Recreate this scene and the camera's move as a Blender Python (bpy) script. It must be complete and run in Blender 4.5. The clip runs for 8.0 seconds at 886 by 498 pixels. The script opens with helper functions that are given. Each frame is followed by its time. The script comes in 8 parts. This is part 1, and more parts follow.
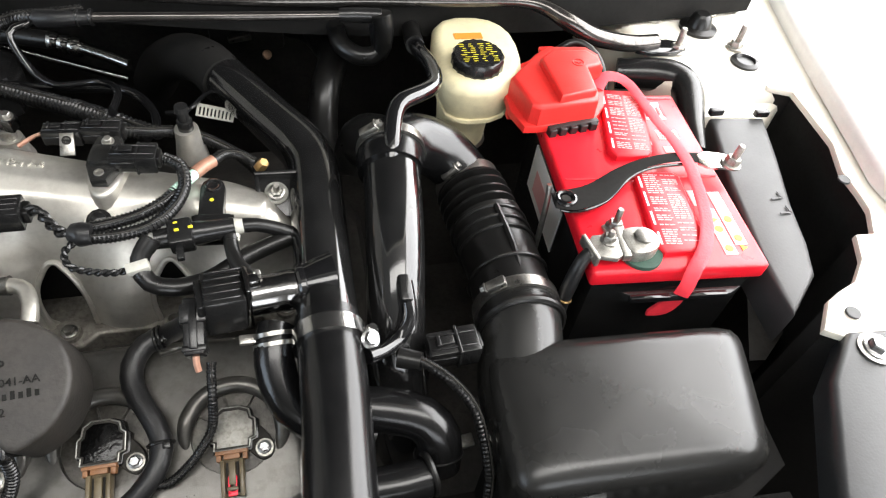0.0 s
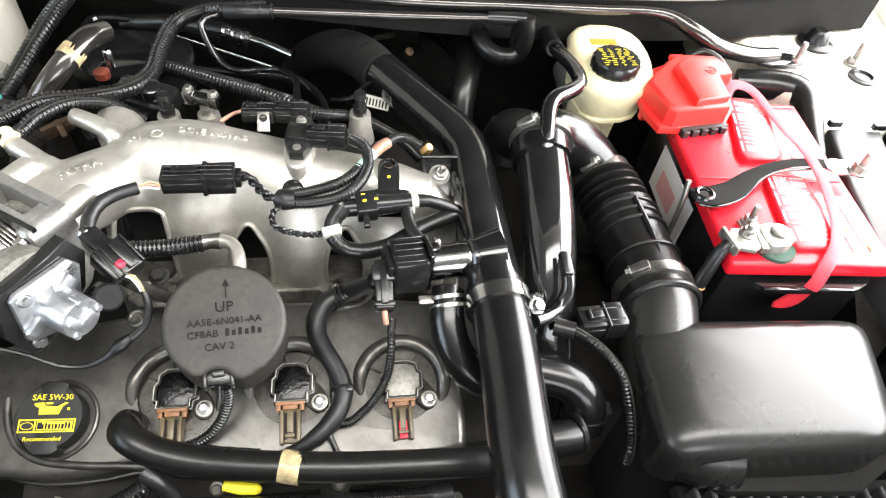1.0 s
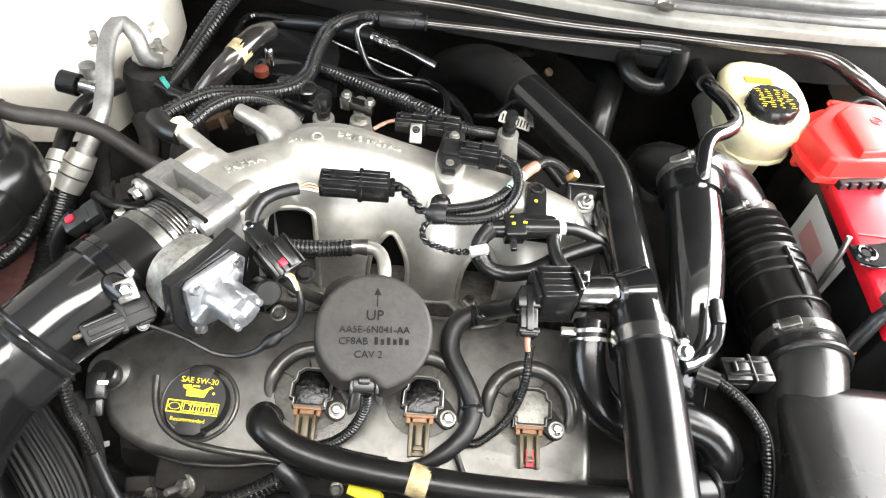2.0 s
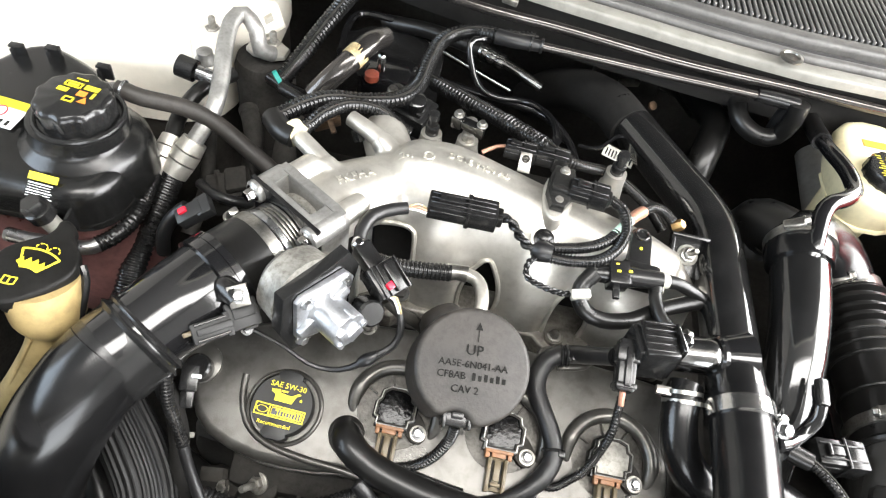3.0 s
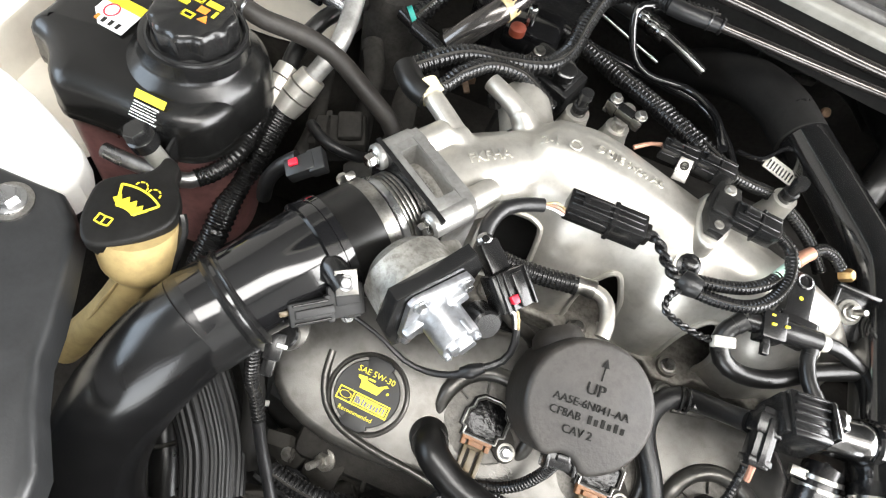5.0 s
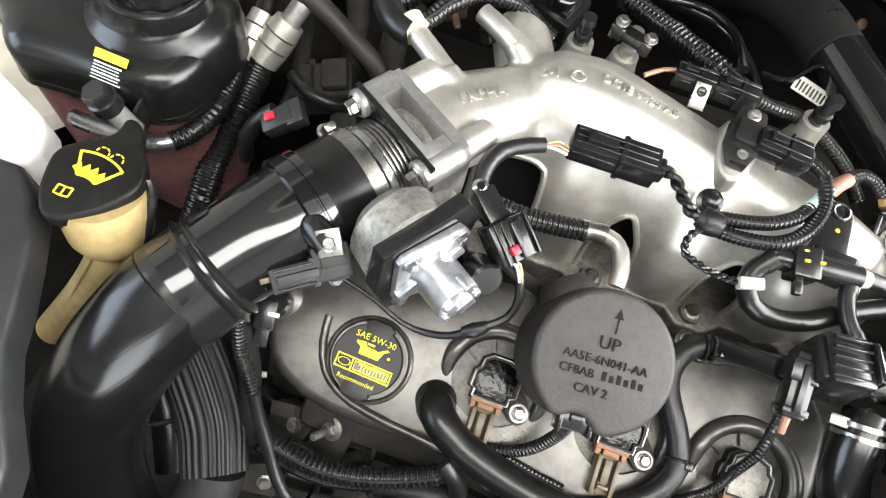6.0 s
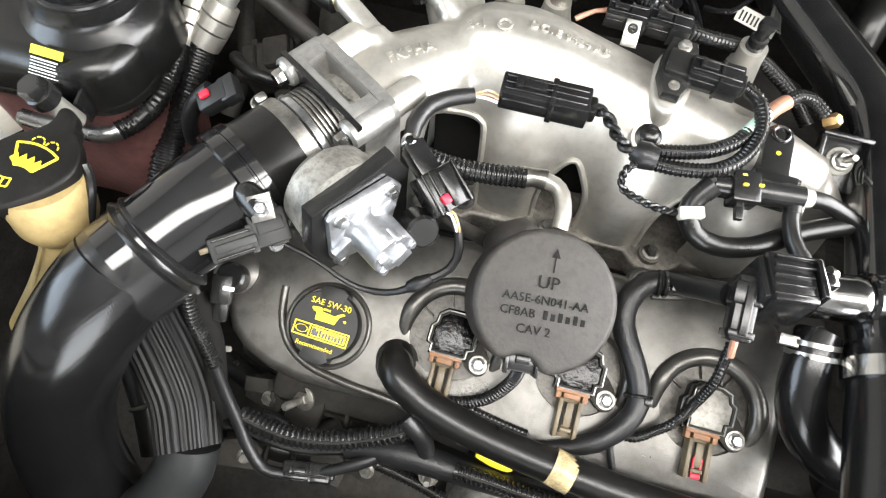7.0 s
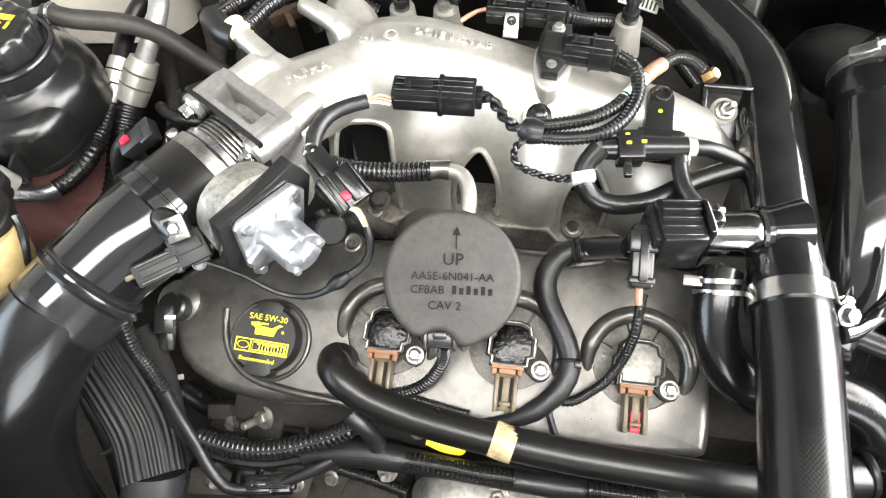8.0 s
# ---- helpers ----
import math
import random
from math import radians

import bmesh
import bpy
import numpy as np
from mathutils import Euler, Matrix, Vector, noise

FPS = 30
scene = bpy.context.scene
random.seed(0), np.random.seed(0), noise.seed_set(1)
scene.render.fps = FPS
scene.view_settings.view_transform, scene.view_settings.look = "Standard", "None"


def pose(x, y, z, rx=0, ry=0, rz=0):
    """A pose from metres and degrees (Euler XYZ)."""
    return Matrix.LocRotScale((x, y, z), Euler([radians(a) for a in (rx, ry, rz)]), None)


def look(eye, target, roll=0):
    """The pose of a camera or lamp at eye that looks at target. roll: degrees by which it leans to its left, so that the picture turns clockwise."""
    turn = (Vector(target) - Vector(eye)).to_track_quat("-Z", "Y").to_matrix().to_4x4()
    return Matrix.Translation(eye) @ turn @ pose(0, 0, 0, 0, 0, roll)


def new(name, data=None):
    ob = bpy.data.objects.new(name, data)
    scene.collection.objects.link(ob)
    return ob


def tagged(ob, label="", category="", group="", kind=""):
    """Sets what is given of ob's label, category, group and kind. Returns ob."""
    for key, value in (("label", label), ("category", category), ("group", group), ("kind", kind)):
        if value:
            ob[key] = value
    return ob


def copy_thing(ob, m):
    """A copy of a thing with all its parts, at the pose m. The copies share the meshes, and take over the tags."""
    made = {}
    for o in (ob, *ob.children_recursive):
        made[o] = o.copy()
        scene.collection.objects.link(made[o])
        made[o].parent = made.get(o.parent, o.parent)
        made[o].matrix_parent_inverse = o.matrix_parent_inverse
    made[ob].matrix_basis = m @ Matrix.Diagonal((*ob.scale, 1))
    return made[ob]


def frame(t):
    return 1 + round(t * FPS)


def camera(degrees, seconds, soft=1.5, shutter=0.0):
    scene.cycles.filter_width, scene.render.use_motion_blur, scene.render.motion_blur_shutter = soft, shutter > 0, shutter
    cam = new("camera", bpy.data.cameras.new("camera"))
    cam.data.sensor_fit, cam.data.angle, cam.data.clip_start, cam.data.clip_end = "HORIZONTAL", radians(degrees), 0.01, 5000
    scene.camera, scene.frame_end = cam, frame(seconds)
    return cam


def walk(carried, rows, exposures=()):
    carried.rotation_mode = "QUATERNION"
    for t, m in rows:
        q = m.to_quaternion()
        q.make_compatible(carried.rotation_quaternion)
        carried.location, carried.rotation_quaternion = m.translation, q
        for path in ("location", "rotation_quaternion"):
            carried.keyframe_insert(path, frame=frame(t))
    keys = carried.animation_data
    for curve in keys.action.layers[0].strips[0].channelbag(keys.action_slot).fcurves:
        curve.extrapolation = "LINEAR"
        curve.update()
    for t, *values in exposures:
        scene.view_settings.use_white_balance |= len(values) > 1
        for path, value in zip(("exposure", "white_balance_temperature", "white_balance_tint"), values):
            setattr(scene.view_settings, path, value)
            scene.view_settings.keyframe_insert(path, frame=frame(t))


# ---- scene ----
from mathutils.bvhtree import BVHTree

cam = camera(68.4, 8.0, soft=1.2)
PATH = [
    (0, (0.004, 0.011, 1.34), (0.415, 1.251, -0.174), 8.5),
    (0.5, (-0.071, -0.016, 1.355), (0.34, 1.231, -0.154), 9.4),
    (1, (-0.119, -0.031, 1.36), (0.177, 1.244, -0.152), 7.9),
    (1.5, (-0.16, -0.026, 1.359), (0.023, 1.269, -0.154), 7.1),
    (1.7, (-0.174, -0.022, 1.358), (-0.041, 1.28, -0.155), 6.6),
    (2.8, (-0.255, 0.015, 1.376), (-0.223, 1.277, -0.176), 11.5),
    (3, (-0.268, 0.018, 1.376), (-0.251, 1.274, -0.18), 12.5),
    (3.5, (-0.299, 0.033, 1.38), (-0.315, 1.258, -0.2), 15.8),
    (4, (-0.324, 0.05, 1.377), (-0.376, 1.242, -0.228), 18.5),
    (4.5, (-0.342, 0.072, 1.362), (-0.413, 1.196, -0.291), 20.0),
    (4.7, (-0.346, 0.083, 1.355), (-0.42, 1.167, -0.324), 19.7),
    (5.8, (-0.336, 0.12, 1.311), (-0.409, 1.035, -0.466), 16.4),
    (6, (-0.324, 0.123, 1.308), (-0.423, 1.015, -0.48), 13.8),
    (6.5, (-0.294, 0.123, 1.304), (-0.418, 0.979, -0.5), 9.7),
    (7, (-0.261, 0.115, 1.306), (-0.412, 0.965, -0.498), 5.2),
    (7.5, (-0.22, 0.101, 1.309), (-0.409, 1.012, -0.462), -0.6),
    (8, (-0.178, 0.082, 1.311), (-0.393, 1.044, -0.429), -5.6),
]
walk(cam, [(t, look(eye, target, roll)) for t, eye, target, roll in PATH],
     exposures=((0, 0.20), (0.5, 0.65), (1.0, 0.99), (1.5, 1.15), (3.0, 1.18), (4.5, 1.10), (6.0, 0.95), (7.0, 1.14), (8.0, 1.38)))

# ---- light: an assumed workshop, two windows; door and ceiling lamp added for highlights ----
world = bpy.data.worlds.new("daylight")
scene.world = world
world.use_nodes = True
wn = world.node_tree
sky = wn.nodes.new("ShaderNodeTexSky")
sky.sky_type = "NISHITA"
sky.sun_disc = False
sky.sun_elevation, sky.sun_rotation = radians(50), radians(60)
wn.nodes["Background"].inputs["Strength"].default_value = 0.1
wn.links.new(sky.outputs["Color"], wn.nodes["Background"].inputs["Color"])


def area(name, at, target, sx, sy, watts, colour):
    lamp = new(name, bpy.data.lights.new(name, "AREA"))
    lamp.data.shape, lamp.data.size, lamp.data.size_y = "RECTANGLE", sx, sy
    lamp.data.energy, lamp.data.color = watts, colour
    lamp.matrix_world = look(at, target)
    return lamp


area("window_light_1", (1.48, 0.975, 1.92), (0.0, 0.975, 1.92), 3.3, 1.84, 175, (1.0, 0.985, 0.97))
area("window_light_2", (-2.38, -0.75, 1.75), (0.0, -0.75, 1.75), 1.8, 1.3, 24, (0.78, 0.89, 1.0))
# added overhead lamp, out of view, for streaks on pipes and hoses
area("added_ceiling_light", (0.15, -0.45, 2.83), (0.15, -0.45, 0.0), 2.2, 0.6, 30, (1.0, 0.975, 0.94))
# added front light in an unseen door, for broad reflections
area("added_door_light", (0.45, -2.97, 1.2), (0.45, 0.0, 1.2), 2.0, 2.2, 55, (0.97, 0.985, 1.0))


# ---- materials ----
def mat(name, colour, rough=0.5, metal=0.0, var=0.25, scale=40.0, bump=0.1, bump_scale=400.0, coat=0.0, dirt=None, spec=0.5):
    """A surface with broad stains, fine grain and a fine relief, at real size."""
    m = bpy.data.materials.new(name)
    m.use_nodes = True
    nt = m.node_tree
    b = nt.nodes["Principled BSDF"]
    b.inputs["Roughness"].default_value, b.inputs["Metallic"].default_value = rough, metal
    b.inputs["Specular IOR Level"].default_value = spec
    b.inputs["Coat Weight"].default_value = coat
    b.inputs["Coat Roughness"].default_value = 0.08
    tex = nt.nodes.new("ShaderNodeTexCoord")
    big, fine = nt.nodes.new("ShaderNodeTexNoise"), nt.nodes.new("ShaderNodeTexNoise")
    big.inputs["Scale"].default_value, big.inputs["Detail"].default_value = scale, 6.0
    fine.inputs["Scale"].default_value, fine.inputs["Detail"].default_value = bump_scale, 3.0
    for n in (big, fine):
        nt.links.new(tex.outputs["Object"], n.inputs["Vector"])
    ramp = nt.nodes.new("ShaderNodeValToRGB")
    ramp.color_ramp.elements[0].position, ramp.color_ramp.elements[1].position = 0.3, 0.72
    low = dirt or [c * (1 - var) for c in colour]
    ramp.color_ramp.elements[0].color = (*low, 1)
    ramp.color_ramp.elements[1].color = (*[min(1, c * (1 + var * 0.5)) for c in colour], 1)
    nt.links.new(big.outputs["Fac"], ramp.inputs["Fac"])
    spots = nt.nodes.new("ShaderNodeTexNoise")
    spots.inputs["Scale"].default_value, spots.inputs["Detail"].default_value = scale * 5.3, 8.0
    spots.inputs["Roughness"].default_value = 0.65
    nt.links.new(tex.outputs["Object"], spots.inputs["Vector"])
    speck = nt.nodes.new("ShaderNodeValToRGB")
    speck.color_ramp.elements[0].position, speck.color_ramp.elements[1].position = 0.34, 0.56
    speck.color_ramp.elements[0].color = (*[1 - var * k for k in (0.9, 0.95, 1.0)], 1)
    speck.color_ramp.elements[1].color = (1, 1, 1, 1)
    grime = nt.nodes.new("ShaderNodeMix")
    grime.data_type, grime.blend_type = "RGBA", "MULTIPLY"
    grime.inputs["Factor"].default_value = 0.8
    nt.links.new(spots.outputs["Fac"], speck.inputs["Fac"])
    nt.links.new(ramp.outputs["Color"], grime.inputs["A"])
    nt.links.new(speck.outputs["Color"], grime.inputs["B"])
    nt.links.new(grime.outputs["Result"], b.inputs["Base Color"])
    rr = nt.nodes.new("ShaderNodeMapRange")
    rr.inputs["To Min"].default_value, rr.inputs["To Max"].default_value = max(0.03, rough * 0.75), min(1, rough * 1.3)
    nt.links.new(big.outputs["Fac"], rr.inputs["Value"])
    nt.links.new(rr.outputs["Result"], b.inputs["Roughness"])
    if bump:
        bp = nt.nodes.new("ShaderNodeBump")
        bp.inputs["Strength"].default_value, bp.inputs["Distance"].default_value = bump, 0.001
        nt.links.new(fine.outputs["Fac"], bp.inputs["Height"])
        nt.links.new(bp.outputs["Normal"], b.inputs["Normal"])
    return m


M = dict(
    plastic=mat("black_plastic", (0.012, 0.012, 0.012), 0.22, bump=0.06),
    satin=mat("satin_black_plastic", (0.017, 0.0168, 0.016), 0.26, var=0.1, bump=0.04, bump_scale=900, scale=12),
    # grimy black, lifted a little to stand in for haze in deep gaps
    dark=mat("grimy_black_metal", (0.033, 0.031, 0.028), 0.7, var=0.6, bump=0.35, scale=25, spec=0.3),
    gloss=mat("gloss_black_paint", (0.007, 0.007, 0.0075), 0.09, bump=0.015, coat=0.5, scale=30),
    rubber=mat("black_rubber", (0.008, 0.0078, 0.0075), 0.3, bump=0.1, scale=60, spec=0.45),
    silicone=mat("black_silicone", (0.006, 0.006, 0.0062), 0.20, bump=0.25, bump_scale=700),
    loom=mat("corrugated_black_plastic", (0.011, 0.011, 0.011), 0.25, bump=0.05),
    tape=mat("black_cloth_tape", (0.012, 0.012, 0.0125), 0.36, bump=0.3, bump_scale=600),
    cast=mat("cast_aluminium", (0.57, 0.55, 0.50), 0.36, 0.72, var=0.18, bump=0.12, bump_scale=900, scale=22),
    cover=mat("grey_cast_cover", (0.128, 0.124, 0.115), 0.3, 0.7, var=0.4, bump=0.12, bump_scale=1000, scale=14),
    zinc=mat("bright_zinc", (0.46, 0.465, 0.47), 0.27, 0.95, var=0.3, bump=0.1),
    steel=mat("bare_steel", (0.38, 0.37, 0.345), 0.3, 0.95, var=0.35, scale=90),
    chrome=mat("polished_steel", (0.52, 0.515, 0.50), 0.17, 1.0, var=0.15),
    pewter=mat("worn_battery_lead", (0.42, 0.405, 0.37), 0.4, 0.8, var=0.4, scale=120),
    red=mat("red_plastic", (0.72, 0.012, 0.025), 0.3, var=0.12, bump=0.08),
    redcap=mat("red_cap_plastic", (0.75, 0.03, 0.025), 0.38, var=0.12, bump=0.1),
    strap=mat("red_woven_strap", (0.78, 0.03, 0.05), 0.5, var=0.1, bump=0.3),
    cream=mat("yellowed_plastic", (0.78, 0.70, 0.45), 0.42, var=0.14, scale=20, bump=0.08),
    captop=mat("worn_black_cap_plastic", (0.009, 0.0086, 0.008), 0.45, var=0.4, scale=40, bump=0.12, spec=0.18),
    clear_nylon=mat("milky_nylon", (0.24, 0.235, 0.21), 0.4, var=0.2, scale=60, bump=0.05),
    plated=mat("dark_plated_steel", (0.30, 0.298, 0.295), 0.16, 1.0, var=0.25, scale=60, bump=0.05),
    neck=mat("yellowed_filler_plastic", (0.40, 0.30, 0.135), 0.42, var=0.3, scale=18, bump=0.08),
    paint=mat("cream_body_paint", (0.80, 0.76, 0.66), 0.3, var=0.08, scale=12, bump=0.05, coat=0.4),
    # cream paint darkened in colour to offset the window light on the strip
    cowlpaint=mat("dimmed_cream_paint", (0.23, 0.224, 0.20), 0.4, var=0.25, scale=12, bump=0.05),
    white=mat("white_paint", (0.86, 0.85, 0.82), 0.35, var=0.05, bump=0.05),
    tankblack=mat("dull_black_tank_plastic", (0.009, 0.009, 0.0088), 0.24, var=0.3, scale=20, bump=0.12, bump_scale=500),
    grey=mat("grey_painted_steel", (0.023, 0.024, 0.025), 0.36, 0.1, var=0.2, bump=0.1),
    fuse=mat("grey_black_plastic", (0.045, 0.045, 0.046), 0.45, var=0.12, bump=0.08),
    cowl=mat("grey_cowl_plastic", (0.105, 0.102, 0.098), 0.36, var=0.3, bump=0.2),
    capgrey=mat("weathered_grey_black_plastic", (0.029, 0.0255, 0.022), 0.55, var=0.5, bump=0.3, scale=30),
    maroon=mat("coolant_tinted_plastic", (0.20, 0.095, 0.088), 0.3, var=0.4, scale=25, bump=0.05),
    yellow=mat("yellow_print", (0.85, 0.72, 0.03), 0.5, var=0.05, bump=0),
    label=mat("white_label", (0.85, 0.84, 0.82), 0.45, var=0.04, bump=0),
    orange=mat("orange_print", (0.85, 0.25, 0.03), 0.5, var=0.05, bump=0),
    pink=mat("pale_red_print", (0.85, 0.45, 0.45), 0.45, var=0.05, bump=0),
    tan=mat("tan_connector_plastic", (0.28, 0.13, 0.055), 0.45, var=0.3, bump=0.1),
    olive=mat("smoky_connector_plastic", (0.13, 0.10, 0.055), 0.35, var=0.3, bump=0.1),
    kraft=mat("pale_tan_tape", (0.50, 0.40, 0.22), 0.25, var=0.5, scale=110, bump=0.6, bump_scale=140),
    brass=mat("brass", (0.65, 0.42, 0.18), 0.35, 0.9, var=0.3),
    copper=mat("copper_wire", (0.42, 0.22, 0.15), 0.4, 0.2, var=0.2, bump=0),
    mint=mat("mint_tape", (0.55, 0.78, 0.66), 0.4, var=0.1, bump=0.1),
    redtab=mat("red_lock_tab", (0.85, 0.02, 0.05), 0.4, var=0.1, bump=0),
    teal=mat("teal_clip", (0.03, 0.35, 0.30), 0.4, var=0.1, bump=0),
    capsatin=mat("matt_black_cap_plastic", (0.012, 0.012, 0.012), 0.5, bump=0.1),
    # blue of the reflections on the zinc is mixed into its colour
    alu=mat("zinc_casting_with_blue_sheen", (0.60, 0.62, 0.65), 0.33, 0.9, var=0.3, scale=50, bump=0.1),
    barmetal=mat("dusty_black_steel", (0.12, 0.112, 0.106), 0.17, 0.85, var=0.3, scale=30, bump=0.05),
    alupipe=mat("dull_aluminium_pipe", (0.36, 0.355, 0.34), 0.38, 0.7, var=0.25, scale=50, bump=0.15),
    semigloss=mat("semi_gloss_black_paint", (0.010, 0.010, 0.010), 0.11, bump=0.03, coat=0.6, scale=30, var=0.4),
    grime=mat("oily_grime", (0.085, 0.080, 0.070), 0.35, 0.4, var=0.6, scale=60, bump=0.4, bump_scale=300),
    # black for dull rubber, and for gaps whose shade sits in the colour
    hose_shade=mat("dull_black_rubber_and_shade", (0.016, 0.0155, 0.0147), 0.9, bump=0.1, spec=0.1),
    milky=mat("milky_plastic", (0.50, 0.49, 0.44), 0.4, var=0.15, bump=0.05),
    ribrubber=mat("dull_ribbed_rubber", (0.008, 0.008, 0.008), 0.5, bump=0.1, spec=0.3),
    pot=mat("crusted_black_potting", (0.003, 0.003, 0.003), 0.16, bump=0.6, bump_scale=260, scale=160, spec=0.4),
    stain=mat("stained_grey_casting", (0.36, 0.35, 0.32), 0.5, 0.6, var=0.55, scale=45, bump=0.2, bump_scale=700),
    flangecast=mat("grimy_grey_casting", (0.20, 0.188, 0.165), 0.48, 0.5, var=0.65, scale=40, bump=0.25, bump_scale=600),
    # black for rubber parts, and for shaded gaps painted dark
    rubber_shade=mat("black_rubber_and_shade", (0.034, 0.032, 0.029), 0.85, var=0.5, bump=0.25, spec=0.2),
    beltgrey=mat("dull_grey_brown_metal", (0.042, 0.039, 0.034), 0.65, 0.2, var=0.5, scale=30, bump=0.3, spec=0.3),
    redrust=mat("rusty_red_plastic", (0.20, 0.04, 0.02), 0.5, var=0.4),
    rust=mat("rusty_steel", (0.16, 0.10, 0.06), 0.7, 0.3, var=0.5, scale=60, bump=0.4),
    green=mat("green_felt", (0.03, 0.07, 0.05), 0.9, var=0.2, bump=0.3),
    floor=mat("concrete", (0.30, 0.29, 0.27), 0.8, var=0.25, scale=3, bump=0.3, bump_scale=60),
    plaster=mat("painted_plaster", (0.36, 0.355, 0.34), 0.8, var=0.1, scale=2, bump=0.1, bump_scale=80),
    ceil=mat("grey_ceiling_boards", (0.30, 0.295, 0.285), 0.8, var=0.06, scale=2, bump=0.1, bump_scale=80),
    hood=mat("dark_hood_liner", (0.03, 0.03, 0.03), 0.9, var=0.2, scale=10, bump=0.3, bump_scale=100),
)


# the woven ply that shows through the silicone hoses
nt = M["silicone"].node_tree
tex, bsdf = nt.nodes.new("ShaderNodeTexCoord"), nt.nodes["Principled BSDF"]
mix = nt.nodes.new("ShaderNodeMath")
mix.operation = "ADD"
for k, turn in enumerate((40, -40)):
    mp = nt.nodes.new("ShaderNodeMapping")
    mp.inputs["Rotation"].default_value = (0, 0, radians(turn))
    wv = nt.nodes.new("ShaderNodeTexWave")
    wv.inputs["Scale"].default_value, wv.inputs["Distortion"].default_value = 150.0, 1.6
    nt.links.new(tex.outputs["Object"], mp.inputs["Vector"])
    nt.links.new(mp.outputs["Vector"], wv.inputs["Vector"])
    nt.links.new(wv.outputs["Fac"], mix.inputs[k])
weave = nt.nodes.new("ShaderNodeBump")
weave.inputs["Strength"].default_value, weave.inputs["Distance"].default_value = 0.05, 0.0004
nt.links.new(mix.outputs["Value"], weave.inputs["Height"])
nt.links.new(weave.outputs["Normal"], bsdf.inputs["Normal"])


# ---- building helpers ----
def thing(name, at, label, category, group="", kind=""):
    ob = new(name)
    ob.empty_display_size = 0.02
    ob.matrix_world = Matrix.Translation(at)
    return tagged(ob, label, category, group, kind)


def root(ob):
    m = ob.matrix_basis.copy()
    return root(ob.parent) @ ob.matrix_parent_inverse @ m if ob.parent else m


def part(name, bm, material, parent=None, label="", smooth=True):
    me = bpy.data.meshes.new(name)
    bmesh.ops.recalc_face_normals(bm, faces=bm.faces)
    bm.to_mesh(me)
    bm.free()
    me.materials.append(M[material])
    if smooth:
        me.set_sharp_from_angle(angle=radians(38))
        for p in me.polygons:
            p.use_smooth = True
    ob = new(name, me)
    if parent:
        ob.parent = parent
        ob.matrix_parent_inverse = root(parent).inverted()
    return tagged(ob, label)


def single(name, bm, material, label, category, group="", kind="", smooth=True):
    return tagged(part(name, bm, material, None, "", smooth), label, category, group, kind)


def basis(o, z=(0, 0, 1), x=(1, 0, 0)):
    """A pose at o whose z axis is z and whose x axis lies near x."""
    z = Vector(z).normalized()
    x = Vector(x)
    x = (x - z * x.dot(z)).normalized()
    y = z.cross(x)
    return Matrix((( x.x, y.x, z.x, o[0]), (x.y, y.y, z.y, o[1]), (x.z, y.z, z.z, o[2]), (0, 0, 0, 1)))


def put(bm, m):
    bmesh.ops.transform(bm, matrix=m, verts=bm.verts)
    return bm


def join(*bms):
    out = bms[0]
    for b in bms[1:]:
        me = bpy.data.meshes.new("tmp")
        b.to_mesh(me)
        b.free()
        out.from_mesh(me)
        bpy.data.meshes.remove(me)
    return out


def box(sx, sy, sz, m=Matrix(), bevel=0.002, segs=2):
    """A box centred in x and y, standing on z = 0."""
    bm = bmesh.new()
    bmesh.ops.create_cube(bm, size=1.0)
    bmesh.ops.transform(bm, matrix=Matrix.Translation((0, 0, sz / 2)) @ Matrix.Diagonal((sx, sy, sz, 1)), verts=bm.verts)
    if bevel:
        bmesh.ops.bevel(bm, geom=bm.edges[:], offset=min(bevel, 0.45 * min(sx, sy, sz)), segments=segs, profile=0.5, affect="EDGES")
    return put(bm, m)


def prism(outline, z0, z1, m=Matrix(), bevel=0.003, segs=2, rounded=0, taper=1.0):
    """An outline in x and y, drawn out from z0 to z1, with a rounded upper edge; rounded: passes that round its corners off."""
    pts = [Vector((p[0], p[1])) for p in outline]
    if sum(a.x * b.y - b.x * a.y for a, b in zip(pts, pts[1:] + pts[:1])) < 0:
        pts = pts[::-1]
    for _ in range(rounded):
        pts = [q for a, b in zip(pts, pts[1:] + pts[:1]) for q in (a * 0.75 + b * 0.25, a * 0.25 + b * 0.75)]
    n = len(pts)
    c = sum(pts, Vector((0, 0))) / n
    inward = []
    for i in range(n):
        e, g = (pts[i] - pts[i - 1]).normalized(), (pts[(i + 1) % n] - pts[i]).normalized()
        d = Vector((-e.y - g.y, e.x + g.x))
        d = d.normalized() if d.length > 1e-6 else Vector((-e.y, e.x))
        inward.append(d / max(0.5, d.dot(Vector((-e.y, e.x)))))
    bm = bmesh.new()
    rings = [[bm.verts.new((*(c + (p - c) * taper), z0)) for p in pts]]
    steps = [(0.0, 0.0)] if not bevel else [(bevel * (1 - math.cos(k / segs * math.pi / 2)), bevel * math.sin(k / segs * math.pi / 2)) for k in range(segs + 1)]
    for inset, rise in steps:
        rings.append([bm.verts.new((*(p + d * inset), z1 - (bevel or 0) + rise)) for p, d in zip(pts, inward)])
    for low, top in zip(rings, rings[1:]):
        for i in range(n):
            bm.faces.new((low[i], low[(i + 1) % n], top[(i + 1) % n], top[i]))
    bm.faces.new(rings[-1])
    bm.faces.new(rings[0][::-1])
    return put(bm, m)


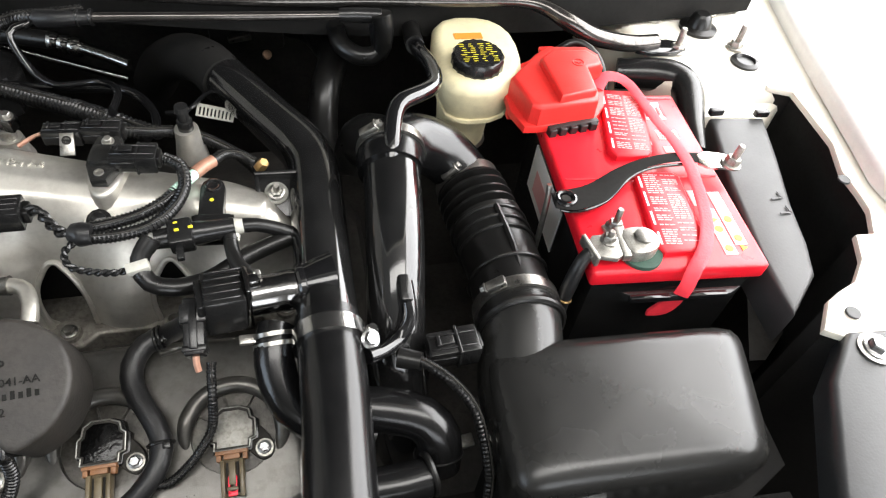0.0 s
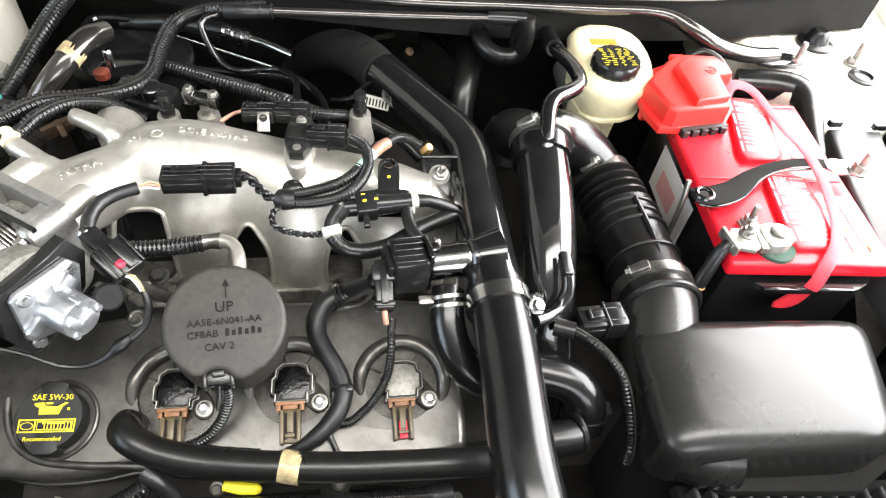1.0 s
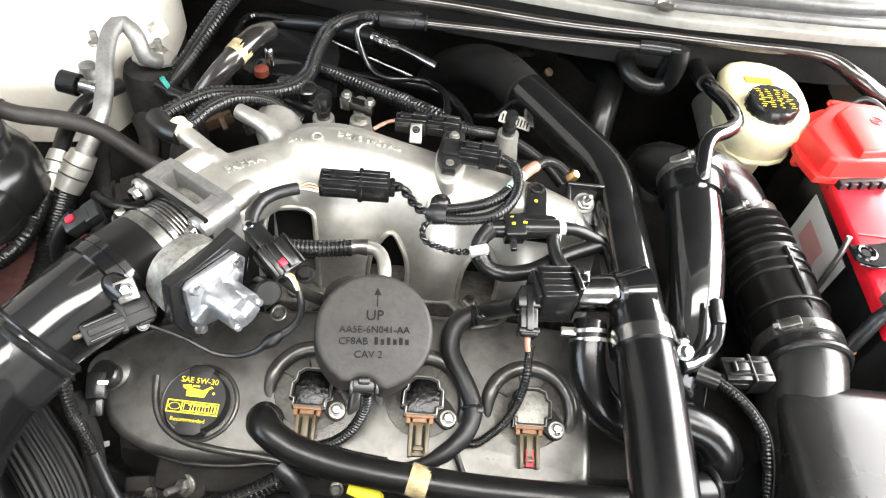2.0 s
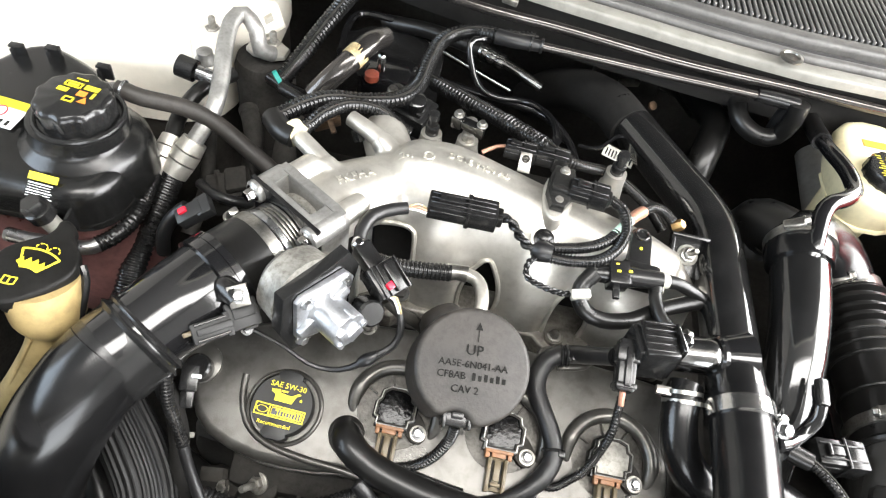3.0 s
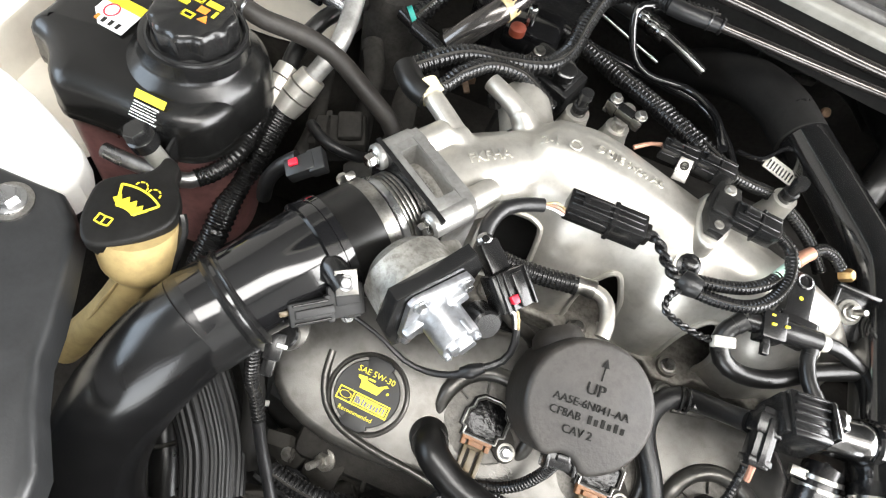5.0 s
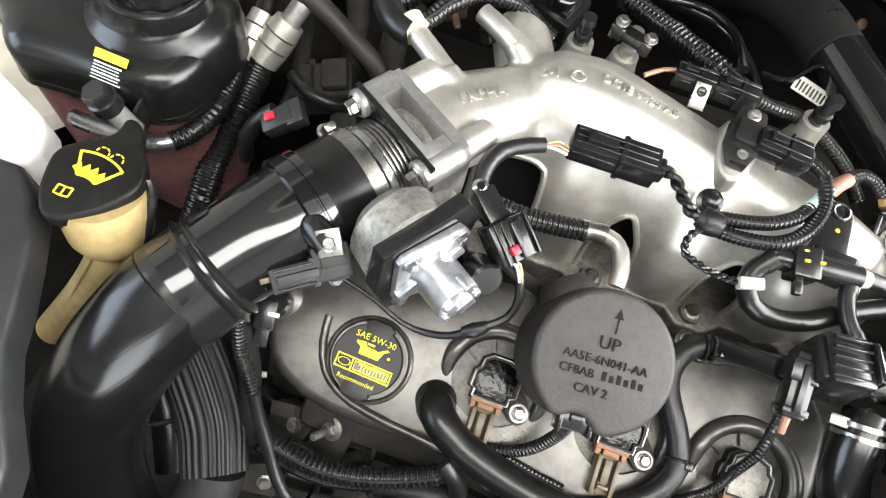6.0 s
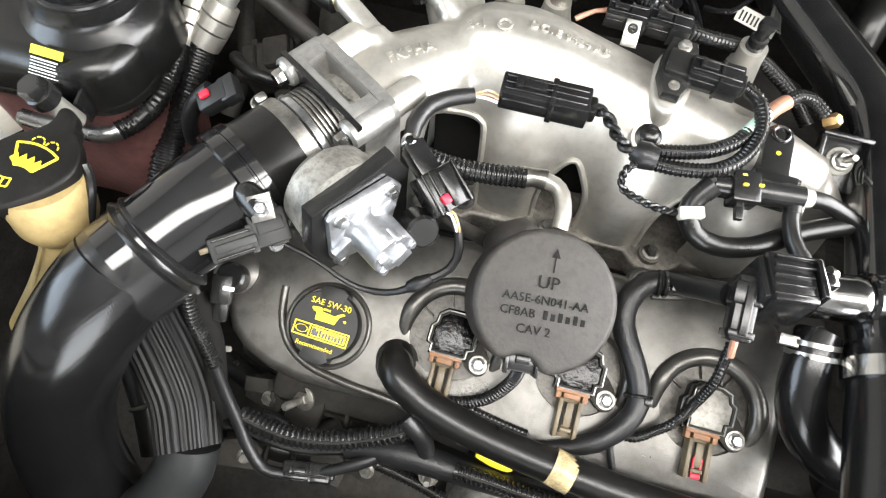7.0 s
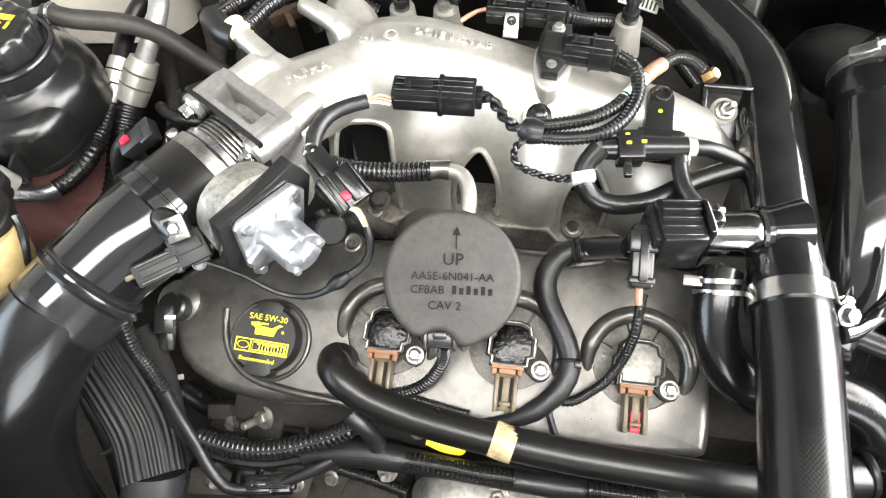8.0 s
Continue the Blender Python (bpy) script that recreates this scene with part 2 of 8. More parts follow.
def cut(bm, *cutters):
    """Cuts the closed shapes out of bm."""
    obs = []
    for b in (bm, *cutters):
        bmesh.ops.recalc_face_normals(b, faces=b.faces)
        me = bpy.data.meshes.new("tmp")
        b.to_mesh(me)
        b.free()
        obs.append(new("tmp", me))
    for c in obs[1:]:
        mod = obs[0].modifiers.new("cut", "BOOLEAN")
        mod.operation, mod.solver, mod.object = "DIFFERENCE", "EXACT", c
    me = bpy.data.meshes.new_from_object(obs[0].evaluated_get(bpy.context.evaluated_depsgraph_get()))
    out = bmesh.new()
    out.from_mesh(me)
    for o in obs:
        bpy.data.meshes.remove(o.data)
    bpy.data.meshes.remove(me)
    return out


def lathe(profile, m=Matrix(), segs=24, flute=0, depth=0.0):
    """A profile of (radius, height) turned round z; flute: count and depth of grip flutes on it."""
    bm = bmesh.new()
    rings = []
    for r, z in profile:
        if r < 1e-6:
            rings.append([bm.verts.new((0, 0, z))])
            continue
        ring = []
        for i in range(segs):
            a = 2 * math.pi * i / segs
            q = r * (1 - depth * (0.5 + 0.5 * math.cos(flute * a))) if flute else r
            ring.append(bm.verts.new((q * math.cos(a), q * math.sin(a), z)))
        rings.append(ring)
    for a, b in zip(rings, rings[1:]):
        if len(a) == 1 and len(b) == 1:
            continue
        for i in range(segs):
            j = (i + 1) % segs
            if len(a) == 1:
                bm.faces.new((a[0], b[j], b[i]))
            elif len(b) == 1:
                bm.faces.new((a[i], a[j], b[0]))
            else:
                bm.faces.new((a[i], a[j], b[j], b[i]))
    for ring, flip in ((rings[0], True), (rings[-1], False)):
        if len(ring) > 2:
            bm.faces.new(ring[::-1] if flip else ring)
    return put(bm, m)


def disc(r, h, m=Matrix(), bevel=0.001, segs=24):
    return lathe([(r, 0), (r, h - bevel), (r - bevel, h)], m, segs)


def spline(points, step=0.006):
    """Points along a smooth curve through the given ones, and the share of the way at each given one."""
    P = [Vector(p) for p in points]
    P = [P[0] * 2 - P[1]] + P + [P[-1] * 2 - P[-2]]
    out, keys = [], []
    for i in range(1, len(P) - 2):
        a, b, c, d = P[i - 1:i + 3]
        n = max(2, int((c - b).length / step))
        for k in range(n):
            t = k / n
            out.append(((2 * b) + (c - a) * t + (2 * a - 5 * b + 4 * c - d) * t * t + (3 * b - a - 3 * c + d) * t ** 3) * 0.5)
            keys.append(i - 1 + t)
    out.append(P[-2])
    keys.append(len(points) - 1)
    return out, keys


def tube(points, r, segs=12, step=0.008, ribs=0.0, deep=0.15, squash=1.0, up=None, ends=True, wob=0.0, flutes=0):
    """A hose or pipe through the points. r: its radius, or one for each point. ribs: the pitch of its corrugation."""
    if ribs:
        step = ribs / 4
    line, keys = spline(points, step)
    radii = r if isinstance(r, (list, tuple)) else [r] * len(points)
    bm = bmesh.new()
    rings, side = [], None
    for i, p in enumerate(line):
        d = (line[min(i + 1, len(line) - 1)] - line[max(i - 1, 0)]).normalized()
        if up is not None:
            side = d.cross(Vector(up)).normalized()
        elif side is None:
            side = d.orthogonal().normalized()
        else:
            side = (side - d * side.dot(d)).normalized()
        other = side.cross(d)
        k = int(min(keys[i], len(radii) - 2))
        q = radii[k] + (radii[k + 1] - radii[k]) * (keys[i] - k)
        if ribs and i % 4 in (0, 1) and 1 < i < len(line) - 2:
            q *= 1 - deep
        if wob:
            q *= 1 + wob * noise.noise(p * 60)
        rings.append([bm.verts.new(p + (side * math.cos(a) + other * math.sin(a) * squash) * (q * (1 - 0.055 * (k // 2 % 2)) if flutes else q)) for k, a in enumerate(2 * math.pi * s / segs for s in range(segs))])
    for a, b in zip(rings, rings[1:]):
        for s in range(segs):
            bm.faces.new((a[s], a[(s + 1) % segs], b[(s + 1) % segs], b[s]))
    if ends:
        bm.faces.new(rings[0][::-1])
        bm.faces.new(rings[-1])
    return bm


def hexhead(r, h, m=Matrix(), washer=1.35, stud=0.0):
    bms = [lathe([(r * washer, 0), (r * washer, h * 0.22), (r * washer * 0.93, h * 0.28)], m, 20),
           lathe([(r, h * 0.25), (r, h * 0.85), (r * 0.85, h)], m, 6)]
    if stud:
        bms.append(lathe([(r * 0.48, h * 0.8), (r * 0.48, h + stud), (r * 0.38, h + stud + 0.0015)], m, 12))
    return join(*bms)


def bolt(name, at, axis, r=0.006, h=0.006, parent=None, material="steel", stud=0.0, label=""):
    return part(name, hexhead(r, h, basis(at, axis, (1, 0.2, 0.1)), stud=stud), material, parent, label)


def writing(text, size, m, material, parent, name="writing", deep=0.0003, align="CENTER"):
    cu = bpy.data.curves.new("t", "FONT")
    cu.body, cu.size, cu.extrude, cu.align_x, cu.align_y, cu.resolution_u = text, size, deep, align, "CENTER", 2
    tmp = bpy.data.objects.new("t", cu)
    me = bpy.data.meshes.new_from_object(tmp)
    bpy.data.objects.remove(tmp)
    bm = bmesh.new()
    bm.from_mesh(me)
    bpy.data.meshes.remove(me)
    return part(name, put(bm, m), material, parent, smooth=False)


def soft_lid(quad, z0, z1, edge, m=Matrix(), power=7.0, crown=0.004, n=72, flare=1.05):
    """A lid over four corners with widely rounded edges and a faint crown."""
    q = [Vector((*c[:2],)) for c in quad]
    def at(u, v):
        a, b = q[0].lerp(q[1], (u + 1) / 2), q[3].lerp(q[2], (u + 1) / 2)
        return a.lerp(b, (v + 1) / 2)
    span = min((q[1] - q[0]).length, (q[3] - q[0]).length) / 2
    levels = [(flare, z0), (1.0, z1 - edge)] + [(1 - edge / span * (1 - math.cos(k * math.pi / 16)), z1 - edge + edge * math.sin(k * math.pi / 16)) for k in range(1, 9)]
    last = levels[-1][0]
    levels += [(last * f, z1 + crown * (1 - f * f)) for f in (0.8, 0.55, 0.3, 0.1)]
    bm = bmesh.new()
    rings = []
    for s, z in levels:
        loop = []
        for i in range(n):
            a = 2 * math.pi * i / n
            c, d = math.cos(a), math.sin(a)
            k = (abs(c) ** power + abs(d) ** power) ** (-1 / power)
            loop.append(bm.verts.new((*at(c * k * s, d * k * s), z)))
        rings.append(loop)
    for a, b in zip(rings, rings[1:]):
        for i in range(n):
            bm.faces.new((a[i], a[(i + 1) % n], b[(i + 1) % n], b[i]))
    bm.faces.new(rings[-1]), bm.faces.new(rings[0][::-1])
    return put(bm, m)


def ring(R, r, m=Matrix(), segs=32, tall=1.0, arc=1.0):
    """A rounded ring of radius R round z."""
    pts = []
    bm = bmesh.new()
    n = segs if arc >= 1 else segs + 1
    loops = []
    for i in range(n):
        a = 2 * math.pi * arc * i / segs
        loops.append([bm.verts.new(((R + r * math.cos(b)) * math.cos(a), (R + r * math.cos(b)) * math.sin(a), r * tall * math.sin(b))) for b in (math.pi * 2 * k / 8 for k in range(8))])
    for i in range(n if arc >= 1 else n - 1):
        a, b = loops[i], loops[(i + 1) % n]
        for k in range(8):
            bm.faces.new((a[k], a[(k + 1) % 8], b[(k + 1) % 8], b[k]))
    if arc < 1:
        bm.faces.new(loops[0]), bm.faces.new(loops[-1][::-1])
    return put(bm, m)


def band_clamp(parent, at, axis, r, width, screw, name="hose_clamp", material="steel"):
    """A worm-drive hose clamp: band, screw housing and screw head. screw: the direction of its housing from the axis."""
    m = basis(at, axis, screw)
    band = part(name, lathe([(r, -width / 2), (r + 0.0014, -width / 2), (r + 0.0014, width / 2), (r, width / 2)], m, 40), material, parent)
    part("screw_housing", box(0.007, 0.020, width * 0.9, m @ Matrix.Translation((r + 0.004, 0, -width * 0.45)), 0.002), material, band)
    part("screw", hexhead(0.0042, 0.006, m @ Matrix.Translation((r + 0.005, 0.009, 0)) @ pose(0, 0, 0, -90, 0, 0)), material, band)
    return band


CO = Vector((-0.25, 0.26, 0.795))          # a point of the front valve cover's face
CM = basis(CO, (0, -0.2873, 0.9578), (1, 0, 0))


# ---- setting: the bay's walls, floor, hood, cowl, fenders ----
def slab(name, x0, x1, y0, y1, z0, z1, material, label, category, bevel=0.004):
    return single(name, box(x1 - x0, y1 - y0, z1 - z0, Matrix.Translation(((x0 + x1) / 2, (y0 + y1) / 2, z0)), bevel), material, label, category, kind="structure")


slab("floor", -2.6, 1.7, -3.2, 3.2, -0.1, 0.0, "floor", "plain grey concrete workshop floor under the car", "floor", 0)
slab("ceiling", -2.6, 1.7, -3.2, 3.2, 2.9, 3.0, "ceil", "plain grey workshop ceiling", "ceiling", 0)
slab("wall_north", -2.6, 1.7, 3.0, 3.2, 0.0, 2.9, "plaster", "plain painted workshop wall", "wall", 0)
# unseen wall, opened only for the added front light
ws = thing("wall_south", (0.45, -3.1, 0.0), "unseen painted workshop wall with an added door opening", "wall", kind="structure")
for x0, x1, z0, z1 in ((-2.6, -0.55, 0.0, 2.9), (1.45, 1.7, 0.0, 2.9), (-0.55, 1.45, 2.3, 2.9)):
    part("panel", box(x1 - x0, 0.2, z1 - z0, Matrix.Translation(((x0 + x1) / 2, -3.1, z0)), 0), "plaster", ws)


def window_wall(name, x0, x1, y0, y1, z0, z1):
    """A side wall with an opening from y0 to y1 and z0 to z1."""
    w = thing(name, (x0, 0, 0), "plain painted workshop wall with a wide window", "wall", kind="structure")
    for a, b, c, d in ((-3.0, y0, 0.0, 2.9), (y1, 3.0, 0.0, 2.9), (y0, y1, 0.0, z0), (y0, y1, z1, 2.9)):
        part("panel", box(x1 - x0, b - a, d - c, Matrix.Translation(((x0 + x1) / 2, (a + b) / 2, c)), 0), "plaster", w)
    for a in (y0, (y0 + y1) / 2, y1):
        part("window_frame", box(0.05, 0.05, z1 - z0, Matrix.Translation(((x0 + x1) / 2, a, z0)), 0.004), "white", w)


window_wall("wall_east", 1.5, 1.7, -0.70, 2.65, 0.98, 2.86)
window_wall("wall_west", -2.6, -2.4, -1.65, 0.15, 1.1, 2.4)
# housing of the added, unseen ceiling lamp
for y in (-0.45,):
    cl_ = thing("ceiling_light", (0.15, y, 2.86), "unseen long white ceiling lamp added over the bay", "ceiling lamp", "ceiling lamps")
    part("housing", box(2.3, 0.72, 0.05, Matrix.Translation((0.15, y, 2.845)), 0.006), "white", cl_)
slab("undertray", -0.82, 0.82, -0.02, 1.02, 0.40, 0.42, "dark", "dark splash tray under the engine", "tray")
slab("firewall", -0.80, 0.80, 0.98, 1.00, 0.0, 0.97, "dark", "black firewall behind the engine", "wall")
# unseen wall, drawn up this high to keep front light off the gap
slab("radiator_support", -0.82, 0.82, -0.02, 0.03, 0.0, 0.88, "dark", "unseen dark radiator support wall, raised to shade the bay", "wall")
slab("inner_wing_1", -0.84, -0.82, -0.02, 1.02, 0.0, 0.86, "paint", "cream painted inner fender wall", "wall")
slab("splash_liner", -0.819, -0.812, 0.0, 1.0, 0.0, 0.76, "rubber_shade", "black plastic splash liner on the inner fender", "liner")
slab("inner_wing_2", 0.82, 0.84, -0.02, 1.02, 0.0, 0.86, "paint", "cream painted inner fender wall", "wall")

# the raised hood over the bay
hood = thing("hood", (0, 1.02, 1.06), "raised hood with a dark fibre liner, propped open over the engine", "hood", kind="structure")
hm = basis((0, 1.05, 1.05), (0, -0.766, -0.643), (1, 0, 0))
part("hood_skin", prism([(-0.58, 0.0), (0.58, 0.0), (0.68, 0.35), (0.66, 1.0), (0.50, 1.14), (-0.50, 1.14), (-0.66, 1.0), (-0.68, 0.35)], -0.03, -0.008, hm, 0.006), "paint", hood, "cream painted hood panel")
part("hood_liner", prism([(-0.54, 0.08), (0.54, 0.08), (0.62, 0.36), (0.61, 0.95), (0.46, 1.08), (-0.46, 1.08), (-0.61, 0.95), (-0.62, 0.36)], -0.006, 0.006, hm, 0.006, rounded=1), "hood", hood)

# engine block and dark mass below
block = thing("engine_block", (-0.2, 0.35, 0.45), "grimy black engine block below the valve cover", "engine")
part("crankcase", box(0.56, 0.40, 0.30, Matrix.Translation((-0.20, 0.44, 0.42)), 0.03), "dark", block)
# head coloured near black, holding the shade below the cover
part("front_head", box(0.40, 0.10, 0.14, basis((-0.225, 0.295, 0.60), (0, -0.29, 0.96), (1, 0, 0)), 0.012), "rubber_shade", block)
part("rear_head", box(0.40, 0.16, 0.14, basis((-0.18, 0.56, 0.66), (0, 0.35, 0.94), (1, 0, 0)), 0.02), "dark", block)
part("gearbox", box(0.42, 0.36, 0.2, Matrix.Translation((0.28, 0.42, 0.42)), 0.05), "dark", block)

# strut towers
def tower(name, x, sgn):
    t = thing(name, (x, 0.72, 0.45), "cream painted strut tower with studs and nuts on top", "strut tower", "strut towers")
    m = Matrix.Translation((x, 0.72, 0.0))
    out = [(-0.105, -0.07), (-0.07, -0.115), (0.05, -0.125), (0.13, -0.13), (0.25, -0.13), (0.25, 0.2), (-0.10, 0.2), (-0.115, 0.1)]
    part("tower_shell", prism([(sgn * a, b) for a, b in out], 0.79, 0.885, m, 0.02, 3, rounded=2, taper=1.0), "paint", t)
    # lower wall in a darker colour than the cream top
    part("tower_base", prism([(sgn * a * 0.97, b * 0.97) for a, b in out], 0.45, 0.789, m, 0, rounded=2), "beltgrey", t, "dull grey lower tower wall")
    return t


tower_r = tower("strut_tower", 0.56, 1)
part("apron", prism([(0.502, 0.578), (0.587, 0.567), (0.662, 0.612), (0.708, 0.668), (0.618, 0.701), (0.514, 0.643)], 0.70, 0.86, Matrix(), 0.01), "paint", tower_r)
tower_l = tower("strut_tower", -0.665, -1)
for (p, r) in (((0.506, 0.681, 0.888), 0.008), ((0.507, 0.759, 0.888), 0.008), ((0.597, 0.684, 0.888), 0.008), ((0.601, 0.770, 0.888), 0.007)):
    bolt("stud_nut", (p[0], p[1], 0.886), (0, 0, 1), r * 1.1, 0.010, tower_r, "pewter", 0.022)
p = (0.593, 0.650, 0.888)
part("rubber_plug", join(lathe([(0.019, 0), (0.019, 0.003), (0.013, 0.005), (0.011, 0.002), (0, 0.002)], Matrix.Translation((p[0], p[1], 0.885)), 24)), "rubber", tower_r, "black rubber grommet")
p = (0.564, 0.733, 0.888)
part("strut_cap", lathe([(0.026, 0), (0.026, 0.004), (0.017, 0.007), (0.013, 0.02), (0.009, 0.024), (0, 0.024)], Matrix.Translation((p[0], p[1], 0.885)), 20), "rubber", tower_r)
part("bracket_plate", prism([(-0.606, 0.646), (-0.596, 0.680), (-0.574, 0.670), (-0.557, 0.622), (-0.561, 0.594), (-0.580, 0.598)], 0.8862, 0.8925, Matrix(), 0.002, 2), "paint", tower_l, "cream bracket plate")
part("bushing", lathe([(0.012, 0.0), (0.012, 0.004), (0.009, 0.008), (0.009, 0.014), (0.006, 0.016), (0, 0.016)], Matrix.Translation((-0.570, 0.606, 0.8922)), 20), "alupipe", tower_l, "grey bushing on the plate")
for p in ((-0.510, 0.664, 0.890), (-0.586, 0.668, 0.888)):
    bolt("stud_nut", (p[0], p[1], 0.886), (0, 0, 1), 0.009, 0.009, tower_l, "pewter", 0.012)

tabm_ = basis((-0.520, 0.682, 0.905), (-0.3, -0.55, 0.78), (0.85, 0.45, 0.3))
part("tower_tab", cut(prism([(-0.018, -0.014), (0.018, -0.014), (0.018, 0.018), (0.010, 0.024), (-0.012, 0.022), (-0.018, 0.014)], 0, 0.006, tabm_, 0.001), box(0.012, 0.012, 0.03, tabm_ @ Matrix.Translation((0.003, 0.003, -0.01)), 0)), "paint", tower_l, "cream bracket tab with a square hole")

# inner fenders and the white fender edges
fr = thing("fender", (0.78, 0.5, 0.45), "cream white front fender beside the battery", "fender", kind="structure")
edge = [(0.600, 0.600), (0.629, 0.588), (0.622, 0.489), (0.603, 0.442), (0.601, 0.408), (0.597, 0.383), (0.579, 0.351), (0.558, 0.352), (0.543, 0.321), (0.517, 0.296), (0.495, 0.288), (0.476, 0.279), (0.451, 0.249), (0.60, 0.16), (0.90, 0.16), (0.90, 1.02), (0.58, 1.02), (0.60, 0.746)]
part("inner_panel", prism(edge, 0.875, 0.883, Matrix(), 0.003, 2), "paint", fr)
part("splash_liner", prism([(x + 0.004, y) for x, y in edge], 0.50, 0.8745, Matrix(), 0), "hose_shade", fr, "black splash liner inside the fender")
part("outer_skin", prism([(0.746, 0.897), (0.683, 0.675), (0.646, 0.519), (0.611, 0.380), (0.66, 0.20), (0.94, 0.16), (0.94, 1.04), (0.74, 1.04)], 0.885, 0.91, Matrix(), 0.012, 4, rounded=1), "white", fr)
for q in ((0.701, 0.671, 0.890), (0.594, 0.427, 0.890), (0.489, 0.261, 0.890)):
    part("panel_hole", disc(0.007, 0.002, Matrix.Translation((q[0], q[1], 0.884)), 0.0005, 16), "fuse", fr)

fl = thing("fender", (-0.82, 0.5, 0.45), "cream white front fender beside the coolant tank", "fender", kind="structure")
part("inner_panel", prism([(-0.790, 0.567), (-0.868, 0.515), (-0.782, 0.437), (-0.710, 0.390), (-0.758, 0.331), (-0.836, 0.288), (-1.156, 0.647), (-0.955, 0.816)], 0.78, 0.80, Matrix(), 0.008, 2), "paint", fl)
part("headlight_mount", prism([(-0.800, 0.374), (-0.734, 0.359), (-0.679, 0.336), (-0.650, 0.321), (-0.636, 0.287), (-0.667, 0.273), (-0.722, 0.268)], 0.86, 0.895, Matrix(), 0.008, 3, rounded=1), "white", fl, "white painted headlight mounting panel")
q = (-0.678, 0.304, 0.897)
part("mount_boss", lathe([(0.016, 0), (0.016, 0.003), (0.013, 0.004), (0.009, 0.002), (0, 0.002)], Matrix.Translation((q[0], q[1], 0.894)), 20), "white", fl)

# grey radiator support brackets, one each side
def bracket(outline, z, bolts, label):
    b = thing("radiator_support_bracket", (outline[0][0], outline[0][1], z - 0.03), label, "bracket", "radiator support brackets")
    part("plate", prism(outline, z - 0.03, z, Matrix(), 0.007, 3, rounded=1), "grey", b)
    for x, y in bolts:
        part("washer", lathe([(0.016, 0), (0.016, 0.002), (0.010, 0.003)], Matrix.Translation((x, y, z)), 24), "steel", b)
        bolt("bolt", (x, y, z + 0.002), (0, 0, 1), 0.009, 0.009, b, "zinc")
    return b


bracket([(-0.701, 0.273), (-0.668, 0.273), (-0.613, 0.273), (-0.577, 0.199), (-0.562, 0.154), (-0.512, 0.092), (-0.530, 0.053), (-0.638, 0.152)], 0.92, [(-0.650, 0.250)], "grey painted steel support bracket with a zinc bolt")
bracket([(0.446, 0.243), (0.536, 0.237), (0.495, 0.172), (0.402, 0.057), (0.344, 0.067)], 0.89, [(0.479, 0.220)], "grey painted steel support bracket with a bolt and washer")

# cowl: black lip, grey panel, slotted grille; it bows with the windscreen
cowl = thing("cowl", (0, 0.80, 0.95), "grey plastic windscreen cowl with a slotted grille", "cowl", kind="structure")
COWL = ((-0.66, 0.90), (-0.45, 0.838), (-0.30, 0.800), (-0.167, 0.775), (0.016, 0.746), (0.121, 0.735), (0.35, 0.735), (0.66, 0.775))


def cowl_y(x):
    for (x0, y0), (x1, y1) in zip(COWL, COWL[1:]):
        if x <= x1:
            return y0 + (y1 - y0) * (x - x0) / (x1 - x0)
    return COWL[-1][1]


def strip(a, b, z0, z1, bevel=0.004, segs=2):
    xs = [-0.66 + 1.32 * i / 32 for i in range(33)]
    return prism([(x, cowl_y(x) + a) for x in xs] + [(x, cowl_y(x) + b) for x in xs[::-1]], z0, z1, Matrix(), bevel, segs)


part("lip", strip(-0.006, 0.05, 0.890, 0.952, 0.003), "hose_shade", cowl, "dark metal wall under the cowl edge")
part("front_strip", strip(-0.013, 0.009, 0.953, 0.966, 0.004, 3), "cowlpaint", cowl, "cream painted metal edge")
# near-black channel: the shadow line between the ridges is in its colour
part("channel", strip(0.0095, 0.072, 0.940, 0.956, 0), "rubber_shade", cowl, "channel between the ridges, shade in its dark colour")
part("ridge", strip(0.0125, 0.027, 0.9565, 0.971, 0.006, 4), "cowl", cowl)
part("ledge", strip(0.030, 0.046, 0.9565, 0.963, 0.002, 2), "fuse", cowl, "dark grey ledge")
part("ridge", strip(0.049, 0.072, 0.9565, 0.974, 0.007, 4), "cowl", cowl)
# black tray paints the shade under the slots
part("grille_tray", strip(0.0725, 0.196, 0.925, 0.945, 0), "hose_shade", cowl)
part("rear_panel", strip(0.1965, 0.30, 0.950, 0.976, 0.005, 3), "cowl", cowl)
part("wiper_hole", lathe([(0.014, 0), (0.014, 0.002), (0.010, 0.003), (0.009, 0.001), (0, 0.001)], Matrix.Translation((0.091, 0.731, 0.975)), 24), "steel", cowl)
wb = Vector((0.006, 0.860, 0.985))
part("wiper_pivot_cover", join(box(0.045, 0.030, 0.012, Matrix.Translation(wb), 0.003), lathe([(0.013, 0.0), (0.013, 0.024), (0.010, 0.027)], Matrix.Translation(wb), 20)), "cowl", cowl)
slat_mesh = None
for i in range(165):
    x = -0.645 + i * 0.0078
    if slat_mesh is None:
        s = part("slat", box(0.0044, 0.126, 0.014, Matrix.Translation((0, 0.1345, 0.962)), 0.0014, 1), "cowl", cowl)
        slat_mesh = s.data
    else:
        s = new("slat", slat_mesh)
        s.parent = cowl
        s.matrix_parent_inverse = root(cowl).inverted()
    s.location = (x, cowl_y(x), 0)

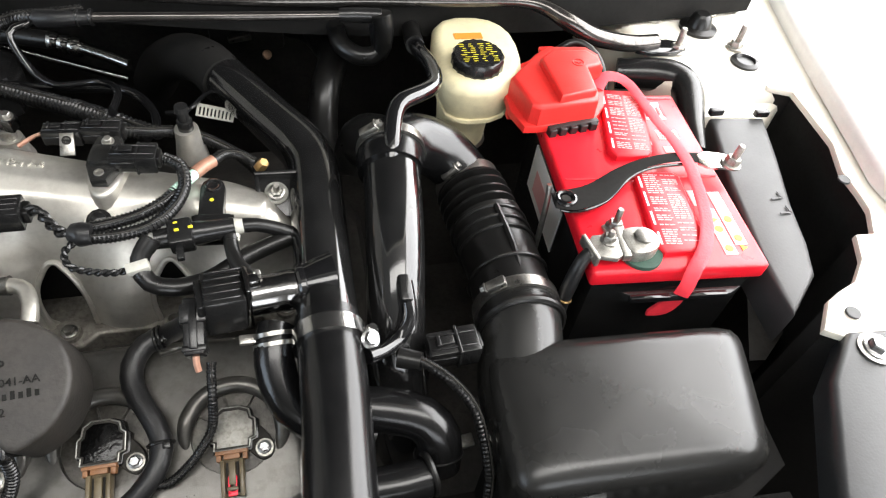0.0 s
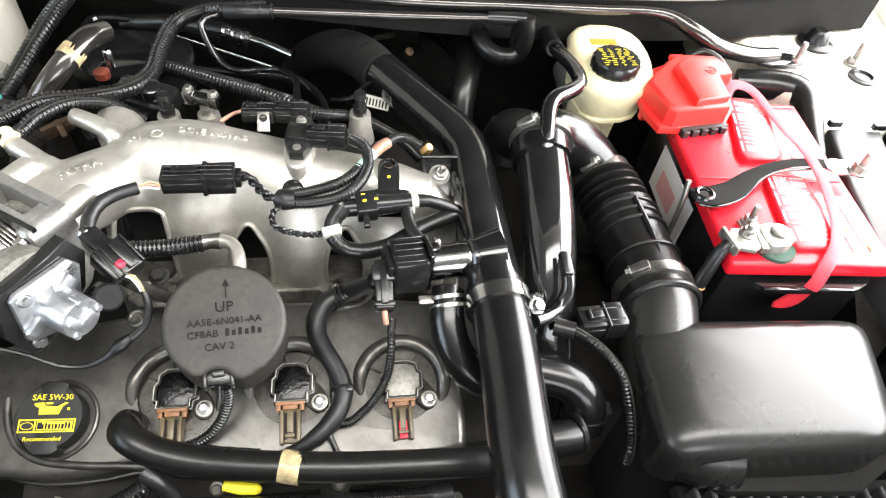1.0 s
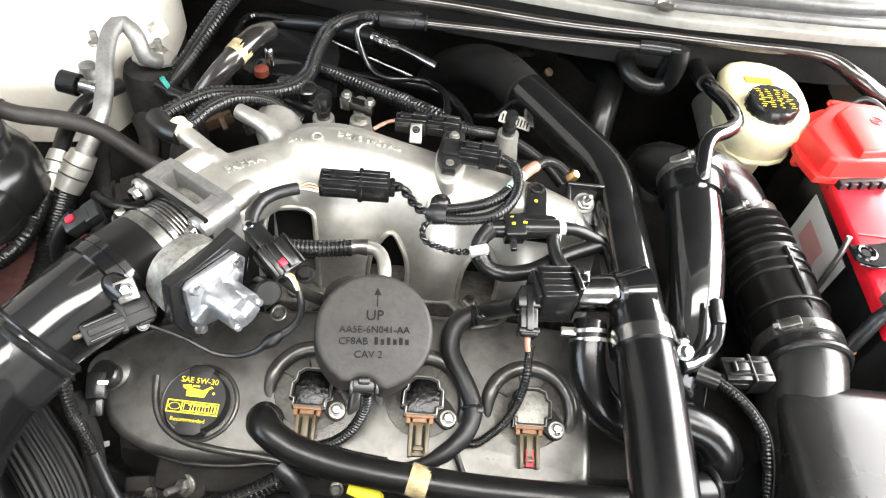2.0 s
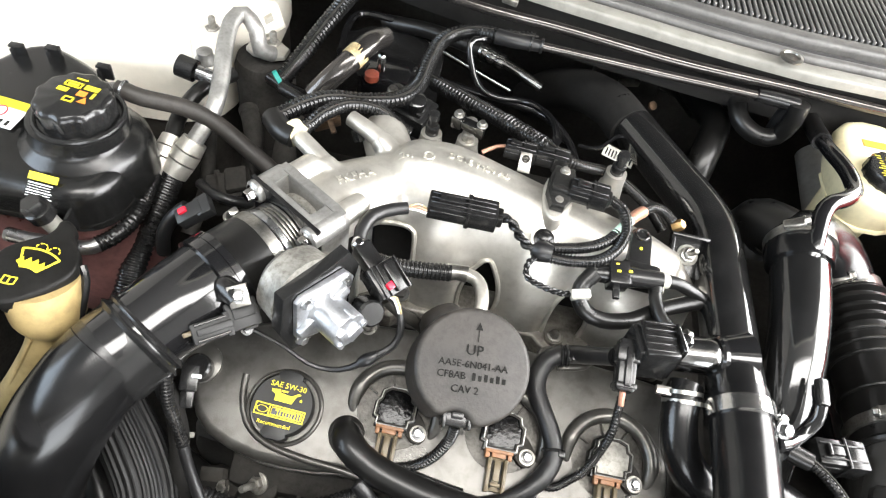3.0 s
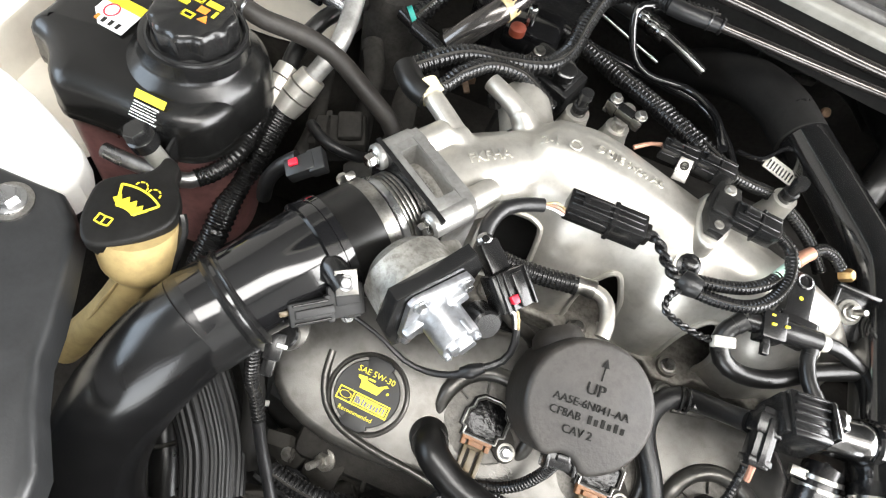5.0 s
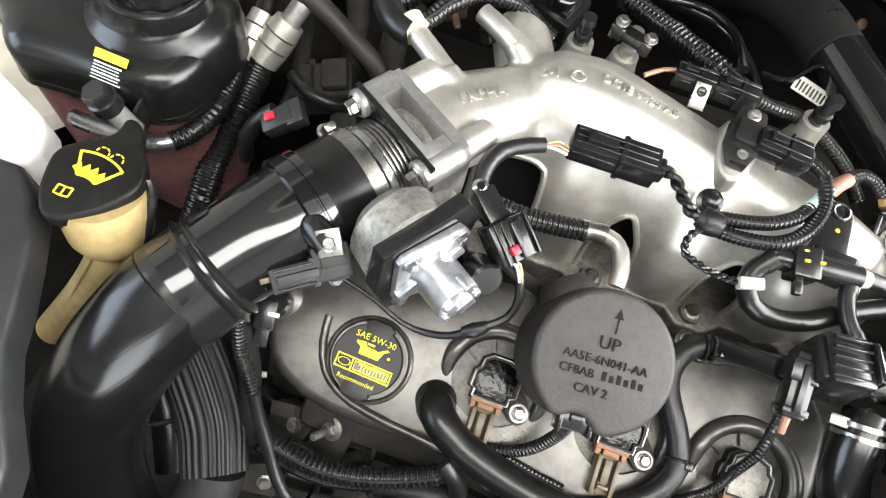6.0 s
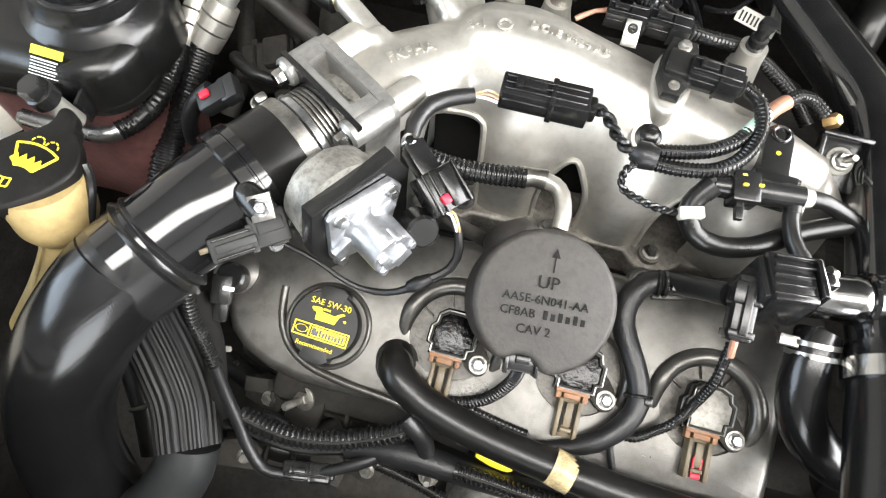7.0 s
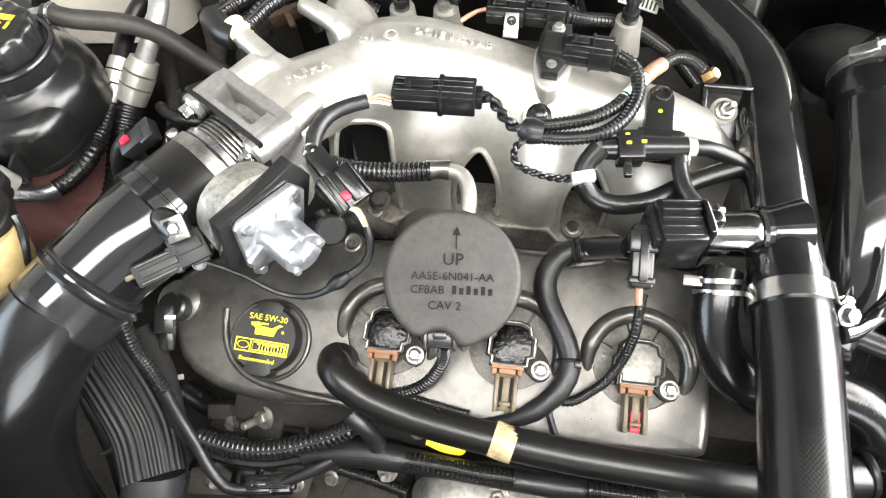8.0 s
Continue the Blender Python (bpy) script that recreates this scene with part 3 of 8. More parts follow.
# cross bar before the cowl, to the strut tower
bar = thing("cross_bar", (0, 0.72, 0.95), "glossy black bent cross bar bolted to the strut tower", "brace bar")
part("bar", tube([(-0.66, 0.84, 0.930), (-0.45, 0.800, 0.938), (-0.278, 0.758, 0.940), (-0.170, 0.748, 0.940), (-0.030, 0.730, 0.940), (0.110, 0.725, 0.940), (0.210, 0.720, 0.940), (0.286, 0.717, 0.940), (0.321, 0.710, 0.935), (0.350, 0.691, 0.925), (0.385, 0.682, 0.910), (0.434, 0.681, 0.900), (0.477, 0.690, 0.895)], [0.0068] * 8 + [0.009, 0.011, 0.0115, 0.011, 0.010], 18), "barmetal", bar)
part("tie_bracket", box(0.009, 0.018, 0.014, Matrix.Translation((0.114, 0.748, 0.932)), 0.002), "plastic", bar)
part("clip", box(0.020, 0.008, 0.010, basis((-0.243, 0.771, 0.945), (0, -0.3, 0.95), (0.95, -0.2, 0)), 0.002), "pewter", bar)
q = (0.496, 0.684, 0.892)
part("end_plate", prism([(q[0] - 0.05, q[1] - 0.014), (q[0] + 0.02, q[1] - 0.016), (q[0] + 0.02, q[1] + 0.016), (q[0] - 0.05, q[1] + 0.014)], 0.887, 0.893, Matrix(), 0.002, rounded=1), "gloss", bar)

rail = thing("wiring_conduit", (0, 0.70, 0.94), "thin black conduit pipe along the cowl with taped ends", "conduit")
part("pipe", tube([(-0.202, 0.710, 0.935), (-0.133, 0.708, 0.935), (-0.029, 0.705, 0.935), (0.070, 0.703, 0.935)], 0.0052, 14), "barmetal", rail)
part("cuff", tube([(-0.250, 0.714, 0.933), (-0.230, 0.709, 0.935), (-0.198, 0.709, 0.935)], [0.0095, 0.009, 0.007], 14), "tape", rail)
part("sleeve", tube([(0.067, 0.704, 0.935), (0.091, 0.703, 0.935), (0.116, 0.700, 0.935)], [0.0080, 0.0092, 0.0085], 12, wob=0.1), "plastic", rail)
part("tie", ring(0.0075, 0.0020, basis((-0.209, 0.710, 0.935), (1, -0.1, 0.0)), 16), "plastic", rail)
part("tie", ring(0.0075, 0.0020, basis((-0.196, 0.710, 0.935), (1, -0.1, 0.0)), 16), "plastic", rail)
part("tail", tube([(0.116, 0.700, 0.935), (0.112, 0.708, 0.915), (0.115, 0.716, 0.885)], [0.009, 0.0095, 0.0085], 12, wob=0.15), "tape", rail)

# black strut mount under the pipe's foot
sm_ = thing("strut_mount", (-0.539, 0.719, 0.800), "black rubber strut mount cylinder on the tower", "strut mount")
q = Vector((-0.515, 0.659, 0.885))
part("mount", lathe([(0.036, 0.76), (0.036, 0.868), (0.032, 0.880), (0, 0.882)], Matrix.Translation((q.x - 0.004, q.y - 0.006, 0)), 28), "rubber_shade", sm_)


# ---- engine: valve cover and what is bolted on it ----
cover = thing("valve_cover", (-0.22, 0.27, 0.78), "grey cast valve cover with raised coil wells", "valve cover")
WELLS = ((-0.025, 0.020), (0.078, 0.019), (0.180, 0.015))
casting = prism([(-0.228, 0.032), (-0.218, 0.006), (-0.200, -0.028), (-0.157, -0.046), (-0.102, -0.048), (-0.055, -0.041), (-0.015, -0.051), (0.060, -0.062), (0.162, -0.057), (0.214, -0.054), (0.234, -0.050), (0.238, -0.043), (0.239, -0.019), (0.240, 0.021), (0.239, 0.095), (0.167, 0.104), (0.096, 0.105), (0.009, 0.104), (-0.101, 0.096), (-0.170, 0.079), (-0.214, 0.059)], -0.034, 0.0, CM, 0.009, 5, rounded=1, taper=0.995)
pocket = [(0.036 * math.cos(a), 0.036 * math.sin(a)) for a in (2 * math.pi * k / 28 for k in range(28))]
part("casting", cut(casting, *[prism([(u + x, v + 0.001 + y) for x, y in pocket], -0.006, 0.02, CM, 0) for u, v in WELLS]), "cover", cover)
part("flange", prism([(-0.226, 0.033), (-0.216, 0.005), (-0.197, -0.029), (-0.155, -0.048), (-0.102, -0.050), (-0.054, -0.043), (-0.015, -0.053), (0.060, -0.064), (0.162, -0.059), (0.214, -0.055), (0.236, -0.051), (0.240, -0.043), (0.241, -0.019), (0.243, 0.021), (0.241, 0.097), (0.167, 0.108), (0.008, 0.107), (-0.171, 0.082), (-0.214, 0.062)], -0.040, -0.034, CM, 0.0015, 2, rounded=1), "cover", cover)
part("gasket", prism([(-0.209, 0.034), (-0.192, -0.023), (-0.152, -0.042), (-0.055, -0.038), (0.060, -0.058), (0.231, -0.043), (0.236, 0.094), (0.009, 0.101), (-0.170, 0.076)], -0.046, -0.0405, CM, 0), "rubber_shade", cover, "black rubber gasket")
# lip round the oil filler, swinging off to the front edge
part("drip_lip", tube([(-0.419, 0.284, 0.803), (-0.416, 0.264, 0.797), (-0.406, 0.244, 0.791), (-0.384, 0.230, 0.787), (-0.349, 0.2235, 0.7855), (-0.310, 0.2205, 0.7838), (-0.272, 0.2145, 0.7825)], 0.0034, 10, up=(0, -0.29, 0.96)), "cover", cover)
for u, v in WELLS:
    arc = [math.radians(a) for a in range(-38, 222, 20)]
    horseshoe = [CM @ Vector((u + 0.0405 * math.cos(a), v + 0.001 + 0.0405 * math.sin(a), -0.006 if k in (0, len(arc) - 1) else -0.002 if k in (1, len(arc) - 2) else 0.001)) for k, a in enumerate(arc)]
    part("coil_well_rim", tube(horseshoe, [0.003, 0.0055] + [0.0072] * (len(arc) - 4) + [0.0055, 0.003], 14, step=0.004, up=(0, -0.2873, 0.9578)), "cover", cover)
    for a in (60, 105, 150):
        c_, d_ = math.cos(math.radians(a)), math.sin(math.radians(a))
        part("well_fin", box(0.012, 0.0018, 0.004, CM @ Matrix.Translation((u + 0.029 * c_, v + 0.001 + 0.029 * d_, -0.0049)) @ pose(0, 0, 0, 0, 0, a), 0.0005, 1), "grime", cover)
    part("well_floor", disc(0.0352, 0.0012, CM @ Matrix.Translation((u, v + 0.001, -0.006)), 0.0002, 28), "grime", cover, "oily well floor")
part("boss", lathe([(0.019, -0.01), (0.019, 0.004), (0.014, 0.007)], CM @ Matrix.Translation((*(-0.212, 0.027), 0)), 24), "cover", cover)
part("hose_port", lathe([(0.017, -0.005), (0.016, 0.006), (0.013, 0.010)], CM @ Matrix.Translation((*(-0.065, -0.009), 0)), 24), "cover", cover)
for q in ((-0.138, 0.3585, 0.822), (-0.318, 0.350, 0.818)):
    part("bolt_ear", lathe([(0.012, -0.012), (0.011, 0.001), (0.009, 0.002)], basis(q, (0, -0.2873, 0.9578)), 20), "cover", cover)
    part("washer", ring(0.0066, 0.0018, basis(Vector(q) + Vector((0, 0, 0.003)), (0, -0.2873, 0.9578)), 20), "steel", cover)
    bolt("bolt", Vector(q) + Vector((0, 0, 0.002)), (0, -0.2873, 0.9578), 0.0042, 0.006, cover, "steel")
part("rib", tube([(-0.129, 0.348, 0.822), (-0.102, 0.354, 0.824), (-0.093, 0.365, 0.828)], 0.003, 8), "cover", cover)

# ignition coils, one with parts and two copies
def coil(at, fill="pot", fill_label="crusted black potting"):
    c = thing("ignition_coil", at, "black ignition coil with a tan connector in its well", "ignition coil", "ignition coils")
    m = basis(at, (0, -0.2873, 0.9578), (1, 0, 0))
    body = [(-0.0155, -0.0150), (0.0130, -0.0150), (0.0135, -0.0085), (0.0180, -0.0070), (0.0185, 0.0075), (0.0150, 0.0100), (0.0135, 0.0165), (0.0060, 0.0195), (-0.0080, 0.0195), (-0.0140, 0.0150), (-0.0150, 0.0080), (-0.0180, 0.0050), (-0.0185, -0.0075), (-0.0150, -0.0090)]
    part("body", prism([(x * 1.12, y * 1.12) for x, y in body], -0.008, 0.0035, m, 0.0010), "plastic", c)
    wall = [m @ Vector((x, y, 0.0095)) for x, y in body]
    part("can", cut(prism(body, -0.006, 0.0112, m, 0.0005), prism([(x * 0.88, y * 0.88) for x, y in body], 0.0088, 0.02, m, 0)), "beltgrey", c)
    part("can_edge", join(*[tube([a, (a + b) / 2, b], 0.0007, 6) for a, b in zip([w + (m.to_3x3() @ Vector((0, 0, 0.0017))) for w in wall], [w + (m.to_3x3() @ Vector((0, 0, 0.0017))) for w in wall[1:] + wall[:1]])]), "steel", c, "bare metal edge of the coil can")
    part("potting", prism([(x * 0.87, y * 0.87) for x, y in body], 0.0080, 0.0095, m, 0.0003), fill, c, fill_label)
    part("ear", prism([(0.010, -0.016), (0.022, -0.027), (0.031, -0.024), (0.033, -0.014), (0.028, -0.004), (0.016, 0.008)], -0.008, 0.0025, m, 0.001, rounded=1), "beltgrey", c)
    part("ear_ring", lathe([(0.0078, 0.0025), (0.0074, 0.0040), (0.0055, 0.0042)], m @ Matrix.Translation((0.0245, -0.0165, 0)), 20), "pewter", c)
    bolt("bolt", m @ Vector((0.0245, -0.0165, 0.004)), m.to_3x3() @ Vector((0, 0, 1)), 0.0042, 0.005, c, "zinc")
    part("terminal_block", join(box(0.026, 0.004, 0.009, m @ Matrix.Translation((-0.002, -0.0165, 0.001)), 0.0006), box(0.004, 0.007, 0.007, m @ Matrix.Translation((-0.0125, -0.020, 0.001)), 0.0006), box(0.004, 0.007, 0.007, m @ Matrix.Translation((0.0085, -0.020, 0.001)), 0.0006), box(0.013, 0.005, 0.008, m @ Matrix.Translation((-0.002, -0.020, 0.001)), 0.0006)), "tan", c, "tan plastic terminal block")
    plug = part("connector", join(box(0.0165, 0.030, 0.009, m @ Matrix.Translation((-0.002, -0.037, -0.003)), 0.001), box(0.0035, 0.030, 0.0135, m @ Matrix.Translation((-0.0095, -0.038, -0.003)), 0.0008), box(0.0035, 0.030, 0.0135, m @ Matrix.Translation((0.0055, -0.038, -0.003)), 0.0008)), "olive", c, "smoky olive connector plug")
    part("latch", join(box(0.0058, 0.018, 0.004, m @ Matrix.Translation((-0.002, -0.034, 0.006)), 0.0006), box(0.0090, 0.003, 0.005, m @ Matrix.Translation((-0.002, -0.046, 0.006)), 0.0006)), "olive", plug)
    part("slot", box(0.0020, 0.024, 0.0012, m @ Matrix.Translation((-0.0062, -0.037, 0.006)), 0.0002, 1), "rubber_shade", plug)
    part("slot", box(0.0020, 0.024, 0.0012, m @ Matrix.Translation((0.0022, -0.037, 0.006)), 0.0002, 1), "rubber_shade", plug)
    return c


c1 = coil(CM @ Vector((*WELLS[0], 0.001)))
copy_thing(c1, Matrix.Translation(CM @ Vector((*WELLS[1], 0.001))))
c3 = coil(CM @ Vector((*WELLS[2], 0.001)), "stain", "dull grey potting")
tagged(c3, "grey-topped ignition coil with a red locked connector")
m3 = basis(CM @ Vector((*WELLS[2], 0.001)), (0, -0.2873, 0.9578), (1, 0, 0))
part("lock_tab", join(box(0.0075, 0.004, 0.003, m3 @ Matrix.Translation((-0.002, -0.050, 0.0068)), 0.0008), box(0.0018, 0.014, 0.003, m3 @ Matrix.Translation((-0.0048, -0.043, 0.0068)), 0.0006), box(0.0018, 0.014, 0.003, m3 @ Matrix.Translation((0.0008, -0.043, 0.0068)), 0.0006)), "redtab", c3, "red lock tab")

# oil filler cap
q = CM @ Vector((*(-0.126, 0.003), 0.0))
cap = thing("oil_filler_cap", q, "black oil filler cap with yellow print", "oil cap")
mc = basis(q, (0, -0.2873, 0.9578), (0.995, -0.05, 0))
part("rim", ring(0.0335, 0.0022, mc @ Matrix.Translation((0, 0, 0.001)), 40), "cover", cap, "grey cast rim round the cap")
part("cap_body", lathe([(0.0275, 0), (0.0275, 0.0165), (0.0268, 0.0175), (0, 0.0177)], mc, 48), "capsatin", cap)
for a in (72, 252):
    part("grip", prism([(0.010, -0.006), (0.0275, -0.012), (0.031, -0.007), (0.031, 0.007), (0.0275, 0.012), (0.010, 0.006)], 0.002, 0.0178, mc @ pose(0, 0, 0, 0, 0, a + 18), 0.001), "capsatin", cap)
top = mc @ Matrix.Translation((0, 0, 0.0184))
writing("SAE 5W-30", 0.0070, top @ Matrix.Translation((0.001, 0.0165, 0)), "yellow", cap)
writing("Recommended", 0.0050, top @ Matrix.Translation((-0.002, -0.0185, 0)), "yellow", cap)
can = [(-0.008, 0.002), (0.008, 0.002), (0.0105, 0.009), (0.0145, 0.0115), (0.012, 0.0125), (0.006, 0.0085), (-0.004, 0.0095), (-0.0055, 0.0125), (-0.013, 0.0115), (-0.0125, 0.0095), (-0.0085, 0.0075)]
part("oil_can_symbol", join(prism(can, 0, 0.0004, top, 0), box(0.006, 0.0016, 0.0004, top @ Matrix.Translation((-0.001, 0.0115, 0)), 0), disc(0.0012, 0.0004, top @ Matrix.Translation((0.0155, 0.0065, 0)), 0, 10)), "yellow", cap)
part("badge_frame", join(*[box(sx, sy, 0.0004, top @ Matrix.Translation((x, y, 0)), 0) for x, y, sx, sy in ((0.0, -0.0025, 0.0455, 0.0011), (0.0, -0.0125, 0.0455, 0.0011), (-0.0222, -0.0075, 0.0011, 0.010), (0.0222, -0.0075, 0.0011, 0.010), (-0.0095, -0.0075, 0.0011, 0.010))]), "yellow", cap)
part("badge_field", box(0.0285, 0.0074, 0.0004, top @ Matrix.Translation((0.0064, -0.0075, 0)), 0), "yellow", cap)
part("badge_oval", put(ring(0.0048, 0.0004, Matrix(), 24), top @ Matrix.Translation((-0.0158, -0.0075, 0.0002)) @ Matrix.Diagonal((1, 0.6, 0.6, 1))), "yellow", cap)
for i, (w, h) in enumerate(((0.0034, 0.0056), (0.0018, 0.0040), (0.0014, 0.0052), (0.0018, 0.0040), (0.0012, 0.0040), (0.0018, 0.0040), (0.0012, 0.0040), (0.0020, 0.0040), (0.0014, 0.0056), (0.0014, 0.0052))):
    part("badge_bar", box(w, h, 0.0003, top @ Matrix.Translation((-0.0055 + i * 0.00265, -0.0075 - (0.0056 - h) / 2, 0.0004)), 0), "plastic", cap)

# round resonator cover marked UP
dm = basis((-0.219, 0.287, 0.9005), (0.085, -0.37, 0.925), (1, 0.075, 0.0))
reson = thing("resonator_cap", (-0.219, 0.295, 0.86), "round weathered grey-black plastic cap with moulded writing", "engine cap")
n = 56
out = []
for i in range(n):
    a = 2 * math.pi * i / n
    dip = 0.0105 * min(1.0, max(0.0, 1.6 - 1.6 * abs(((math.degrees(a) - 260 + 180) % 360) - 180) / 19))
    r = 0.0495 - dip
    out.append((r * math.cos(a), r * math.sin(a)))
part("cap", prism(out, -0.058, 0.0, dm, 0.0045, 4, taper=1.03), "capgrey", reson)
part("foot", lathe([(0.042, -0.085), (0.046, -0.059)], dm, 32), "rubber_shade", reson)
part("side_neck", tube([dm @ Vector((-0.020, 0.030, -0.045)), dm @ Vector((-0.026, 0.044, -0.045)), dm @ Vector((-0.029, 0.050, -0.046))], [0.022, 0.021, 0.016], 20), "capgrey", reson)
tm = dm @ Matrix.Translation((0, 0, 0.0002))
writing("UP", 0.0125, tm @ Matrix.Translation((0.0, 0.0122, 0)), "hose_shade", reson, deep=0.0009)
writing("AA5E-6N041-AA", 0.0083, tm @ Matrix.Translation((0.000, 0.0002, 0)), "hose_shade", reson, deep=0.0009)
writing("CF8AB", 0.0084, tm @ Matrix.Translation((-0.0175, -0.0096, 0)), "hose_shade", reson, deep=0.0009)
for i in range(6):
    part("writing_bar", box(0.0030, 0.0046 if i % 2 else 0.0062, 0.0005, tm @ Matrix.Translation((0.0015 + i * 0.0051, -0.0098 + (0.0008 if i % 2 == 0 else 0), 0)), 0.0003, 1), "hose_shade", reson)
writing("CAV 2", 0.0086, tm @ Matrix.Translation((-0.005, -0.0205, 0)), "hose_shade", reson, deep=0.0009)
part("arrow", join(box(0.0008, 0.014, 0.0006, tm @ Matrix.Translation((0.002, 0.027, 0)), 0), prism([(-0.001, 0.030), (0.005, 0.030), (0.002, 0.0365)], 0, 0.0006, tm, 0)), "hose_shade", reson)
part("plug", join(box(0.020, 0.014, 0.016, dm @ Matrix.Translation((-0.0075, -0.043, -0.022)), 0.002), box(0.010, 0.006, 0.004, dm @ Matrix.Translation((-0.0075, -0.041, -0.006)), 0.001), box(0.003, 0.016, 0.018, dm @ Matrix.Translation((-0.018, -0.044, -0.022)), 0.001), box(0.003, 0.016, 0.018, dm @ Matrix.Translation((0.003, -0.044, -0.022)), 0.001)), "plastic", reson)

# ---- intake manifold ----
man = thing("intake_manifold", (-0.2, 0.47, 0.78), "cast aluminium intake manifold with raised casting marks", "intake manifold")
plenum_ = tube([(-0.392, 0.412, 0.893), (-0.365, 0.448, 0.892), (-0.320, 0.480, 0.890), (-0.265, 0.497, 0.888), (-0.20, 0.485, 0.886), (-0.13, 0.472, 0.884), (-0.07, 0.462, 0.880), (-0.03, 0.455, 0.874)], [0.036, 0.0375, 0.034, 0.034, 0.030, 0.028, 0.026, 0.022], 28, squash=0.93, up=(0, 0, 1))
# one cast shell over plenum and runners, with a window between each two runners
PROFILE = [(0.505, 0.800), (0.535, 0.850), (0.543, 0.885), (0.538, 0.908), (0.524, 0.922), (0.505, 0.9305), (0.485, 0.931), (0.467, 0.923), (0.453, 0.907), (0.441, 0.885), (0.430, 0.862), (0.425, 0.838), (0.422, 0.812), (0.421, 0.790), (0.421, 0.772)]
RIDGE = ((-0.36, 0.62), (-0.335, 0.86), (-0.31, 0.97), (-0.28, 1.0), (-0.25, 0.98), (-0.20, 0.90), (-0.15, 0.82), (-0.10, 0.76), (-0.06, 0.70), (-0.03, 0.60), (0.0, 0.42))


def ridge(x):
    for (x0, k0), (x1, k1) in zip(RIDGE, RIDGE[1:]):
        if x <= x1:
            return k0 + (k1 - k0) * (x - x0) / (x1 - x0)
    return RIDGE[-1][1]


def shell_point(x, i, inner):
    y, z = PROFILE[i]
    k = ridge(x)
    a, b = PROFILE[max(0, i - 1)], PROFILE[min(len(PROFILE) - 1, i + 1)]
    d = Vector((b[0] - a[0], b[1] - a[1])).normalized()
    nrm = Vector((d.y, -d.x))                      # outward
    bulge = 0.0
    if i >= 8:
        w = 0.5 + 0.5 * math.cos((x + 0.264) / 0.098 * 2 * math.pi)
        bulge = 0.013 * w * w * (3 - 2 * w) * min(1.0, (i - 7) / 4)
    z -= max(0.0, (x + 0.27) * 0.155) * (z - 0.772) / 0.16
    end = max(0.0, (x + 0.045) / 0.045)
    z -= max(0.0, (-0.312 - x) / 0.040) ** 2 * 0.050
    off = bulge - end * end * 0.012 - (0.006 if inner else 0.0)
    return Vector((x, 0.400 + (y - 0.400) * k - nrm.x * off * -1, z + nrm.y * off - end * end * 0.010))


XS = [-0.352 + 0.352 * i / 84 for i in range(85)]
bm = bmesh.new()
outer = [[bm.verts.new(shell_point(x, i, False)) for i in range(len(PROFILE))] for x in XS]
inner = [[bm.verts.new(shell_point(x, i, True)) for i in range(len(PROFILE))] for x in XS]
L = len(PROFILE)
for g in range(len(XS) - 1):
    for i in range(L - 1):
        bm.faces.new((outer[g][i], outer[g + 1][i], outer[g + 1][i + 1], outer[g][i + 1]))
        bm.faces.new((inner[g][i], inner[g][i + 1], inner[g + 1][i + 1], inner[g + 1][i]))
    for i in (0, L - 1):
        bm.faces.new((outer[g][i], inner[g][i], inner[g + 1][i], outer[g + 1][i]))
for g in (0, len(XS) - 1):
    for i in range(L - 1):
        bm.faces.new((outer[g][i], outer[g][i + 1], inner[g][i + 1], inner[g][i]))
arch = [(-0.019, -0.052), (0.019, -0.052), (0.021, -0.004), (0.008, 0.026), (0.002, 0.031), (-0.006, 0.026), (-0.020, 0.0)]
square = [(-0.026, -0.060), (0.027, -0.060), (0.025, 0.022), (0.018, 0.032), (-0.012, 0.032), (-0.026, 0.018)]


def window(x, z, out):
    return prism(out, -0.06, 0.04, basis((x, 0.43, z), (0, -1, 0.12), (1, 0, 0)), 0, rounded=1)


shell_ = cut(bm, window(-0.317, 0.848, square), window(-0.217, 0.832, arch), window(-0.120, 0.826, arch))
AX = Vector((-0.55, -0.835, 0.0)).normalized()      # from the manifold to the charge pipe
SIDE = Vector((0.835, -0.55, 0.0)).normalized()
TB = Vector((-0.402, 0.392, 0.893))


def along(d, up=0.0, side=0.0):
    return TB + AX * d + SIDE * side + Vector((0, 0, up))


bosses_ = [lathe([(0, 0.0), (0.0115, 0.0), (0.0115, 0.030), (0.009, 0.034), (0, 0.034)], basis(along(-0.022, 0.031, s), -AX, SIDE), 20) for s in (-0.033, 0.034)]
roots_ = [tube([(-0.365, 0.444, 0.898), (-0.378, 0.449, 0.914), (-0.394, 0.461, 0.921)], [0.015, 0.0125, 0.0115], 16),
          tube([(-0.326, 0.500, 0.895), (-0.340, 0.510, 0.909), (-0.352, 0.517, 0.915)], [0.016, 0.0135, 0.011], 16)]
casting = part("casting", join(shell_, plenum_, *bosses_, *roots_), "cast", man)
skin = casting.modifiers.new("one_skin", "REMESH")
skin.mode, skin.voxel_size, skin.use_smooth_shade = "VOXEL", 0.0017, True
fillet = casting.modifiers.new("fillet", "SMOOTH")
fillet.factor, fillet.iterations = 0.5, 34


def shell_at(x, z):
    """The place on the shell's front at x and height z."""
    pts = [shell_point(x, i, False) for i in range(6, L)]
    for p, q in zip(pts, pts[1:]):
        if q.z <= z <= p.z:
            return p.lerp(q, (p.z - z) / max(1e-6, p.z - q.z))
    return pts[-1]


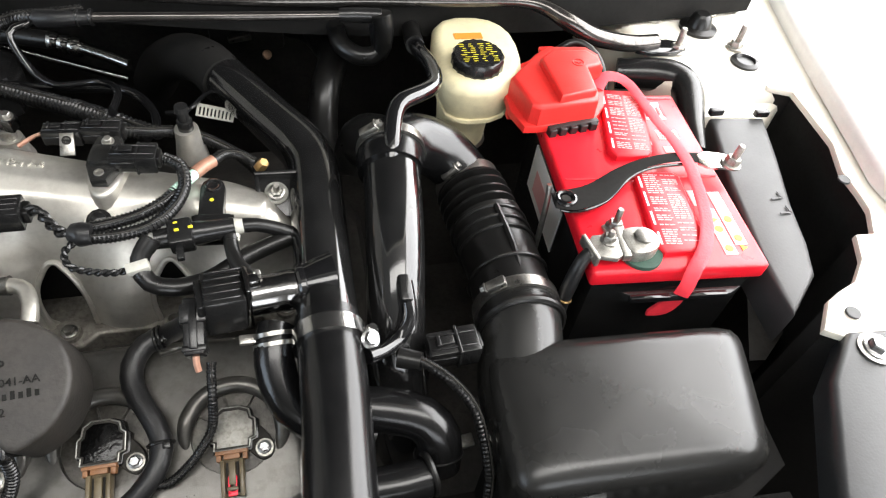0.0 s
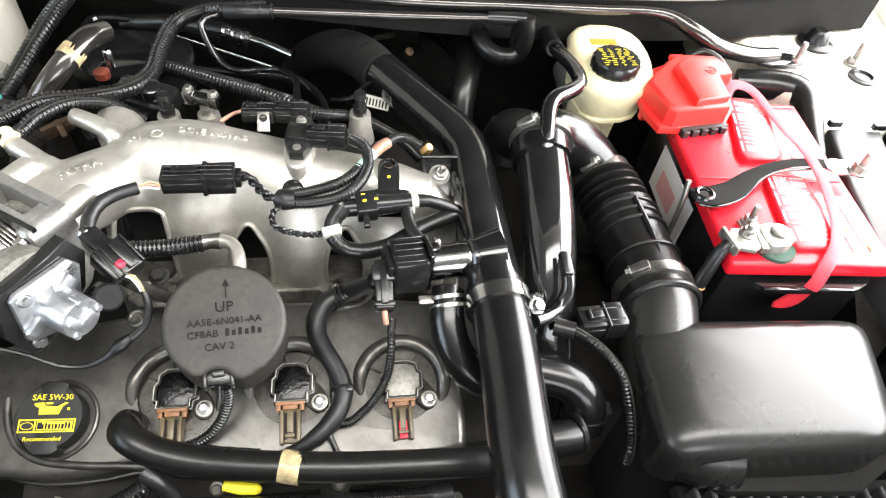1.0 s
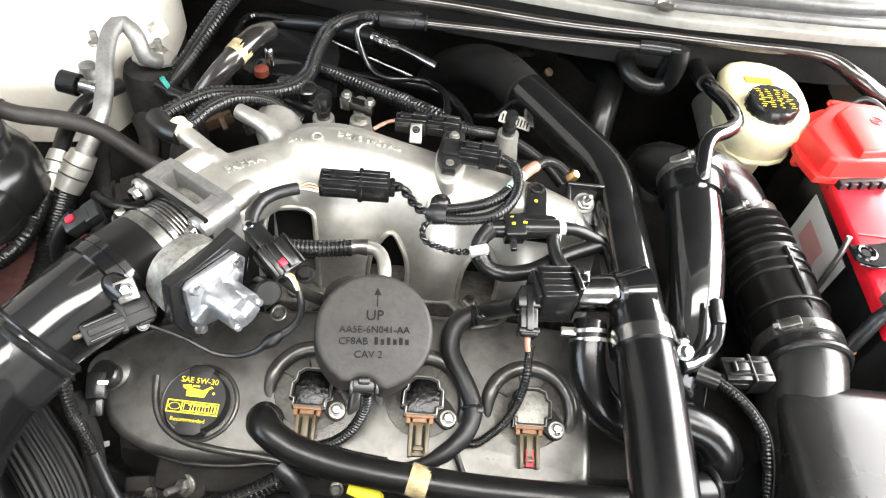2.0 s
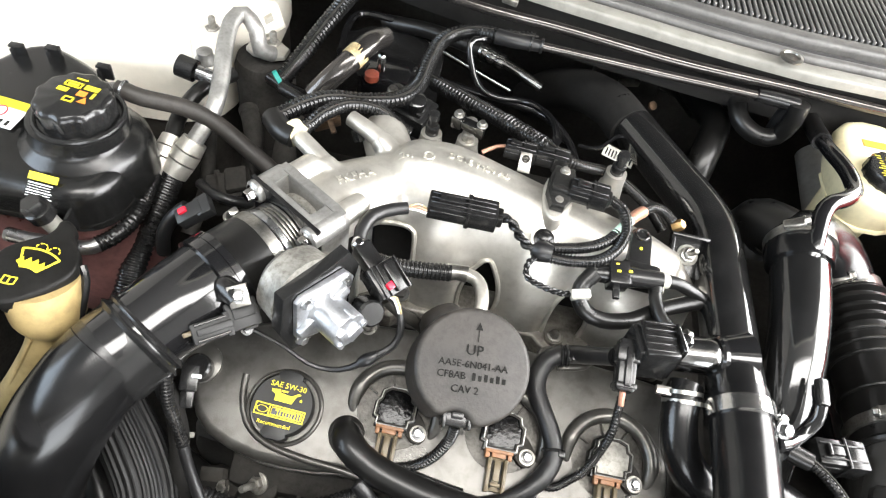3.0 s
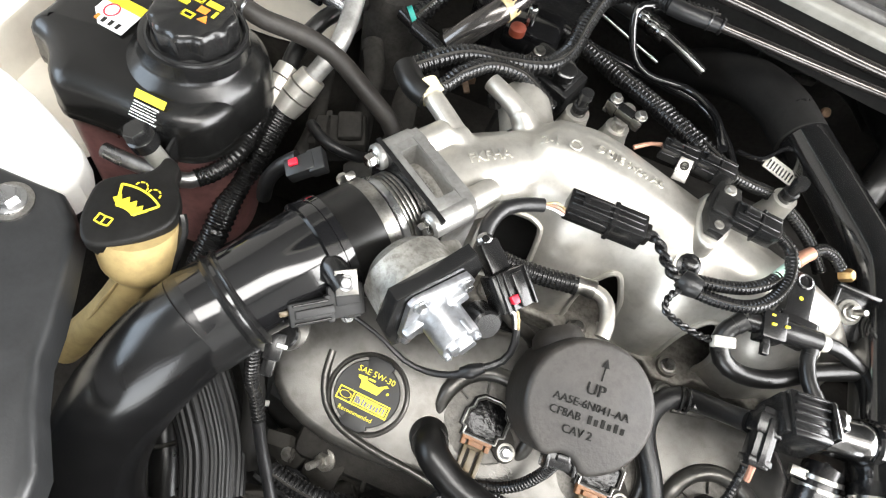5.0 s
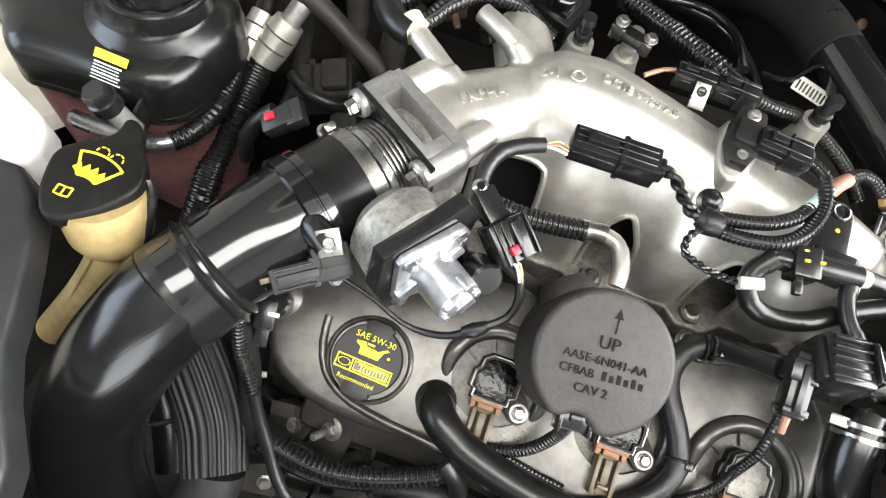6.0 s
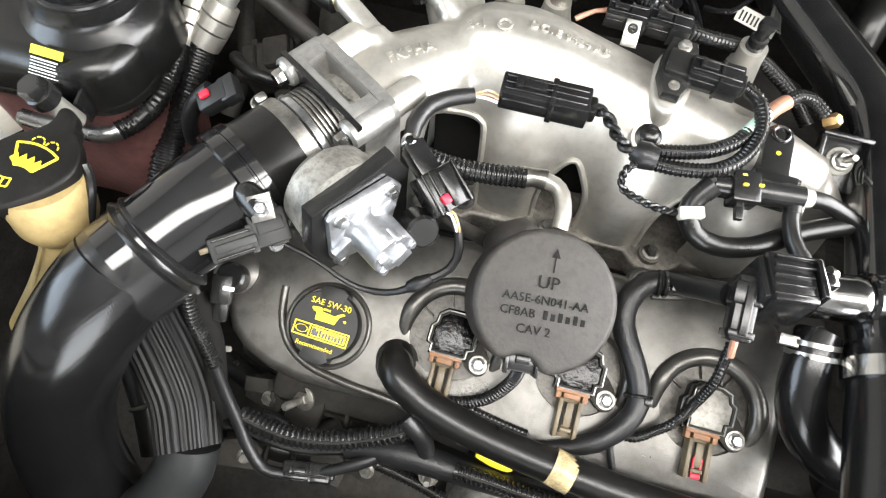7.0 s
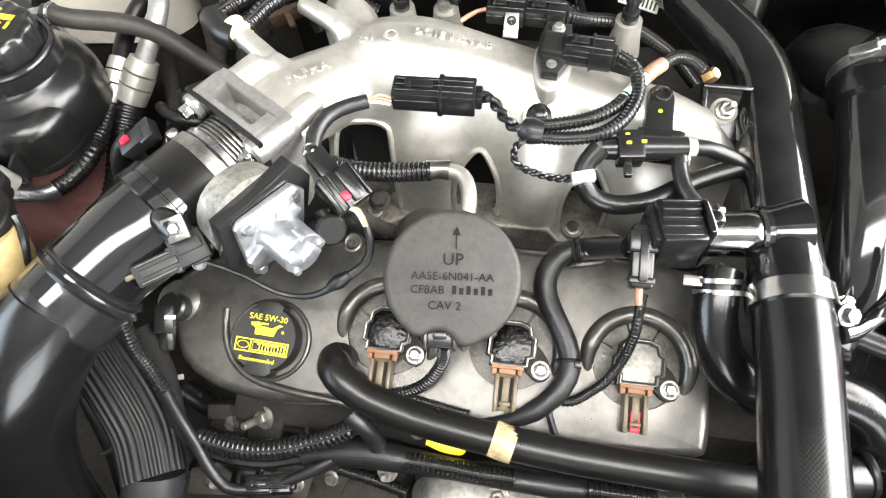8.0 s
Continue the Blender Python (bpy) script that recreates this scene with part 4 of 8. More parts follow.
for x, z, out_ in ((-0.317, 0.848, square), (-0.217, 0.832, arch), (-0.120, 0.826, arch)):
    lip = [Vector(p) for p in out_[1:] + out_[:1]]
    lip = [lip[0]] + [q for a, b in zip(lip, lip[1:]) for q in (a * 0.75 + b * 0.25, a * 0.25 + b * 0.75)] + [lip[-1]]
    part("window_rim", tube([shell_at(x + a * 1.04, z + b * 1.02) for a, b in lip], 0.0028, 8, step=0.004), "cast", man)
# added black box: puts the shade behind the windows into its colour
part("shadow_core", box(0.31, 0.05, 0.10, Matrix.Translation((-0.185, 0.475, 0.765)), 0.01), "hose_shade", man)
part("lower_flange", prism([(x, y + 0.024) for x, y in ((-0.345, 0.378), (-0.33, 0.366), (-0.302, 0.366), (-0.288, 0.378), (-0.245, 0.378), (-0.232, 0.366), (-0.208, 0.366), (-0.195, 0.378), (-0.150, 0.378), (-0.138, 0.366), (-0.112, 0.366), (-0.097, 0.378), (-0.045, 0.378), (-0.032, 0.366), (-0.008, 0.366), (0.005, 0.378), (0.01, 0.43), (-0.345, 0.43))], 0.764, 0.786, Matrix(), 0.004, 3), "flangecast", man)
part("flange_gasket", prism([(-0.34, 0.394), (0.005, 0.394), (0.01, 0.45), (-0.345, 0.45)], 0.752, 0.7635, Matrix(), 0), "rubber_shade", man)
# second added black box, darkening the depth seen through the windows
part("valley_shade", box(0.36, 0.20, 0.03, Matrix.Translation((-0.17, 0.44, 0.720)), 0.004), "hose_shade", man)
for x in (-0.312, -0.220, -0.126, -0.02):
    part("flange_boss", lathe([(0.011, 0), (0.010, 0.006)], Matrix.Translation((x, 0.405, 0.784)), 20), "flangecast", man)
    bolt("bolt", (x, 0.405, 0.790), (0, 0, 1), 0.0055, 0.006, man, "steel")
# casting marks
skin_mesh = casting.evaluated_get(bpy.context.evaluated_depsgraph_get()).to_mesh()
SKIN = BVHTree.FromPolygons([casting.matrix_world @ v.co for v in skin_mesh.vertices], [tuple(p.vertices) for p in skin_mesh.polygons])


def cast_mark(text, size, m):
    """Raised letters laid over the casting; m: a pose above them, z outward."""
    ob = writing(text, size, m, "cast", man, "casting_mark", 0.0006)
    inv, out = m.inverted(), m.to_3x3() @ Vector((0, 0, 1))
    for v in ob.data.vertices:
        q = inv @ v.co
        hit, *_ = SKIN.ray_cast(m @ Vector((q.x, q.y, 0.03)), -out)
        if hit:
            v.co = hit + out * (0.0017 if q.z > 0 else -0.001)
    ob.data.update()


cast_mark("FKFHA", 0.0130, basis((-0.358, 0.447, 0.9286), (-0.05, -0.05, 1), (0.76, 0.62, 0)))
cast_mark("2-1", 0.0125, basis((-0.316, 0.485, 0.9330), (0, -0.05, 1), (0.95, 0.2, 0)))
cast_mark("DG1E 9424 AB", 0.0104, basis((-0.244, 0.494, 0.9298), (0, 0.05, 1), (0.995, -0.05, 0)))
part("casting_mark", ring(0.005, 0.0011, Matrix.Translation((-0.295, 0.488, 0.9325)), 16), "cast", man)
# bosses with studs along the back
for i, (p, h) in enumerate((((-0.300, 0.556, 0.876), 0.026), ((-0.260, 0.560, 0.876), 0.024), ((-0.098, 0.545, 0.875), 0.036))):
    part("boss", lathe([(0.016, 0), (0.0125, h * 0.6), (0.0115, h), (0.009, h)], Matrix.Translation(p), 20), "cast", man)
    part("stud", join(lathe([(0.0075, 0), (0.0075, 0.010), (0.0055, 0.011), (0.0055, 0.020), (0.007, 0.021), (0.006, 0.027), (0, 0.028)], Matrix.Translation((p[0], p[1], p[2] + h)), 14)), "plastic" if i != 1 else "pewter", man)
cbm = basis((-0.262, 0.5555, 0.918), (0, -0.1, 1), (0.9, -0.3, 0))
part("clamp_block", join(box(0.036, 0.011, 0.011, cbm, 0.002), box(0.012, 0.014, 0.016, cbm @ Matrix.Translation((-0.013, 0, -0.002)), 0.002), box(0.010, 0.013, 0.015, cbm @ Matrix.Translation((0.014, 0, -0.001)), 0.002)), "plated", man, "stained metal clamp block")
for dx in (-0.013, 0.014):
    bolt("clamp_bolt", cbm @ Vector((dx, 0, 0.014)), (0, -0.1, 1), 0.0042, 0.005, man, "steel")
part("tab", prism([(-0.0065, -0.009), (0.0065, -0.009), (0.006, 0.012), (-0.006, 0.012)], 0, 0.002, basis((-0.198, 0.520, 0.918), (0, -0.6, 0.8), (1, 0, 0)), 0.0006), "steel", man)
part("tab_hole", lathe([(0.0042, 0.0018), (0.0042, 0.0024), (0.0026, 0.0026), (0.0026, 0.002), (0, 0.002)], basis((-0.198, 0.520, 0.918), (0, -0.6, 0.8), (1, 0, 0)) @ Matrix.Translation((0, 0.005, 0)), 16), "rubber_shade", man)
bo = basis((-0.168, 0.445, 0.892), (0, -0.45, 0.89))
part("clip_boss", lathe([(0.018, -0.02), (0.0145, 0.004), (0.0125, 0.0065), (0, 0.0066)], bo, 24), "cast", man)
part("clip_root", join(lathe([(0.0105, 0.0064), (0.0105, 0.0085), (0.007, 0.0095), (0.007, 0.013), (0.0045, 0.015), (0, 0.0152)], bo, 12), box(0.004, 0.016, 0.005, bo @ Matrix.Translation((0, 0, 0.0085)), 0.001)), "plastic", man, "black clip head in the boss")
part("cast_pad", box(0.014, 0.013, 0.004, basis((-0.168, 0.492, 0.905), (0, 0.1, 1)), 0.0015), "cast", man)
# nipple with a yellow ring, and the boss beside it
part("nipple", tube([(-0.375, 0.446, 0.915), (-0.400, 0.466, 0.922), (-0.428, 0.486, 0.926)], [0.011, 0.009, 0.009], 14), "cast", man)
part("nipple_ring", tube([(-0.424, 0.483, 0.9255), (-0.434, 0.491, 0.9265)], 0.0122, 24), "cream", man, "pale yellow ring on the hose end")
part("rear_port", tube([(-0.335, 0.520, 0.885), (-0.348, 0.545, 0.892), (-0.356, 0.560, 0.893), (-0.359, 0.566, 0.893)], [0.026, 0.025, 0.020, 0.008], 20), "cast", man)
part("rear_nipple", tube([(-0.336, 0.508, 0.908), (-0.356, 0.519, 0.916), (-0.384, 0.534, 0.918)], [0.012, 0.0095, 0.0085], 14), "cast", man)
part("port_sensor", lathe([(0.009, 0), (0.009, 0.012), (0.006, 0.014), (0.006, 0.020), (0, 0.021)], basis((-0.372, 0.535, 0.890), (-0.4, 0.4, 0.8)), 8), "plastic", man)
# bracket at the end of the manifold
eb = basis((-0.018, 0.471, 0.885), (0.05, -0.45, 0.89), (1, 0, 0))
part("end_bracket", join(prism([(-0.018, -0.020), (0.020, -0.024), (0.020, 0.018), (-0.018, 0.020)], 0, 0.003, eb, 0.001), box(0.040, 0.004, 0.010, eb @ Matrix.Translation((0.001, 0.019, 0)), 0.001), box(0.004, 0.036, 0.008, eb @ Matrix.Translation((-0.017, 0.0, 0)), 0.001)), "plastic", man, "black bracket with a bolt")
part("washer", lathe([(0.0112, 0.003), (0.0112, 0.0050), (0.0095, 0.0058)], eb, 24), "clear_nylon", man)
part("bolt_nut", hexhead(0.0062, 0.006, eb @ Matrix.Translation((0, 0, 0.007)), 1.3, 0.012), "steel", man)

# ---- throttle body ----
tb = thing("throttle_valve", along(0, -0.04), "bright aluminium throttle body with a square flange", "throttle valve")
fl_ = prism([(-0.044, -0.040), (0.044, -0.040), (0.046, 0.034), (0.042, 0.043), (0.032, 0.0455), (-0.030, 0.0455), (-0.041, 0.043), (-0.046, 0.034)], -0.022, 0.010, basis(along(-0.004), AX, SIDE), 0.0015, 2)
part("flange", cut(fl_, box(0.050, 0.0165, 0.04, basis(along(-0.0075, 0.020), (0, 0, 1), SIDE), 0.002), box(0.10, 0.0008, 0.01, basis(along(-0.0165, 0.0445), (0, 0, 1), SIDE), 0)), "alupipe", tb)
part("pocket_hump", lathe([(0.0355, -0.008), (0.0355, 0.008)], basis(along(-0.0075, -0.004), AX, SIDE), 40), "stain", tb)
for k in range(5):
    part("casting_mark", box(0.0035, 0.0012, 0.0008, basis(along(-0.0075, 0.0312, -0.010 + k * 0.005), (0, 0, 1), SIDE), 0), "alupipe", tb)
part("bore", lathe([(0.0345, 0.004), (0.0345, 0.060)], basis(along(0), AX, SIDE), 40), "steel", tb)
for k in range(5):
    d = 0.0085 + k * 0.0035
    part("steel_ring", lathe([(0.0350, d - 0.0017), (0.0364, d - 0.0012), (0.0368, d), (0.0364, d + 0.0012), (0.0350, d + 0.0017)], basis(along(0), AX, SIDE), 48), "steel", tb, "polished steel bellows ring")
part("collar", lathe([(0.034, 0.0245), (0.0382, 0.0248), (0.0388, 0.0255), (0.0388, 0.0305), (0.0382, 0.0312), (0.034, 0.0315)], basis(along(0), AX, SIDE), 16), "zinc", tb, "faceted grey steel collar")
part("lip_ring", lathe([(0.033, 0.0317), (0.0372, 0.0319), (0.0375, 0.0327), (0.0345, 0.0332)], basis(along(0), AX, SIDE), 40), "zinc", tb)
for s in (-0.036, 0.037):
    part("ear", lathe([(0.011, -0.02), (0.011, 0.014), (0.009, 0.016)], basis(along(0.0, 0.034, s), AX, SIDE), 18), "alupipe", tb)
    bolt("bolt", along(0.014, 0.034, s), AX, 0.0060, 0.010, tb, "chrome")
part("gasket_line", prism([(-0.0445, -0.041), (0.0445, -0.041), (0.0445, 0.0455), (-0.0445, 0.0455)], 0.0102, 0.0142, basis(along(-0.004), AX, SIDE), 0), "plastic", tb)

# ---- charge pipe on the left, from throttle body to the front ----
cp = thing("charge_pipe", along(0.15, -0.03), "glossy black painted intake pipe with rubber couplers", "intake pipe")
part("sleeve", lathe([(0.0385, 0.043), (0.0402, 0.0435), (0.0408, 0.048), (0.0410, 0.070), (0.0425, 0.073), (0.0425, 0.089), (0.040, 0.091)], basis(along(0), AX, SIDE), 44), "rubber", cp, "plain black rubber boot")
part("boot_lip", lathe([(0.033, 0.0335), (0.0385, 0.034), (0.0390, 0.045)], basis(along(0), AX, SIDE), 40), "rubber", cp)
band_clamp(cp, along(0.0388), AX, 0.0393, 0.0105, (-0.75, 0.5, 0.45))
part("clamp_strap", lathe([(0.0425, 0.074), (0.0443, 0.0745), (0.0443, 0.081), (0.0436, 0.0815), (0.0436, 0.083), (0.0445, 0.0835), (0.0445, 0.0925), (0.0425, 0.093), (0.038, 0.095)], basis(along(0), AX, SIDE), 44), "gloss", cp)
part("pipe", tube([along(0.09), along(0.115, 0.0), along(0.145, -0.002), along(0.185, -0.006)], [0.0410, 0.0392, 0.0368, 0.0355], 40), "gloss", cp)
cA = along(0.155, -0.006)
part("coupler", lathe([(0.034, -0.006), (0.0385, -0.005), (0.0412, -0.002), (0.0390, 0.0015), (0.0395, 0.003), (0.0432, 0.0055), (0.0400, 0.0090), (0.0400, 0.011), (0.0402, 0.030), (0.0398, 0.036), (0.0390, 0.0385), (0.0370, 0.040)], basis(cA, AX + Vector((0, 0, -0.22)), SIDE), 48), "plastic", cp, "shiny black rubber coupler")
part("elbow", tube([along(0.185, -0.008), (-0.514, 0.218, 0.876), (-0.531, 0.185, 0.852), (-0.546, 0.155, 0.810), (-0.551, 0.126, 0.760), (-0.545, 0.102, 0.710), (-0.529, 0.078, 0.660)], [0.0378, 0.0384, 0.0384, 0.038, 0.038, 0.038, 0.038], 32), "silicone", cp, "black reinforced silicone elbow")


# ---- the big pipes on the right ----
hp = thing("hot_charge_pipe", (0.01, 0.4, 0.85), "glossy black bent charge pipe with a banded silicone hose", "intake pipe")
part("pipe", tube([(-0.082, 0.700, 0.875), (-0.060, 0.664, 0.876), (-0.018, 0.593, 0.878), (0.008, 0.547, 0.880), (0.017, 0.520, 0.881), (0.0195, 0.488, 0.882), (0.0185, 0.415, 0.883), (0.017, 0.354, 0.884), (0.016, 0.306, 0.886)], 0.0258, 36), "semigloss", hp)
part("rear_hose", tube([(-0.066, 0.669, 0.875), (-0.090, 0.715, 0.870), (-0.121, 0.761, 0.850), (-0.155, 0.804, 0.810), (-0.179, 0.839, 0.760)], [0.028, 0.028, 0.028, 0.028, 0.028], 24), "hose_shade", hp)
part("hose", tube([(0.016, 0.320, 0.886), (0.016, 0.275, 0.886), (0.015, 0.233, 0.884), (0.011, 0.156, 0.880), (0.013, 0.123, 0.874), (0.016, 0.094, 0.862)], [0.0268, 0.0265, 0.0262, 0.0262, 0.0262, 0.0262], 32), "silicone", hp, "black reinforced silicone hose")
band_clamp(hp, (0.016, 0.301, 0.886), (0.02, -1, -0.02), 0.0285, 0.014, (1, 0, -0.15), "band_clamp", "chrome")
part("clamp_bolt", join(tube([(0.044, 0.297, 0.888), (0.051, 0.293, 0.888)], 0.0055, 10), hexhead(0.006, 0.007, basis((0.047, 0.290, 0.896), (0.3, -0.4, 0.8)))), "zinc", hp)

# bypass valve on the charge pipe
bov = thing("bypass_valve", (-0.039, 0.345, 0.890), "metal bypass valve with a black connector on the pipe", "valve")
a, ax = Vector((0.004, 0.3515, 0.892)), Vector((-0.985, -0.15, 0.08)).normalized()
part("stub", tube([a - ax * 0.02, a - ax * 0.008, a + ax * 0.006], [0.027, 0.0235, 0.0185], 28), "gloss", bov)
part("flange", lathe([(0.0195, 0.004), (0.0205, 0.005), (0.0205, 0.009), (0.0185, 0.011)], basis(a, ax), 32), "gloss", bov)
part("body", lathe([(0.0165, 0.010), (0.0172, 0.012), (0.0172, 0.022), (0.0165, 0.023), (0.0168, 0.049), (0.0155, 0.050)], basis(a, ax), 32), "plated", bov, "polished steel barrel")
bm_ = basis(a + ax * 0.048, ax, (0, 0.1, 1))
part("mount_plate", join(box(0.046, 0.030, 0.005, bm_, 0.002), box(0.012, 0.012, 0.010, bm_ @ Matrix.Translation((0.017, 0.0, -0.008)), 0.003)), "plated", bov)
head = part("head", join(box(0.037, 0.038, 0.032, basis(a + ax * 0.053, ax, (0, 0.1, 1)), 0.003), box(0.030, 0.032, 0.006, basis(a + ax * 0.084, ax, (0, 0.1, 1)), 0.002)), "plastic", bov)
for k in range(5):
    part("cooling_rib", box(0.003, 0.002, 0.028, basis(a + ax * 0.055 + Vector((0, -0.014 + k * 0.007, 0.0)), ax, (0, 0.1, 1)) @ Matrix.Translation((0.019, 0, 0)), 0.0005, 1), "plastic", head)
bolt("bolt", a + ax * 0.044 + Vector((0, 0.008, 0.018)), -ax, 0.0040, 0.006, bov, "steel")
cb = Vector((-0.0865, 0.322, 0.893))
pb_ = basis(cb, (0, -0.35, 0.94), (1, 0, 0))
plug = part("plug", join(box(0.016, 0.046, 0.016, pb_ @ Matrix.Translation((0, 0, -0.008)), 0.002), box(0.021, 0.016, 0.020, pb_ @ Matrix.Translation((0, 0.010, -0.010)), 0.002), box(0.006, 0.034, 0.004, pb_ @ Matrix.Translation((0, -0.002, 0.008)), 0.001), box(0.018, 0.005, 0.018, pb_ @ Matrix.Translation((0, -0.018, -0.009)), 0.001)), "plastic", bov)
part("wires", tube([pb_ @ Vector((0, -0.023, 0)), pb_ @ Vector((0, -0.028, -0.001)), pb_ @ Vector((0.001, -0.034, -0.004))], 0.0028, 8, wob=0.3), "copper", plug, "thin orange wires")
part("bleed_screw", lathe([(0.004, 0), (0.004, 0.012), (0.003, 0.013)], basis((-0.027, 0.326, 0.880), (0.1, -0.6, 0.7)), 12), "zinc", bov)
hz = thing("coolant_elbow_hose", (-0.030, 0.301, 0.850), "black bent rubber hose with a zinc spring clamp", "hose")
part("hose", tube([(-0.026, 0.325, 0.878), (-0.029, 0.307, 0.872), (-0.028, 0.288, 0.860), (-0.018, 0.268, 0.845), (0.006, 0.254, 0.830), (0.041, 0.251, 0.810)], [0.0155, 0.016, 0.0165, 0.017, 0.017, 0.017], 20), "silicone", hz)
k = Vector((-0.028, 0.314, 0.874))
for d in (-0.0055, 0.0025):
    part("spring_clamp", lathe([(0.0165, d), (0.0176, d), (0.0176, d + 0.0035), (0.0165, d + 0.0035)], basis(k, (0.05, -0.8, -0.4)), 28), "steel", hz)
part("clamp_ear", box(0.014, 0.008, 0.005, basis(k + Vector((-0.020, 0, 0.004)), (0, -0.3, 0.9)), 0.001), "steel", hz)

# pipe to the turbo and the elbow on top
ip = thing("turbo_inlet_pipe", (0.08, 0.42, 0.8), "black glossy turbo inlet pipe with a clamped rubber elbow", "intake pipe")
part("pipe", tube([(0.094, 0.485, 0.905), (0.088, 0.423, 0.895), (0.082, 0.374, 0.880), (0.077, 0.336, 0.855), (0.074, 0.305, 0.820), (0.078, 0.278, 0.770), (0.082, 0.274, 0.700)], [0.028, 0.0275, 0.027, 0.027, 0.027, 0.027, 0.027], 28), "semigloss", ip)
part("cuff", tube([(0.092, 0.472, 0.903), (0.093, 0.486, 0.905), (0.096, 0.503, 0.906)], [0.0315, 0.033, 0.032], 28), "silicone", ip)
part("elbow", tube([(0.093, 0.481, 0.905), (0.099, 0.502, 0.904), (0.116, 0.520, 0.898), (0.148, 0.528, 0.880), (0.171, 0.520, 0.862), (0.183, 0.508, 0.848)], [0.0315, 0.032, 0.031, 0.031, 0.030, 0.030], 28), "silicone", ip, "black rubber elbow hose")
band_clamp(ip, (0.096, 0.498, 0.906), (0.05, 1, 0.05), 0.033, 0.011, (-0.6, 0.1, 0.8))
part("rear_elbow", tube([(0.097, 0.510, 0.900), (0.080, 0.553, 0.870), (0.073, 0.546, 0.840)], [0.03, 0.032, 0.03], 20), "rubber", ip)

# ribbed air duct
duct = thing("air_duct", (0.17, 0.42, 0.8), "ribbed black rubber air duct between two hose clamps", "air duct")
d0, d1, d2, d3 = Vector((0.193, 0.322, 0.842)), Vector((0.197, 0.398, 0.836)), Vector((0.193, 0.444, 0.838)), Vector((0.184, 0.508, 0.846))
part("plain_end", tube([d0, (d0 + d1) / 2, d1, d2], [0.039, 0.0385, 0.038, 0.039], 36), "rubber", duct)
part("bellows", tube([d2, (d2 + d3) / 2, d2 + (d3 - d2) * 0.85, d3], [0.0395, 0.0395, 0.0375, 0.033], 36, ribs=0.0105, deep=0.20), "rubber", duct)
for t in (0.12, 0.34, 0.62, 0.9):
    part("hoop", ring(0.0395, 0.002, basis(d1 + (d2 - d1) * t if t > 0.2 else d1 + (d0 - d1) * 0.3, d2 - d0), 36), "rubber", duct)
up = Vector((0.05, -0.1, 1)).normalized()
part("spine", tube([d0 + up * 0.035 + (d1 - d0) * 0.45, d1 + up * 0.0385, d2 + up * 0.0395], 0.0035, 8), "rubber", duct)
band_clamp(duct, d0 + (d1 - d0) * 0.22, d0 - d1, 0.0405, 0.012, (-0.55, -0.2, 0.8))
band_clamp(duct, d3 + (d2 - d3) * 0.06, d3 - d2, 0.034, 0.011, (-0.7, 0.1, 0.75))

# air filter box
ab = thing("air_filter_box", (0.29, 0.2, 0.75), "satin black plastic air filter box with a sloped lid", "air box")
part("lid", soft_lid([(0.139, 0.159), (0.361, 0.149), (0.399, 0.284), (0.150, 0.296)], 0.800, 0.868, 0.024, crown=0.0015, flare=1.0, power=9.0), "satin", ab)
part("outlet", tube([d0 + (d1 - d0) * 0.1, d0, Vector((0.182, 0.267, 0.824)), Vector((0.182, 0.221, 0.818)), Vector((0.190, 0.186, 0.815)), Vector((0.223, 0.175, 0.820))], [0.0375, 0.038, 0.040, 0.040, 0.038, 0.034], 32), "satin", ab)
part("outlet_collar", ring(0.0395, 0.0035, basis(d0 + (d0 - d1) * 0.06, d0 - d1), 36), "rubber", ab)
part("lower_case", prism([(0.165, 0.165), (0.395, 0.145), (0.405, 0.27), (0.165, 0.285)], 0.60, 0.80, Matrix(), 0.006, rounded=1), "hose_shade", ab)
part("rim", prism([(0.150, 0.150), (0.405, 0.128), (0.415, 0.275), (0.155, 0.29)], 0.788, 0.800, Matrix(), 0.003, rounded=1), "hose_shade", ab)
part("front_ledge", prism([(0.18, 0.120), (0.42, 0.100), (0.42, 0.150), (0.18, 0.165)], 0.755, 0.770, Matrix(), 0.003), "hose_shade", ab)
# ribs in a lighter grey that stands in for their gloss highlights
for i in range(14):
    part("grille_rib", box(0.0055, 0.036, 0.022, Matrix.Translation((0.19 + i * 0.0165, 0.138 - i * 0.0014, 0.766)), 0.0015, 1), "fuse", ab)



# ---- battery and what sits on it ----
BM = pose(0.256, 0.331, 0.0, 0, 0, -4)          # the battery's front corner
BW, BL, BZ = 0.177, 0.264, 0.893


def on_battery(x, y, z=0.0):
    return BM @ Matrix.Translation((x, y, BZ + z))


bat = thing("car_battery", BM @ Vector((BW / 2, BL / 2, 0.70)), "car battery with a red lid and black case", "battery")
part("case", box(BW - 0.012, BL - 0.012, 0.17, on_battery(BW / 2, BL / 2, -0.188), 0.006), "plastic", bat)
part("lid", box(BW, BL, 0.020, on_battery(BW / 2, BL / 2, -0.020), 0.004, 3), "red", bat, "bright red lid")
part("carry_groove", prism([(-0.056, 0), (0.066, 0), (0.052, -0.008), (-0.044, -0.008)], 0, 0.008, BM @ Matrix.Translation((0.087, -0.006, BZ - 0.030)), 0.001), "plastic", bat)
for x in (0.058, 0.116):
    part("handle_slot", box(0.040, 0.006, 0.007, on_battery(x, -0.012, -0.029), 0.001), "gloss", bat)
part("side_label", box(0.0012, 0.11, 0.062, on_battery(0.0052, 0.16, -0.095), 0), "label", bat, "pale worn side label")
part("side_patch", box(0.0014, 0.05, 0.03, on_battery(0.0050, 0.17, -0.085), 0), "pink", bat)
